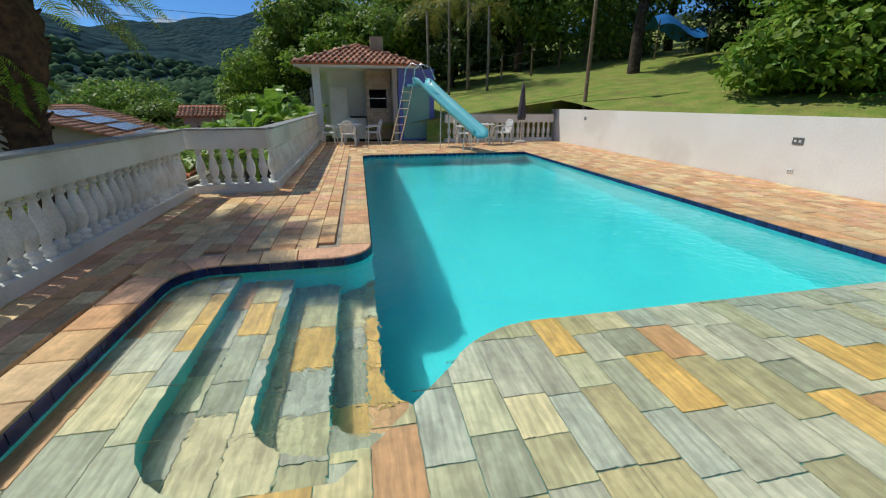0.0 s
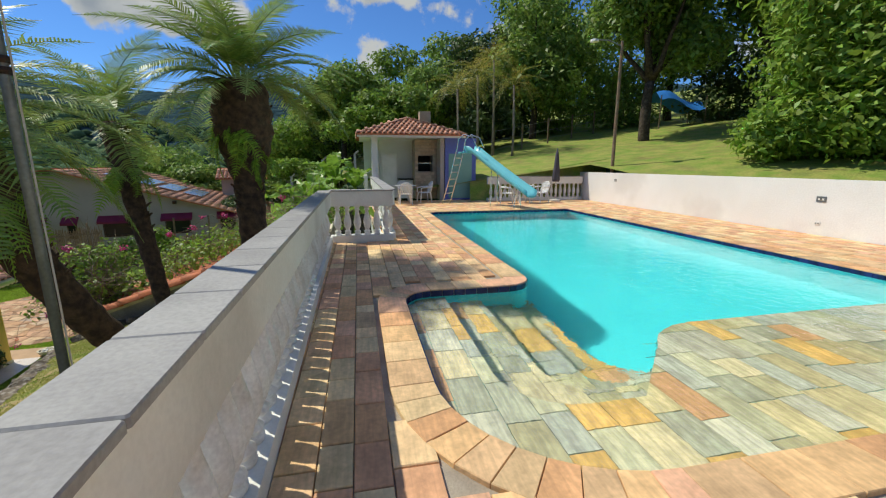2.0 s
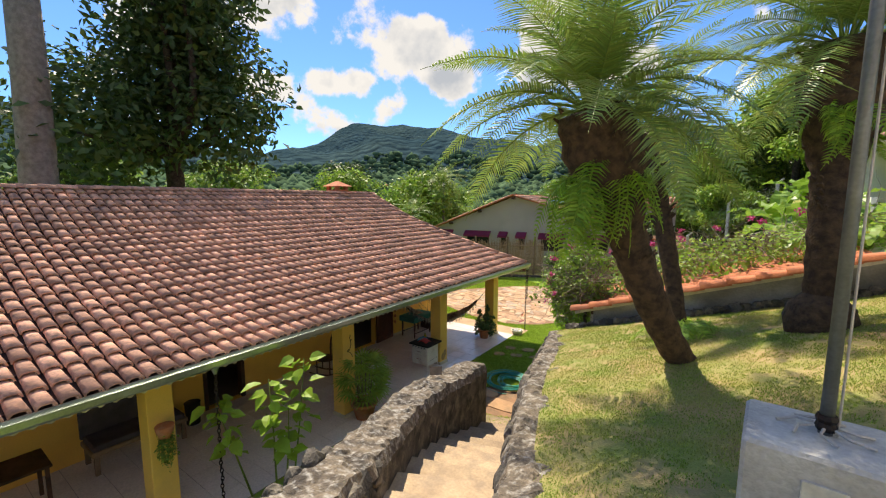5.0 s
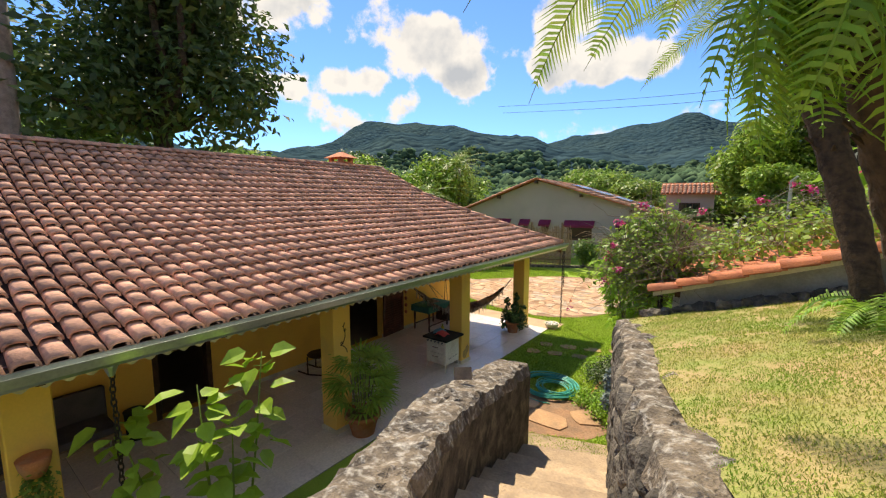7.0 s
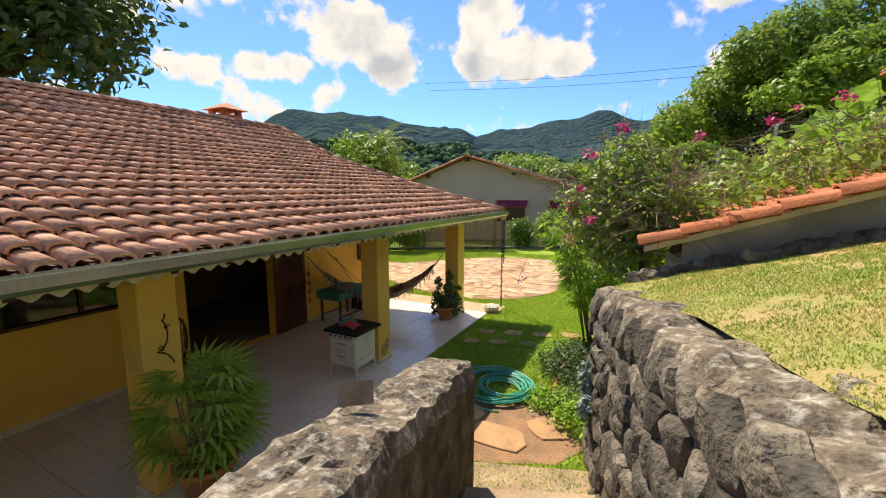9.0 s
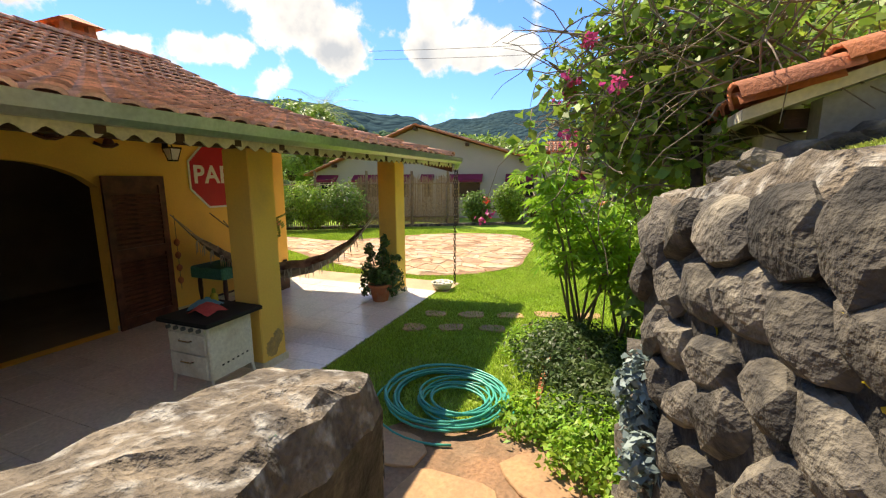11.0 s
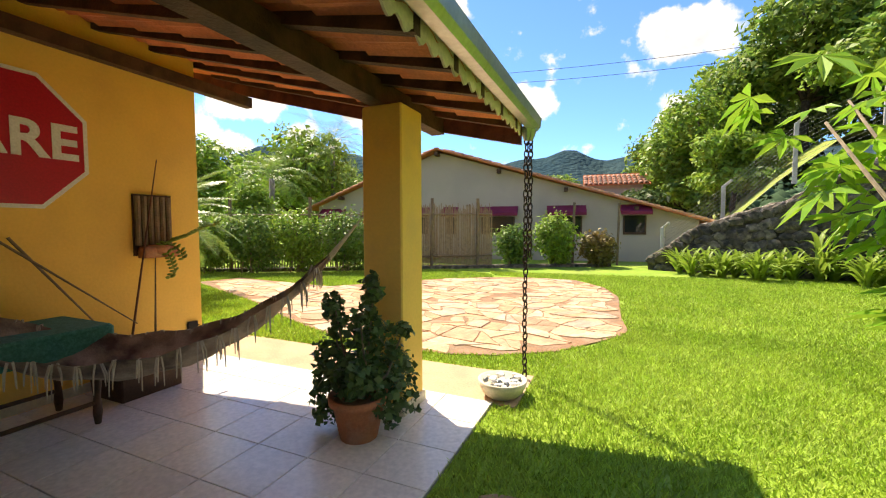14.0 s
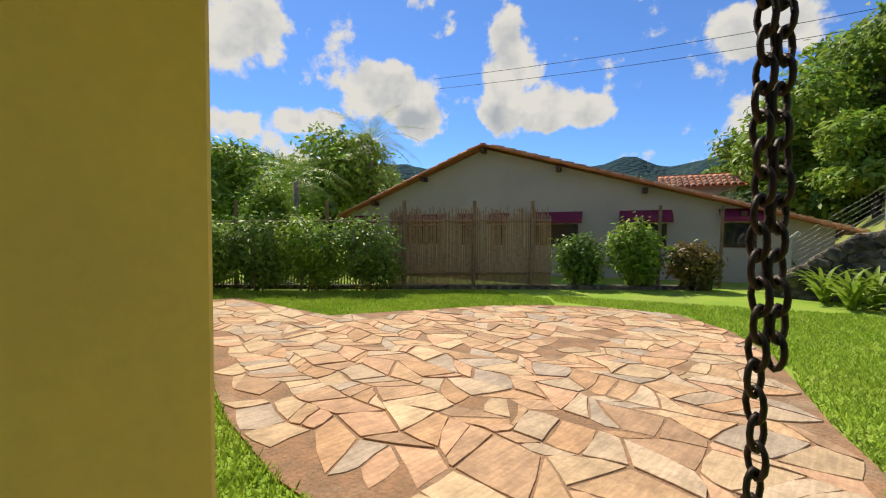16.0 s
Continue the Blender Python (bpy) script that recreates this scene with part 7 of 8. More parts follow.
roof_slope(sh2, [(-2.0, -1.9, 4.2), (2.0, -1.9, 4.2), (2.0, 0.1, 5.1), (-2.0, 0.1, 5.1)], M_roof, 0.3, 0.45, "roof_tile", 40, 0.13)
roof_slope(sh2, [(2.0, 1.9, 4.2), (-2.0, 1.9, 4.2), (-2.0, 0.0, 5.1), (2.0, 0.0, 5.1)], M_roof, 0.3, 0.45, "roof_tile", 40, 0.13)
w = part("window", Build().box(-0.7, -1.54, 2.6, 0.7, -1.502, 3.5), M_wood, sh2)
for i in range(3):
    part("pane", Build().box(-0.62 + i * 0.43, -1.56, 2.7, -0.26 + i * 0.43, -1.541, 3.4), M_glass, w)
# far village houses on the valley side
for i, (x, y, z, a) in enumerate(((-120, 75, 1.5, 10), (-128, 70, 3, 30), (-112, 66, 0.5, -20), (-135, 80, 4, 50), (-118, 60, 1, 15), (-140, 70, 6, 0))):
    hs = thing("village_house", pose(x, y, z, 0, 0, a), "small far house with a clay roof in the valley", "house", "houses of the far village")
    part("wall", Build().box(-4, -3, -6, 4, 3, 3), M_nbwall, hs)
    part("roof", Build().add([(-4.6, -3.6, 3), (4.6, -3.6, 3), (4.6, 3.6, 3), (-4.6, 3.6, 3), (-4.6, 0, 5), (4.6, 0, 5)], [(0, 1, 5, 4), (2, 3, 4, 5), (0, 4, 3), (1, 2, 5)]), M_clay, hs)

FE = pose(-19.3, 19.3, -3.78, 0, 0, 45)
fence = thing("reed_fence", FE, "weathered brown reed screen fence on rough posts", "fence")
for i in range(150):
    x = -4.6 + i * 0.031
    part("reed", Build().tube([(x, rng.uniform(-0.012, 0.012), 0.05), (x + rng.uniform(-0.02, 0.02), rng.uniform(-0.015, 0.015), rng.uniform(2.05, 2.35))], 0.016, 4), M_reed, fence)
for x in (-9.0, -6.4, -4.2, -2.2, -0.55):
    part("post", Build().tube([(x, -0.08, -0.2), (x + 0.03, -0.08, 2.5)], 0.055, 7), M_rawwood, fence)
for z in (0.4, 1.9):
    part("rail", Build().tube([(-9.5, -0.05, z), (0, -0.05, z + 0.05)], 0.03, 6), M_rawwood, fence)
for i in range(70):
    x = -10.5 + i * 0.085
    part("picket", Build().tube([(x, 0, 0.05), (x + 0.02, 0.01, 0.9)], 0.02, 4), M_reed, fence)
part("kerb", Build().box(-14, -0.25, -0.05, 4.5, 0.15, 0.1), M_stone, fence, "low dark stone kerb")


def bush(name, m, blobs, n, size, material, label, category="bush", seed=1, stems=6, group="", narrow=0.45):
    t = thing(name, m, label, category, group)
    rg = random.Random(seed)
    b = Build()
    for i in range(stems):
        c = blobs[i % len(blobs)][0]
        limb(b, (c[0] * 0.5 + rg.uniform(-0.2, 0.2), c[1] * 0.5 + rg.uniform(-0.2, 0.2), -0.1), (c[0] + rg.uniform(-0.2, 0.2), c[1] + rg.uniform(-0.2, 0.2), c[2] + blobs[i % len(blobs)][1][2] * 0.5), 0.03, 0.01, 0.1, rg)
    part("branchwork", b, M_twig, t, "", True)
    part("foliage", leaf_mesh("foliage", leaf_cloud(blobs, n, size, seed, narrow=narrow, hollow=0.4), material), material, t)
    return t


for i in range(6):
    bush("hedge_bush", FE @ pose(-5.2 - i * 1.5, -0.75, 0), [((0, 0, 1.25), (0.95, 0.6, 0.8)), ((0.3, 0.1, 0.6), (0.8, 0.5, 0.5))], 3600, 0.13, M_leaf_light if i % 2 else M_leaf_hedge, "clipped flowering hedge bush before the reed fence", "bush", 400 + i, 6, "hedge by the reed fence")
for i, (x, y, h, m_) in enumerate(((0.9, 0.2, 1.5, M_leaf_hedge), (2.4, 0.0, 1.9, M_leaf_light), (3.9, -0.3, 1.3, M_leaf_dry), (-11.8, 1.5, 3.0, M_leaf_mid), (-9.0, 2.2, 3.2, M_leaf_light), (-13.5, 0.5, 2.6, M_leaf_mid))):
    bush("garden_shrub", FE @ pose(x, y, 0), [((0, 0, h * 0.6), (0.55 + h * 0.12, 0.55, h * 0.42)), ((0.2, 0.1, h * 0.3), (0.5, 0.5, h * 0.3))], 1600 + int(h * 900), 0.12 + 0.02 * h, m_, "loose garden shrub by the boundary", "shrub", 420 + i, 6, "shrubs along the boundary")
for x in (3.2, 5.0):
    t = thing("stake", FE @ pose(x, 0.2, 0), "rough wooden stake by the boundary", "stake", "stakes of the boundary")
    part("pole", Build().tube([(0, 0, -0.1), (0.05, 0, 2.4)], 0.05, 6), M_rawwood, t)


def strap_clump(name, m, n, length, width, material, label, category, seed, group="", rise=1.0):
    """A clump of arching strap leaves."""
    rg = random.Random(seed)
    t = thing(name, m, label, category, group)
    data = []
    for s in range(3):
        b = Build()
        for k in range(8):
            q = k / 7
            w = width * math.sin(math.pi * min(1, 0.2 + q * 0.8)) ** 0.7 * (1 if k < 7 else 0.05)
            px, pz = length * q * (0.55 + 0.1 * s), length * rise * (0.95 * q - (0.55 + 0.12 * s) * q * q)
            b.v += [(px, -w, pz), (px, 0, pz - w * 0.4), (px, w, pz)]
        b.f = [f for k in range(7) for f in ((3 * k, 3 * k + 3, 3 * k + 4, 3 * k + 1), (3 * k + 1, 3 * k + 4, 3 * k + 5, 3 * k + 2))]
        data.append(b.mesh("blade", material, True))
    for i in range(n):
        part("blade", data[i % 3], material, t, m=pose(rg.uniform(-0.05, 0.05), rg.uniform(-0.05, 0.05), 0, 0, 0, 137.5 * i) @ pose(0, 0, 0, rg.uniform(-10, 10), rg.uniform(-40, 5), 0) @ Matrix.Scale(rg.uniform(0.7, 1.15), 4))
    return t


cl = strap_clump("strap_leaf_plant", pose(-13.6, 21.5, LOW), 34, 1.25, 0.045, M_leaf_light, "clump of arching strap-leaved lilies below the stone wall", "lily plant", 5, "lilies below the wall")
for i in range(15):
    copy_thing(cl, pose(-13.2 + i * 0.36 + rng.uniform(-0.15, 0.15), 21.0 + rng.uniform(-0.7, 0.6), LOW, 0, 0, i * 70))
for i in range(4):
    bush("garden_shrub", pose(-8.6 + i * 1.3, 21.4 + 0.2 * i, LOW), [((0, 0, 0.8), (0.9, 0.7, 0.8))], 3200, 0.16, M_leaf_dark, "dark leafy shrub at the foot of the stone wall", "shrub", 450 + i, 5, "shrubs along the boundary")
strap_clump("corn_plant", pose(-10.3, 21.2, LOW), 16, 1.7, 0.06, M_leaf_light, "tall broad-leaved stalk by the wall", "plant", 8, "", 1.5)
bush("large_shrub", pose(11.4, 12.6, hill_z(11.4, 12.6)), [((0, 0, 1.1), (2.6, 2.4, 1.3)), ((0.6, 0.6, 3.2), (3.0, 2.8, 1.8)), ((0.0, 0.2, 5.2), (2.6, 2.6, 1.6)), ((2.6, -2.6, 2.2), (2.4, 2.4, 2.2)), ((-1.9, 0.4, 0.7), (1.4, 1.2, 0.9))], 17000, 0.3, M_leaf_light, "huge leafy shrub spreading over the wall's far side", "shrub", 470, 9)
for i, (x, y) in enumerate(((-2, 36), (3, 37), (8, 37), (13, 33), (18, 29), (22, 24), (-7, 35), (24, 18), (5, 45), (14, 42), (-12, 38), (27, 33))):
    bush("hill_thicket", pose(x, y, hill_z(x, y)), [((0, 0, 1.4), (3.0, 2.4, 1.7)), ((1.2, 0.5, 3.6), (2.4, 2.2, 1.8)), ((-1.4, 0.3, 4.6), (2.2, 2.2, 2.0))], 5200, 0.36, (M_leaf_mid, M_leaf_dark, M_leaf_light)[i % 3], "dense thicket of shrubs at the top of the hillside", "thicket", 480 + i, 6, "thickets of the hillside")
# power lines
pl = thing("power_line", Matrix(), "two thin black power lines crossing the sky", "cable")
for k, (dz, dy) in enumerate(((0.0, 0.0), (-0.5, 0.6))):
    part("wire", Build().tube([(-34 + 44 * i / 16, 28.5 + dy + 12.0 * i / 16, 8.6 + dz - 1.2 * math.sin(math.pi * i / 16)) for i in range(17)], 0.015, 4), M_black, pl)

# ---- porch things (house frame) ----
def at(x, y, z=0.02, a=0.0):
    return HOUSE @ pose(x, y, z, 0, 0, a)


st = thing("gas_stove", at(-0.24, -3.9) @ Matrix.Diagonal((1.05, 1.05, 1.1, 1)), "old cream enamel gas stove with a dark lid on thin legs", "stove")
part("body", Build().box(-0.26, -0.24, 0.17, 0.26, 0.24, 0.66, None, 0.012), M_enamel, st)
part("lid", Build().box(-0.32, -0.30, 0.665, 0.32, 0.34, 0.70, None, 0.01), M_black, st, "dark worn board over the burners")
part("control_panel", Build().box(-0.24, -0.262, 0.60, 0.24, -0.242, 0.655), M_enamel, st)
for i in range(5):
    part("knob", Build().tube([(-0.19 + i * 0.095, -0.263, 0.627), (-0.19 + i * 0.095, -0.29, 0.627)], 0.018, 9), M_steel, st)
for z0, z1 in ((0.41, 0.58), (0.19, 0.39)):
    d = part("oven_door", Build().box(-0.23, -0.262, z0, 0.23, -0.243, z1, None, 0.01), M_enamel, st)
    part("handle", Build().tube([(-0.08, -0.265, z1 - 0.06), (-0.06, -0.285, z1 - 0.065), (0.06, -0.285, z1 - 0.065), (0.08, -0.265, z1 - 0.06)], 0.008, 6), M_chrome, d)
for i in range(6):
    part("vent_hole", Build().box(0.2605, -0.13 + i * 0.055, 0.27 + i * 0.004, 0.262, -0.108 + i * 0.055, 0.285 + i * 0.004), M_black, st)
for sx in (-1, 1):
    for sy in (-1, 1):
        part("leg", Build().tube([(sx * 0.24, sy * 0.22, 0.18), (sx * 0.26, sy * 0.24, 0)], [0.016, 0.012], 6), M_enamel, st)
M_pinkcloth = mat("coral_cloth", (0.60, 0.10, 0.09), (0.50, 0.07, 0.07), 6, 0.9, 0.3)
M_bluecloth = mat("blue_cloth", (0.12, 0.30, 0.42), (0.1, 0.24, 0.36), 6, 0.9, 0.3)
for k, (x, y, mt, lb) in enumerate(((0.0, -0.02, M_pinkcloth, "crumpled coral red cloth on the stove"), (-0.15, 0.08, M_bluecloth, "crumpled blue cloth on the stove"))):
    b = Build()
    for j in range(9):
        for i in range(9):
            p = ((i - 4) * 0.035, (j - 4) * 0.03)
            b.v.append((p[0], p[1], 0.005 + max(0, 0.11 - (p[0] ** 2 + p[1] ** 2) * 4) * (0.55 + 0.6 * abs(noise.noise((i * 0.9 + k * 5, j * 0.9, 2))))))
    b.f = [(j * 9 + i, j * 9 + i + 1, j * 9 + i + 10, j * 9 + i + 9) for j in range(8) for i in range(8)]
    tagged(part("cloth", b, mt, None, lb, True, at(-0.24 + x, -3.9 + y, 0.792, 30 * k)), "", "cloth")
bt = thing("bottle", at(-0.38, -3.72, 0.792), "small yellow-green squeeze bottle on the stove", "bottle")
part("body", Build().lathe([(0.035, 0), (0.04, 0.02), (0.04, 0.1), (0.02, 0.13)], 10), M_yellowleaf, bt, "", True)
part("cap", Build().lathe([(0.018, 0.13), (0.018, 0.165), (0.008, 0.18)], 8), M_leaf_light, bt)

# hammock from the corner column to the wall
A_, B_ = Vector((-0.34, -0.335, 1.55)), Vector((-2.74, -2.43, 1.58))
hm = thing("hammock", HOUSE, "striped brown and cream cotton hammock with a knotted fringe", "hammock")
b = Build()
N = 26
for i in range(N + 1):
    k = 0.08 + 0.84 * i / N
    c = A_.lerp(B_, k) - Vector((0, 0, 1.1 * (1 - abs(2 * k - 1) ** 2.1)))
    d = (B_ - A_).to_2d().normalized()
    s = Vector((d.y, -d.x, 0))
    open_ = 0.07 + 0.30 * max(0.0, math.sin(math.pi * i / N)) ** 0.8
    for j in range(7):
        q = (j - 3) / 3
        b.v.append(c + s * open_ * q + Vector((0, 0, 0.16 * q * q * (0.3 + math.sin(math.pi * i / N)) + 0.012 * math.sin(i * 1.7 + j))))
b.f = [(i * 7 + j, i * 7 + j + 1, (i + 1) * 7 + j + 1, (i + 1) * 7 + j) for i in range(N) for j in range(6)]
part("cloth", b, M_rope, hm, "striped woven cloth", True)
for end, k0, s0 in ((A_, 0.16, 0), (B_, 0.84, N)):
    for j in range(7):
        part("cord", Build().tube([end, b.v[s0 * 7 + j]], 0.006, 4), M_fringe, hm)
for side in (0, 6):
    for i in range(1, N):
        p = Vector(b.v[i * 7 + side])
        fr = Build()
        for q in range(4):
            o = Vector((random.uniform(-0.02, 0.02), random.uniform(-0.02, 0.02), 0))
            fr.tube([p + o, p + o * 2 - Vector((0, 0, 0.07)), p + o * 2.2 - Vector((0, 0, random.uniform(0.1, 0.22)))], [0.007, 0.006, 0.003], 4)
        part("tassel", fr, M_fringe, hm)

# the red road sign
sg = thing("road_sign", HOUSE @ pose(V, -1.48, 2.17), "red octagonal road sign with a white border and white letters", "road sign")
octo = lambda r: [(r * math.cos(math.pi / 8 + i * math.pi / 4), r * math.sin(math.pi / 8 + i * math.pi / 4)) for i in range(8)]
TURN_ = Matrix(((0, 0, 1, 0), (1, 0, 0, 0), (0, 1, 0, 0), (0, 0, 0, 1)))
part("border", Build().prism(octo(0.585), 0.004, 0.014), M_signwhite, sg, m=TURN_)
part("field", Build().prism(octo(0.55), 0.014, 0.018), M_red, sg, m=TURN_)
fc = bpy.data.curves.new("letters", "FONT")
fc.body, fc.size, fc.align_x, fc.align_y, fc.extrude, fc.space_character, fc.offset = "PARE", 0.40, "CENTER", "CENTER", 0.002, 1.05, 0.010
tmp = new("letters", fc)
letters = bpy.data.meshes.new_from_object(tmp)
bpy.data.objects.remove(tmp)
letters.materials.clear()
letters.materials.append(M_signwhite)
part("lettering", letters, M_signwhite, sg, "white capital letters PARE", m=TURN_ @ Matrix.Translation((0, 0, 0.0205)))


def lantern(y, h):
    t = thing("wall_lantern", HOUSE @ pose(V, y, h), "black iron wall lantern with glass panes", "wall lamp")
    part("bracket", Build().box(0.001, -0.04, 0.0, 0.02, 0.04, 0.16).tube([(0.02, 0, 0.12), (0.12, 0, 0.14), (0.16, 0, 0.08)], 0.01, 6), M_iron, t)
    part("cage", Build().prism([(0.06, -0.09), (0.24, -0.09), (0.24, 0.09), (0.06, 0.09)], 0.05, 0.075), M_iron, t)
    part("cage_foot", Build().prism([(0.10, -0.05), (0.20, -0.05), (0.20, 0.05), (0.10, 0.05)], -0.13, -0.11), M_iron, t)
    for sx, sy in ((-1, -1), (1, -1), (1, 1), (-1, 1)):
        part("bar", Build().tube([(0.15 + sx * 0.085, sy * 0.085, 0.055), (0.15 + sx * 0.045, sy * 0.045, -0.115)], 0.006, 4), M_iron, t)
    part("glass", Build().add([(0.15 + sx * 0.08, sy * 0.08, 0.05) for sx, sy in ((-1, -1), (1, -1), (1, 1), (-1, 1))] + [(0.15 + sx * 0.042, sy * 0.042, -0.11) for sx, sy in ((-1, -1), (1, -1), (1, 1), (-1, 1))], [(0, 1, 5, 4), (1, 2, 6, 5), (2, 3, 7, 6), (3, 0, 4, 7)]), M_signwhite, t, "frosted glass panes")


lantern(-2.35, 2.5)
for y, h in ((-3.15, 2.55), (-3.75, 2.6)):
    t = thing("wall_ornament", HOUSE @ pose(V, y, h), "small dark metal ornament above the door", "ornament")
    part("plate", Build().tube([(0.02, -0.14, 0.02), (0.04, -0.05, -0.02), (0.04, 0.05, -0.02), (0.02, 0.14, 0.02)], 0.022, 6).lathe([(0.07, 0.0), (0.05, 0.06), (0.02, 0.12)], 10, (0.08, 0, 0)), M_redwood, t, "", True)
M_damp = mat("damp_plaster", (0.58, 0.38, 0.13), (0.40, 0.27, 0.12), 14, 0.9, 0.4, 60, stain=(0.30, 0.22, 0.15), stain_scale=9, stain_amount=0.6)
rg = random.Random(44)
for k, (y, h, w, t_) in enumerate(((-3.36, 0.24, 0.11, 0.12), (-3.27, 0.33, 0.085, 0.10))):
    n_ = 30
    ring_ = [(0.002 + 0.0006 * k, y + w * math.cos(2 * math.pi * i / n_) * rg.uniform(0.75, 1.05), h + t_ * math.sin(2 * math.pi * i / n_) * rg.uniform(0.75, 1.05)) for i in range(n_)]
    part("damp_patch", Build().add(ring_, [tuple(range(n_))]), M_damp, house, "grey-brown damp patch where the paint has flaked")
hs_ = thing("hanging_ornament", HOUSE @ pose(V + 0.045, -2.36, 1.2), "string of red clay discs hanging on the yellow wall", "ornament")
part("cord", Build().tube([(0, 0, 0.36), (0, 0, -0.8)], 0.004, 5), M_twig, hs_)
for k in range(4):
    part("disc", Build().lathe([(0.012, -0.055), (0.04, -0.02), (0.042, 0.02), (0.012, 0.055)], 10, (0, 0, -0.06 - 0.2 * k)), M_clay, hs_, "", True)
# wall planter of bamboo with a trailing succulent
wp = thing("wall_planter", HOUSE @ pose(V, -0.42, 1.18), "bamboo wall planter with a trailing succulent", "wall planter")
for i in range(6):
    part("cane", Build().tube([(0.03, -0.15 + i * 0.058, 0.12), (0.03, -0.15 + i * 0.058, 0.60)], 0.027, 8), M_rawwood, wp)
part("frame", Build().box(0.002, -0.185, 0.02, 0.012, 0.185, 0.62), M_wood, wp)
part("trough", Build().lathe([(0.03, 0), (0.085, 0.04), (0.095, 0.12)], 12, (0.1, 0, 0)).box(0.03, -0.17, 0.0, 0.16, 0.17, 0.11, None, 0.02), M_pot, wp, "terracotta trough", True)
for k, path in enumerate(([(0.12, 0.05, 0.14), (0.2, 0.2, 0.2), (0.25, 0.38, 0.3), (0.25, 0.52, 0.33)], [(0.14, 0, 0.12), (0.2, 0.04, 0.0), (0.2, 0.08, -0.14), (0.22, 0.02, -0.2)], [(0.14, 0.1, 0.12), (0.2, 0.15, 0.05), (0.22, 0.16, -0.02)])):
    part("stem", Build().tube(path, 0.008, 5), M_leaf_mid, wp)
    pts_ = resample(path, 0.035)
    for i, p in enumerate(pts_):
        for sgn in (-1, 1):
            part("leaf", Build().lathe([(0.004, 0), (0.014, 0.02), (0.012, 0.04), (0.003, 0.055)], 6), M_leaf_mid, wp, m=Matrix.Translation(p) @ pose(0, 0, 0, sgn * 70 + (i * 37) % 40, (i * 53) % 60 - 30, 0))
for k, (y0, y1, h0, h1) in enumerate(((-0.85, -0.38, 0.25, 2.15), (-0.62, -0.42, 0.2, 1.35), (-1.75, -0.75, 1.55, 0.6), (-1.5, -0.95, 1.4, 0.5))):
    t = thing("fishing_rod", HOUSE, "thin bamboo rod leaning on the yellow wall", "rod", "rods leaning on the porch wall")
    part("cane", Build().tube([(V + 0.3 - 0.24 * (h0 > h1), y0, max(h0, 0.03)), (V + 0.04 + 0.24 * (h0 > h1), y1, h1)], [0.012, 0.005], 6), M_rawwood if k else M_redwood, t)
so = thing("wall_socket", HOUSE @ pose(V, -0.05, 0.40), "black wall socket with a hanging cord", "wall socket")
part("plate", Build().box(0.001, -0.06, -0.045, 0.03, 0.06, 0.045, None, 0.01), M_black, so)
part("cord", Build().tube([(0.02, 0.06, 0), (0.05, 0.14, -0.06), (0.04, 0.18, -0.14), (0.04, 0.02, -0.17)], 0.005, 5), M_black, so)
# table with a green cloth
tb = thing("side_table", at(-2.3, -1.75), "dark wooden table with turned legs and a green checked cloth", "table")
part("tabletop", Build().box(-0.32, -0.5, 0.70, 0.32, 0.5, 0.73, None, 0.01), M_wood, tb)
part("cloth", Build().box(-0.345, -0.53, 0.56, 0.345, 0.53, 0.738, None, 0.02), mat("green_check_cloth", (0.05, 0.20, 0.15), (0.08, 0.28, 0.22), 40, 0.9, 0.2, 80), tb, "green checked tablecloth")
for sx in (-1, 1):
    for sy in (-1, 1):
        part("leg", Build().lathe([(0.02, 0), (0.03, 0.08), (0.022, 0.2), (0.036, 0.35), (0.03, 0.56)], 9, (sx * 0.27, sy * 0.43, 0)), M_wood, tb, "", True)
    part("stretcher", Build().tube([(sx * 0.27, -0.43, 0.16), (sx * 0.27, 0.43, 0.16)], 0.016, 6), M_wood, tb)
bx = thing("crate", at(-2.45, -0.8), "dark crate on the porch floor by the wall", "crate")
part("box", Build().box(-0.22, -0.25, 0, 0.22, 0.25, 0.32, None, 0.01), M_wood, bx)
part("lid", Build().box(-0.23, -0.26, 0.321, 0.23, 0.26, 0.35, None, 0.01), M_redwood, bx)
# bench, bin, chair, far table on the near part of the porch
bn = thing("porch_bench", at(-2.35, -10.1), "long dark padded bench on a pale wooden frame", "bench")
part("seat_frame", Build().box(-0.3, -0.75, 0.36, 0.36, 0.75, 0.43, None, 0.01), M_rawwood, bn)
part("cushion", Build().box(-0.28, -0.72, 0.43, 0.32, 0.72, 0.52, None, 0.03), M_darkcloth, bn)
part("backrest", Build().box(-0.38, -0.74, 0.45, -0.28, 0.74, 0.95, None, 0.02), M_darkcloth, bn)
for sx in (-0.24, 0.3):
    for sy in (-0.68, 0.68):
        part("leg", Build().box(sx - 0.035, sy - 0.035, 0, sx + 0.035, sy + 0.035, 0.36), M_rawwood, bn)
tb2 = thing("porch_table", at(-1.9, -12.2), "dark narrow table with clutter on the porch", "table")
part("tabletop", Build().box(-0.35, -0.8, 0.72, 0.35, 0.8, 0.76, None, 0.01), M_wood, tb2)
for sx in (-0.3, 0.3):
    for sy in (-0.74, 0.74):
        part("leg", Build().box(sx - 0.025, sy - 0.025, 0, sx + 0.025, sy + 0.025, 0.72), M_wood, tb2)
bi = thing("waste_bin", at(-2.5, -9.05), "round black waste bin by the door", "bin")
part("drum", Build().lathe([(0.13, 0), (0.15, 0.45), (0.16, 0.46), (0.14, 0.47)], 16), M_black, bi, "", True)
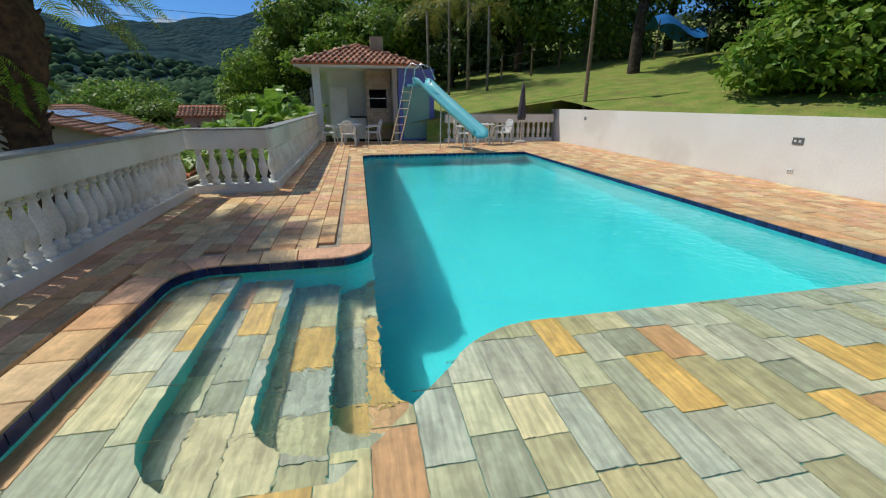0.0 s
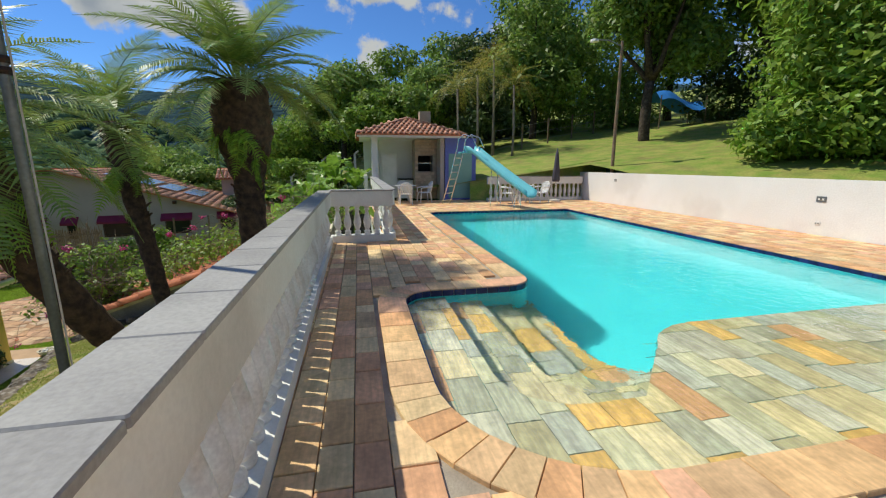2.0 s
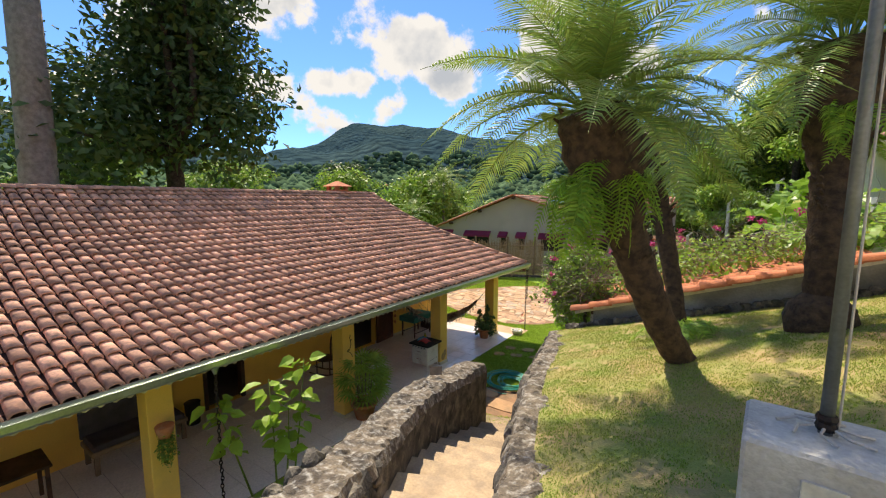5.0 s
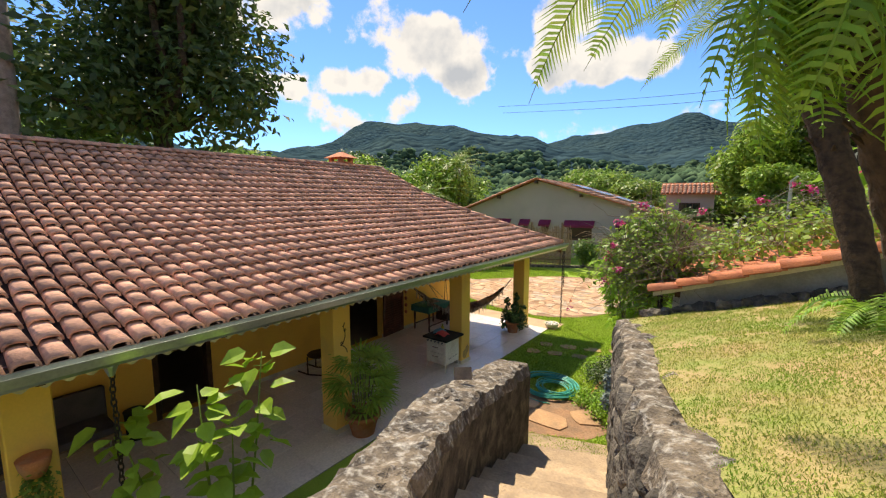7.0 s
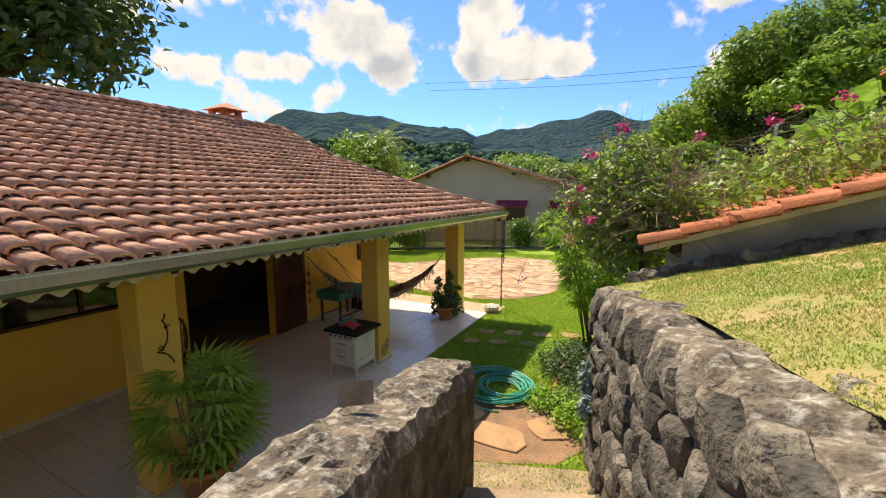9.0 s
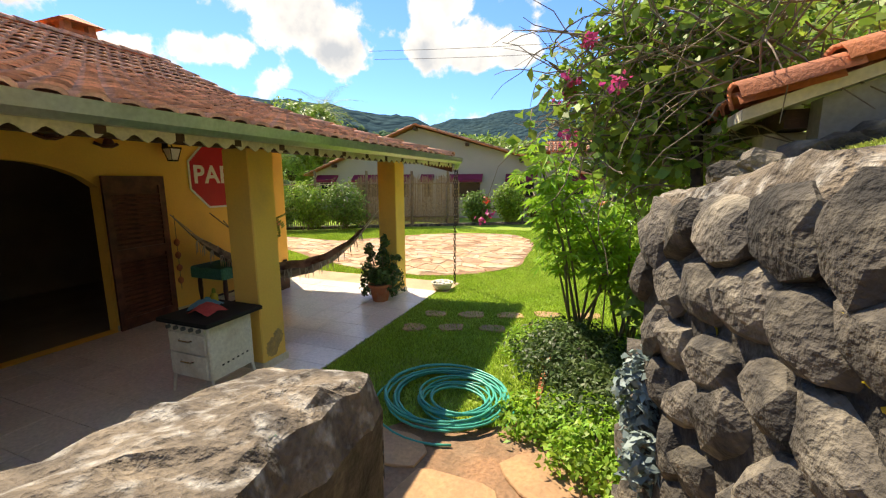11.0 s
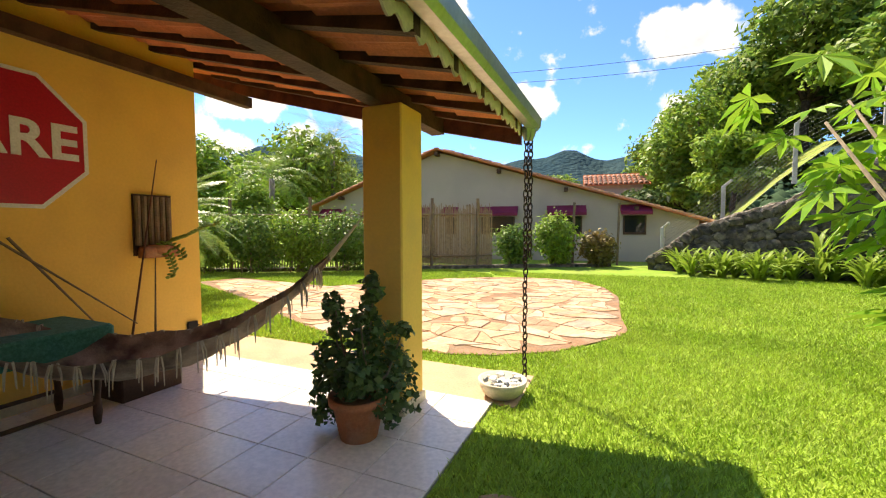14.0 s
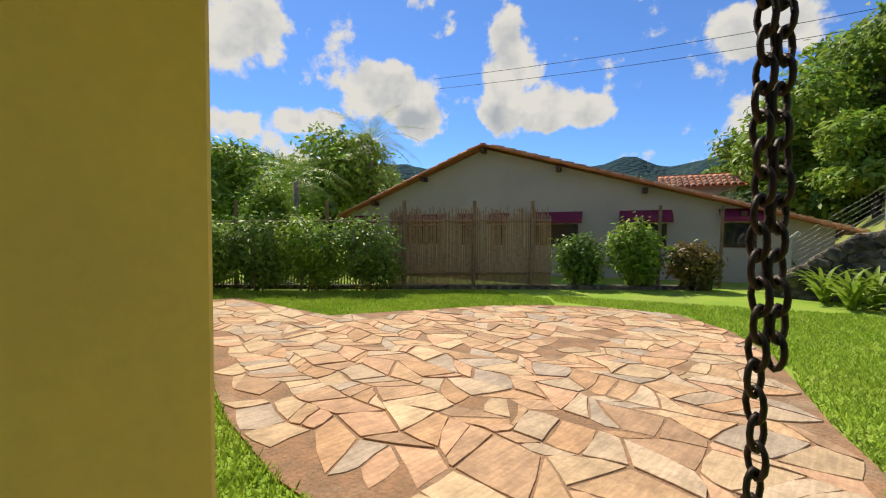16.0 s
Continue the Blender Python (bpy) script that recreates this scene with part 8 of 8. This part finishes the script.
rc = thing("rocking_chair", at(-2.25, -5.75, 0.02, -60), "dark round-backed cane rocking chair on the porch", "chair")
part("seat", Build().lathe([(0.25, 0.40), (0.26, 0.42), (0.24, 0.44)], 16), M_wood, rc)
back = part("backrest", Build().tube([(0.22 * math.cos(a), 0.22, 0.78 + 0.34 * math.sin(a)) for a in [k * math.pi / 10 for k in range(21)]], 0.02, 6), M_wood, rc, "", True)
for i in range(6):
    x = -0.15 + i * 0.06
    part("spindle", Build().tube([(x, 0.22, 0.46), (x, 0.225, 1.06)], 0.008, 5), M_wood, back)
for sx in (-0.2, 0.2):
    part("rocker", Build().tube([(sx, -0.4, 0.08), (sx, -0.15, 0.015), (sx, 0.15, 0.015), (sx, 0.42, 0.09)], 0.018, 6), M_wood, rc)
    for sy in (-0.18, 0.18):
        part("leg", Build().tube([(sx, sy, 0.02), (sx, sy, 0.41)], 0.016, 6), M_wood, rc)
# iron scroll and hanging pot on the columns
sc = thing("iron_scroll", HOUSE @ pose(0.006, -6.88, 1.62), "curled black iron scroll on the yellow column", "ornament")
part("scroll", Build().tube([(0, 0.07 * math.cos(k * 0.55) * (1 - k / 26) - 0.02 * math.sin(k * 0.25), -0.27 + k * 0.026 + 0.05 * math.sin(k * 0.55)) for k in range(22)], 0.007, 5), M_iron, sc, "", True)
for q in (-1, 1):
    part("curl", Build().tube([(0, q * 0.03 * math.cos(k * 0.6) * (1 - k / 14) + q * 0.03, 0.03 * math.sin(k * 0.6) * (1 - k / 14) + q * 0.1) for k in range(12)], 0.006, 5), M_iron, sc)
hp = thing("wall_pot", HOUSE @ pose(0.0, -10.48, 1.35), "clay half pot hung on the yellow column with a trailing plant", "plant pot")
part("pot", Build().lathe([(0.07, 0), (0.11, 0.1), (0.125, 0.18), (0.11, 0.185)], 14, (0.125, 0, 0)), M_pot, hp, "", True)
part("plant", leaf_mesh("plant", leaf_cloud([((0.15, 0, -0.15), (0.1, 0.12, 0.28))], 500, 0.05, 9), M_leaf_mid), M_leaf_mid, hp)


def rain_chain(x, y, h0, h1):
    t = thing("rain_chain", HOUSE @ pose(x, y, 0), "black iron link rain chain hanging from the gutter", "chain", "rain chains")
    part("spout", Build().lathe([(0.022, h1), (0.045, h1 + 0.06), (0.06, h1 + 0.1), (0.045, h1 + 0.13)], 10), M_gutter, t, "galvanised spout")
    ring = Build().tube([(0.021 * math.cos(a) * (1 if abs(math.sin(a)) < 0.5 else 0.9), 0, 0.042 * math.sin(a)) for a in [k * math.pi / 6 for k in range(13)]], 0.0075, 5, False).mesh("link", M_iron, True)
    z, i = h1, 0
    while z > h0:
        part("link", ring, M_iron, t, m=pose(0.004 * math.sin(i * 1.3), 0.004 * math.cos(i), z, 0, 0, 45 + 90 * (i % 2)) )
        z -= 0.062
        i += 1


rain_chain(0.68, 0.86, 0.03, 2.28)
rain_chain(0.715, 0.885, 1.22, 2.28)
rain_chain(0.70, -10.0, 0.03, 2.28)
bw = thing("stone_bowl", Matrix.Translation((-13.28, 9.58, LOW)), "shallow white bowl filled with pale pebbles on the path", "bowl")
part("bowl", Build().lathe([(0.12, 0), (0.17, 0.04), (0.2, 0.1), (0.215, 0.15), (0.2, 0.155), (0.18, 0.12), (0.02, 0.09)], 24), M_fascia, bw, "", True)
PEBBLES = [STONES[i].copy() for i in range(4)]
for i, me in enumerate(PEBBLES):
    me.materials.clear()
    me.materials.append(M_signwhite if i else M_steel)
rg = random.Random(5)
for i in range(34):
    a, r = rg.uniform(0, 6.28), 0.17 * math.sqrt(rg.random())
    part("pebble", PEBBLES[i % 4], M_signwhite, bw, m=Matrix.Translation((r * math.cos(a), r * math.sin(a), 0.13 + 0.02 * rg.random())) @ pose(0, 0, 0, rg.uniform(0, 90), 0, rg.uniform(0, 90)) @ Matrix.Diagonal((0.025, 0.02, 0.016, 1)))

# hose
ho = thing("garden_hose", Matrix.Translation((-10.83, 6.32, LOW)), "coiled green garden hose lying on the lawn", "hose")
pts_ = []
for k in range(360):
    a = k * 0.262
    r = 0.42 + 0.16 * math.sin(k * 0.131) + 0.06 * math.sin(k * 0.041)
    pts_.append((r * math.cos(a) + 0.05 * math.sin(k * 0.05), r * math.sin(a) * 0.95 + 0.05 * math.cos(k * 0.037), 0.025 + 0.05 * abs(math.sin(k * 0.083)) + 0.035 * (k / 360)))
part("coil", Build().tube(pts_, 0.0115, 6), M_hose, ho, "", True)
part("loop", Build().tube([(0.66 * math.cos(a) - 0.06, 0.62 * math.sin(a) - 0.06, 0.02) for a in [k * 0.2 for k in range(28)]], 0.0115, 6), M_hose, ho, "", True)


# potted plants
def pot(m, r, h, label, rim=True):
    t = thing("potted_plant", m, label, "potted plant")
    part("pot", Build().lathe([(r * 0.68, 0), (r * 0.95, h * 0.82), (r * 1.08, h * 0.83), (r * 1.1, h), (r * 0.98, h), (r * 0.9, h * 0.86), (0.01, h * 0.85)], 22), M_pot, t, "terracotta pot", True)
    part("soil", Build().lathe([(r * 0.9, h * 0.86), (0.01, h * 0.88)], 16), M_earth, t)
    return t


fan_b = Build()
for i in range(9):
    a = radians(-80 + 20 * i)
    d = Vector((math.cos(a), math.sin(a), 0))
    s = Vector((-d.y, d.x, 0)) * 0.017
    L_ = 0.27 * (1 - 0.12 * abs(i - 4) / 4)
    fan_b.add([(0, 0, 0), d * L_ * 0.5 - s + Vector((0, 0, 0.02)), d * L_ - Vector((0, 0, 0.05)), d * L_ * 0.5 + s + Vector((0, 0, 0.02))], [(0, 1, 2, 3)])
M_rhapis = leafmat("rhapis_leaf", (0.24, 0.38, 0.06), (0.34, 0.46, 0.09), 0.35, 0.3)
fan = fan_b.mesh("fan_leaf", M_rhapis)
rp = pot(at(0.28, -6.75), 0.27, 0.36, "fan palm with many fingered leaves in a terracotta pot")
rg = random.Random(12)
for i in range(84):
    a, h = rg.uniform(0, 360), rg.uniform(0.4, 1.32)
    r = 0.10 + 0.32 * math.sin(math.pi * min(1, (h - 0.3) / 1.15)) * rg.uniform(0.5, 1.0)
    part("fan_leaf", fan, M_rhapis, rp, m=pose(r * math.cos(radians(a)), r * math.sin(radians(a)), h, 0, 0, a) @ pose(0, 0, 0, rg.uniform(-25, 25), rg.uniform(-60, 12), 0) @ Matrix.Scale(rg.uniform(1.0, 1.5), 4))
for i in range(12):
    a = i * 0.52
    part("cane", Build().tube([(0.1 * math.cos(a), 0.1 * math.sin(a), 0.3), (0.2 * math.cos(a), 0.2 * math.sin(a), rg.uniform(0.8, 1.2))], 0.008, 5), M_twig, rp)
M_leaf_geran = leafmat("geranium_leaf", (0.07, 0.13, 0.04), (0.11, 0.19, 0.055), 0.2)
gp = pot(at(-0.14, -0.70), 0.19, 0.30, "dark bushy geranium in a terracotta pot at the column's foot")
part("foliage", leaf_mesh("foliage", leaf_cloud([((0, 0, 0.44), (0.24, 0.24, 0.15)), ((0.1, -0.2, 0.5), (0.12, 0.12, 0.13)), ((-0.2, -0.05, 0.56), (0.12, 0.15, 0.13)), ((0.05, 0.05, 0.72), (0.16, 0.16, 0.14)), ((-0.26, 0.05, 0.24), (0.14, 0.2, 0.2)), ((0.22, 0.12, 0.3), (0.14, 0.22, 0.22)), ((0.05, 0.3, 0.42), (0.2, 0.14, 0.2))], 1900, 0.055, 3, narrow=0.85), M_leaf_geran), M_leaf_geran, gp)
for i, (x, y, z) in enumerate(((0.1, 0.05, 1.0), (-0.12, -0.1, 0.95), (0.0, 0.16, 1.06), (0.3, 0.1, 0.75), (-0.25, 0.05, 0.85), (0.16, -0.2, 0.9))):
    part("stalk", Build().tube([(0, 0, 0.25), (x * 0.7, y * 0.4, z * 0.6), (x, y, z)], [0.012, 0.009, 0.005], 5), M_twig, gp)
    part("leaf_tuft", leaf_mesh("leaf_tuft", leaf_cloud([((x, y, z), (0.07, 0.07, 0.06)), ((x * 0.85, y * 0.7, z - 0.14), (0.05, 0.05, 0.05))], 110, 0.05, 20 + i, narrow=0.85), M_leaf_geran), M_leaf_geran, gp)

# ---- garden plants near the path ----
palm5 = Build()
for i in range(7):
    a = radians(-105 + 35 * i)
    d = Vector((math.cos(a), math.sin(a), 0))
    s = Vector((-d.y, d.x, 0))
    L_ = 0.19 * (1.15 - 0.35 * abs(i - 3) / 3)
    palm5.add([(0, 0, 0), d * L_ * 0.55 - s * 0.024, d * L_ - Vector((0, 0, 0.035)), d * L_ * 0.55 + s * 0.024], [(0, 1, 2, 3)])
leaf5 = palm5.mesh("palmate_leaf", M_leaf_bright)


def cassava(x, y, z, stems, label, seed, high=2.3):
    rg = random.Random(seed)
    t = thing("cassava_shrub", Matrix.Translation((x, y, z)), label, "shrub")
    for i in range(stems):
        a = 2 * math.pi * i / stems + rg.uniform(-0.4, 0.4)
        sp = rg.uniform(0.45, 1.25)
        tip = Vector((math.cos(a) * sp * (0.82 if math.cos(a) < 0 else 1), math.sin(a) * sp, high * rg.uniform(0.75, 1.05)))
        mid = Vector((math.cos(a) * sp * 0.35, math.sin(a) * sp * 0.35, tip.z * 0.5))
        part("stem", Build().tube([(rg.uniform(-0.1, 0.1), rg.uniform(-0.1, 0.1), -0.05), mid, tip], [0.02, 0.014, 0.006], 6), M_twig, t, "", True)
        for k in range(40):
            q = rg.uniform(0.36, 1.06)
            p = (mid.lerp(tip, (q - 0.5) * 2) if q > 0.5 else Vector((0, 0, 0)).lerp(mid, q * 2))
            ang = rg.uniform(0, 360)
            reach = rg.uniform(0.1, 0.32)
            e = p + Vector((math.cos(radians(ang)) * reach, math.sin(radians(ang)) * reach, rg.uniform(0.0, 0.16)))
            part("palmate_leaf", leaf5, M_leaf_bright, t, m=Matrix.Translation(e) @ pose(0, 0, 0, 0, 0, ang) @ pose(0, 0, 0, rg.uniform(-20, 20), rg.uniform(-5, 50), 0) @ Matrix.Scale(rg.uniform(0.7, 1.15), 4))
    return t


cassava(-10.42, 8.75, LOW, 9, "tall bright green cassava shrub with fingered leaves in the lawn bed", 2, 2.45)
cassava(-9.85, 8.9, LOW, 7, "bright green cassava shrub with fingered leaves in the lawn bed", 3, 2.1)
fl = thing("red_flower", Matrix.Translation((-10.13, 8.72, -2.01)), "small scarlet flower head on a thin stalk among the shrubs", "flower")
part("petals", leaf_mesh("petals", leaf_cloud([((0, 0, 0), (0.07, 0.07, 0.04))], 40, 0.05, 91, narrow=0.7, hollow=0.1), M_redflower), M_redflower, fl)
part("stalk", Build().tube([(0.02, 0.03, LOW + 2.01), (0.05, 0.02, -0.8), (0, 0, -0.02)], [0.012, 0.008, 0.004], 5), M_twig, fl)
bush("ground_cover", pose(-10.0, 7.55, LOW), [((0, 0, 0.18), (0.75, 0.75, 0.22)), ((0.5, -0.6, 0.18), (0.6, 0.6, 0.22)), ((-0.35, 0.6, 0.15), (0.5, 0.6, 0.2))], 9000, 0.06, M_leaf_dark, "low dark leafy ground cover in the bed", "ground cover", 31, 4)
bush("ground_cover", pose(-9.45, 6.35, LOW), [((0, 0, 0.12), (0.5, 0.55, 0.2)), ((-0.5, 0.15, 0.08), (0.45, 0.4, 0.15))], 6000, 0.055, M_leaf_bright, "low bright green ground cover at the stair foot", "ground cover", 32, 4)
bush("ground_cover", pose(-10.75, 8.15, LOW), [((0, 0, 0.06), (0.35, 0.7, 0.14))], 5000, 0.045, M_leaf_bright, "low bright green edging plants beside the lawn", "ground cover", 33, 3)
for i, (x, y, h) in enumerate(((-9.35, 8.1, 1.2), (-9.0, 7.4, 1.0), (-8.8, 8.9, 1.3))):
    bush("broadleaf_plant", pose(x, y, LOW), [((0, 0, h * 0.65), (0.45, 0.45, h * 0.35))], 460, 0.14, M_leaf_mid, "broad-leaved green plant in the shaded bed", "plant", 40 + i, 5, "plants of the shaded bed", 0.6)
ek = thing("bed_edging", Matrix(), "row of upturned clay edging bricks along the bed", "edging")
for i in range(9):
    part("edging_brick", Build().box(-0.1, -0.025, -0.05, 0.1, 0.025, 0.12, None, 0.006), M_clay, ek, m=pose(-10.55 + i * 0.055, 7.0 - i * 0.2 + 1.2, LOW, 0, rg.uniform(-6, 6), -75))

# bougainvillea over the shed's corner and roof
def tangle(parent, blobs, n, seed, r=0.007):
    rg = random.Random(seed)
    b = Build()
    for i in range(n):
        c, rad = blobs[rg.randrange(len(blobs))]
        p = Vector([c[k] + rad[k] * rg.uniform(-0.8, 0.8) for k in range(3)])
        d = Vector((rg.uniform(-1, 1), rg.uniform(-1, 1), rg.uniform(-0.4, 0.9))).normalized()
        pts = [p]
        for k in range(5):
            d = (d + Vector((rg.uniform(-0.5, 0.5), rg.uniform(-0.5, 0.5), rg.uniform(-0.45, 0.3)))).normalized()
            p = p + d * rg.uniform(0.1, 0.2)
            pts.append(p)
        b.tube(pts, [r * (1 - 0.14 * k) for k in range(6)], 4, False)
    tagged(part("twig_tangle", b, M_twig, parent, "tangle of bare pale twigs"), "", "", "", "stuff")


bg_ = thing("bougainvillea", Matrix(), "sprawling bougainvillea with magenta bracts over the shed roof", "climber")
LBL = [((-9.45, 7.1, -1.45), (0.5, 0.75, 0.5)), ((-9.7, 7.15, -1.0), (0.6, 0.85, 0.5)), ((-9.4, 7.2, -0.5), (0.55, 0.8, 0.45)), ((-8.95, 6.6, -0.95), (0.45, 0.4, 0.4))]
RBL = [((-8.4 + 0.9 * i, 7.5 + 0.22 * i, -0.85 + 0.31 * i), (0.75, 0.9, 0.42)) for i in range(5)] + [((-8.6 + 0.9 * i, 8.9 + 0.2 * i, -0.7 + 0.3 * i), (0.75, 0.8, 0.5)) for i in range(5)]
part("foliage", leaf_mesh("foliage", leaf_cloud(LBL, 3000, 0.09, 51, narrow=0.7, hollow=0.3), M_leaf_light), M_leaf_light, bg_)
part("roof_foliage", leaf_mesh("roof_foliage", leaf_cloud(RBL, 4600, 0.095, 52, narrow=0.7, hollow=0.3), M_leaf_light), M_leaf_light, bg_)
part("dark_foliage", leaf_mesh("dark_foliage", leaf_cloud([((c[0] + 0.1, c[1] + 0.2, c[2] - 0.1), r) for c, r in LBL], 1600, 0.085, 53, narrow=0.7, hollow=0.1), M_leaf_mid), M_leaf_mid, bg_)
for i, (x, y, z) in enumerate(((-9.6, 6.3, -0.35), (-9.75, 6.45, -0.75), (-9.5, 6.2, -1.1), (-9.3, 6.5, -0.05), (-8.6, 7.0, -0.15), (-8.0, 7.6, 0.05), (-7.4, 7.5, 0.2), (-6.9, 7.9, 0.45), (-6.2, 8.0, 0.6), (-5.7, 8.3, 0.8), (-7.8, 8.6, 0.3), (-6.6, 8.9, 0.6), (-9.9, 6.5, -1.4), (-9.95, 6.7, -0.95), (-10.05, 6.85, -1.05), (-10.1, 7.0, -0.9))):
    part("bract_cluster", leaf_mesh("bract_cluster", leaf_cloud([((x, y, z), (0.09, 0.09, 0.07))], 26, 0.05, 60 + i, narrow=0.8, hollow=0.2), M_magenta), M_magenta, bg_, "magenta papery bracts")
tangle(bg_, LBL + LBL + RBL, 1100, 54)
b = Build().tube([(-9.0, 6.8, -1.0), (-9.5, 6.75, -0.55), (-9.95, 6.8, -0.75), (-10.2, 6.95, -1.15)], [0.012, 0.01, 0.008, 0.004], 6)
part("long_shoot", b, M_twig, bg_, "", True)
part("shoot_leaves", leaf_mesh("shoot_leaves", leaf_cloud([((-9.6, 6.78, -0.62), (0.3, 0.1, 0.12)), ((-10.05, 6.87, -0.95), (0.14, 0.12, 0.22))], 150, 0.085, 55, narrow=0.7, hollow=0.2), M_leaf_light), M_leaf_light, bg_)
b = Build().tube([(-9.6, 6.8, -0.9), (-10.0, 6.55, -1.15), (-10.4, 6.35, -1.6), (-10.54, 6.31, -2.02)], [0.005, 0.004, 0.003, 0.002], 6)
part("drooping_shoot", b, M_twig, bg_, "", True)
for i, (x, y, z) in enumerate(((-10.54, 6.31, -2.04), (-10.5, 6.36, -1.88), (-10.44, 6.30, -1.97))):
    part("bract_cluster", leaf_mesh("bract_cluster", leaf_cloud([((x, y, z), (0.045, 0.045, 0.04))], 16, 0.024, 80 + i, narrow=0.8, hollow=0.2), M_redflower if i == 1 else M_magenta), M_magenta, bg_, "red and pink papery bracts")
part("shoot_leaves", leaf_mesh("shoot_leaves", leaf_cloud([((-10.2, 6.45, -1.36), (0.2, 0.12, 0.2))], 16, 0.1, 56, narrow=0.7, hollow=0.2), M_leaf_light), M_leaf_light, bg_)
b = Build().tube([(-8.9, 6.9, LOW), (-9.0, 6.8, -2.6), (-9.1, 6.85, -1.4), (-8.8, 7.0, -0.8)], [0.06, 0.05, 0.04, 0.02], 8)
part("trunk", b, M_bark, bg_, "", True)
# clay pot hanging from the shed post
cp = thing("hanging_pot", Matrix.Translation((-9.42, 8.62, -1.98)), "long clay pot with a dark purple plant hanging outdoors", "plant pot")
part("pot", Build().lathe([(0.02, -0.3), (0.06, -0.16), (0.1, 0.02), (0.115, 0.12), (0.1, 0.125)], 14), M_pot, cp, "", True)
part("plant", leaf_mesh("plant", leaf_cloud([((0, 0, 0.17), (0.17, 0.17, 0.09))], 380, 0.06, 61), M_purple), M_purple, cp)
part("cord", Build().tube([(0, 0, 0.12), (0.02, 0.0, 0.5)], 0.006, 4), M_twig, cp)

# plants rooted in the stone wall
for i, (x, y, z, mt, lb) in enumerate(((-8.55, 4.55, -2.15, M_yellowleaf, "yellow strap leaves growing from the stone wall"), (-8.85, 5.1, -2.35, M_yellowleaf, "yellow strap leaves growing from the stone wall"), (-8.7, 4.85, -2.75, M_leaf_light, "green rosette growing from the stone wall"), (-8.35, 4.2, -2.5, M_yellowleaf, "yellow strap leaves growing from the stone wall"), (-8.5, 4.45, -2.95, M_leaf_light, "green rosette growing from the stone wall"))):
    strap_clump("wall_plant", pose(x, y, z) @ pose(0, 0, 0, 0, -55, 150), 9, 0.24, 0.014, mt, lb, "wall plant", 70 + i, "plants in the stone wall")
gs = thing("succulent", pose(-9.12, 5.45, -2.75), "grey-green succulent rosettes on the wall end", "succulent")
part("rosettes", leaf_mesh("rosettes", leaf_cloud([((0, 0, 0), (0.12, 0.1, 0.22)), ((0.05, -0.15, -0.25), (0.1, 0.1, 0.15))], 700, 0.06, 81, narrow=0.5), M_grey_leaf), M_grey_leaf, gs)

# sapling rising past the parapet
sp_ = thing("sapling", pose(-10.35, 0.28, LOW), "young sapling with large bright heart-shaped leaves beside the parapet", "sapling")
heart = Build()
heart.v = [(0, 0, 0), (0.03, -0.055, 0.012), (0.09, -0.06, 0.015), (0.17, 0, -0.02), (0.09, 0.06, 0.015), (0.03, 0.055, 0.012), (0.09, 0, -0.004)]
heart.f = [(0, 1, 6), (1, 2, 6), (2, 3, 6), (3, 4, 6), (4, 5, 6), (5, 0, 6)]
hd = heart.mesh("leaf", M_leaf_bright)
rg = random.Random(17)
for k, (x, y, z) in enumerate(((0.05, 0.45, 2.3), (0.25, -0.15, 2.2), (-0.3, -0.75, 1.8), (0.3, 0.1, 1.75))):
    tip = Vector((x, y, z))
    root = Vector((x * 0.4, y * 0.4, 0))
    part("stem", Build().tube([root, root.lerp(tip, 0.6) + Vector((0.05, 0, 0)), tip], [0.018, 0.012, 0.005], 6), M_leaf_mid, sp_, "", True)
    for i in range(24):
        q = rg.uniform(0.55, 1.02)
        p = root.lerp(tip, q)
        a = 137.5 * i
        part("leaf", hd, M_leaf_bright, sp_, m=Matrix.Translation(p + Vector((math.cos(radians(a)), math.sin(radians(a)), 0)) * rg.uniform(0.03, 0.16)) @ pose(0, 0, 0, 0, 0, a) @ pose(0, 0, 0, rg.uniform(-30, 30), rg.uniform(-20, 45), 0) @ Matrix.Scale(rg.uniform(0.9, 1.75), 4))
bd = thing("board", pose(-9.62, 2.85, -2.14, 0, 0, 55), "small wooden board leaning on the parapet", "board")
part("plank", Build().box(-0.11, -0.01, 0, 0.11, 0.01, 0.15, None, 0.004), M_rawwood, bd, m=pose(0, 0, 0, -25, 0, 0))
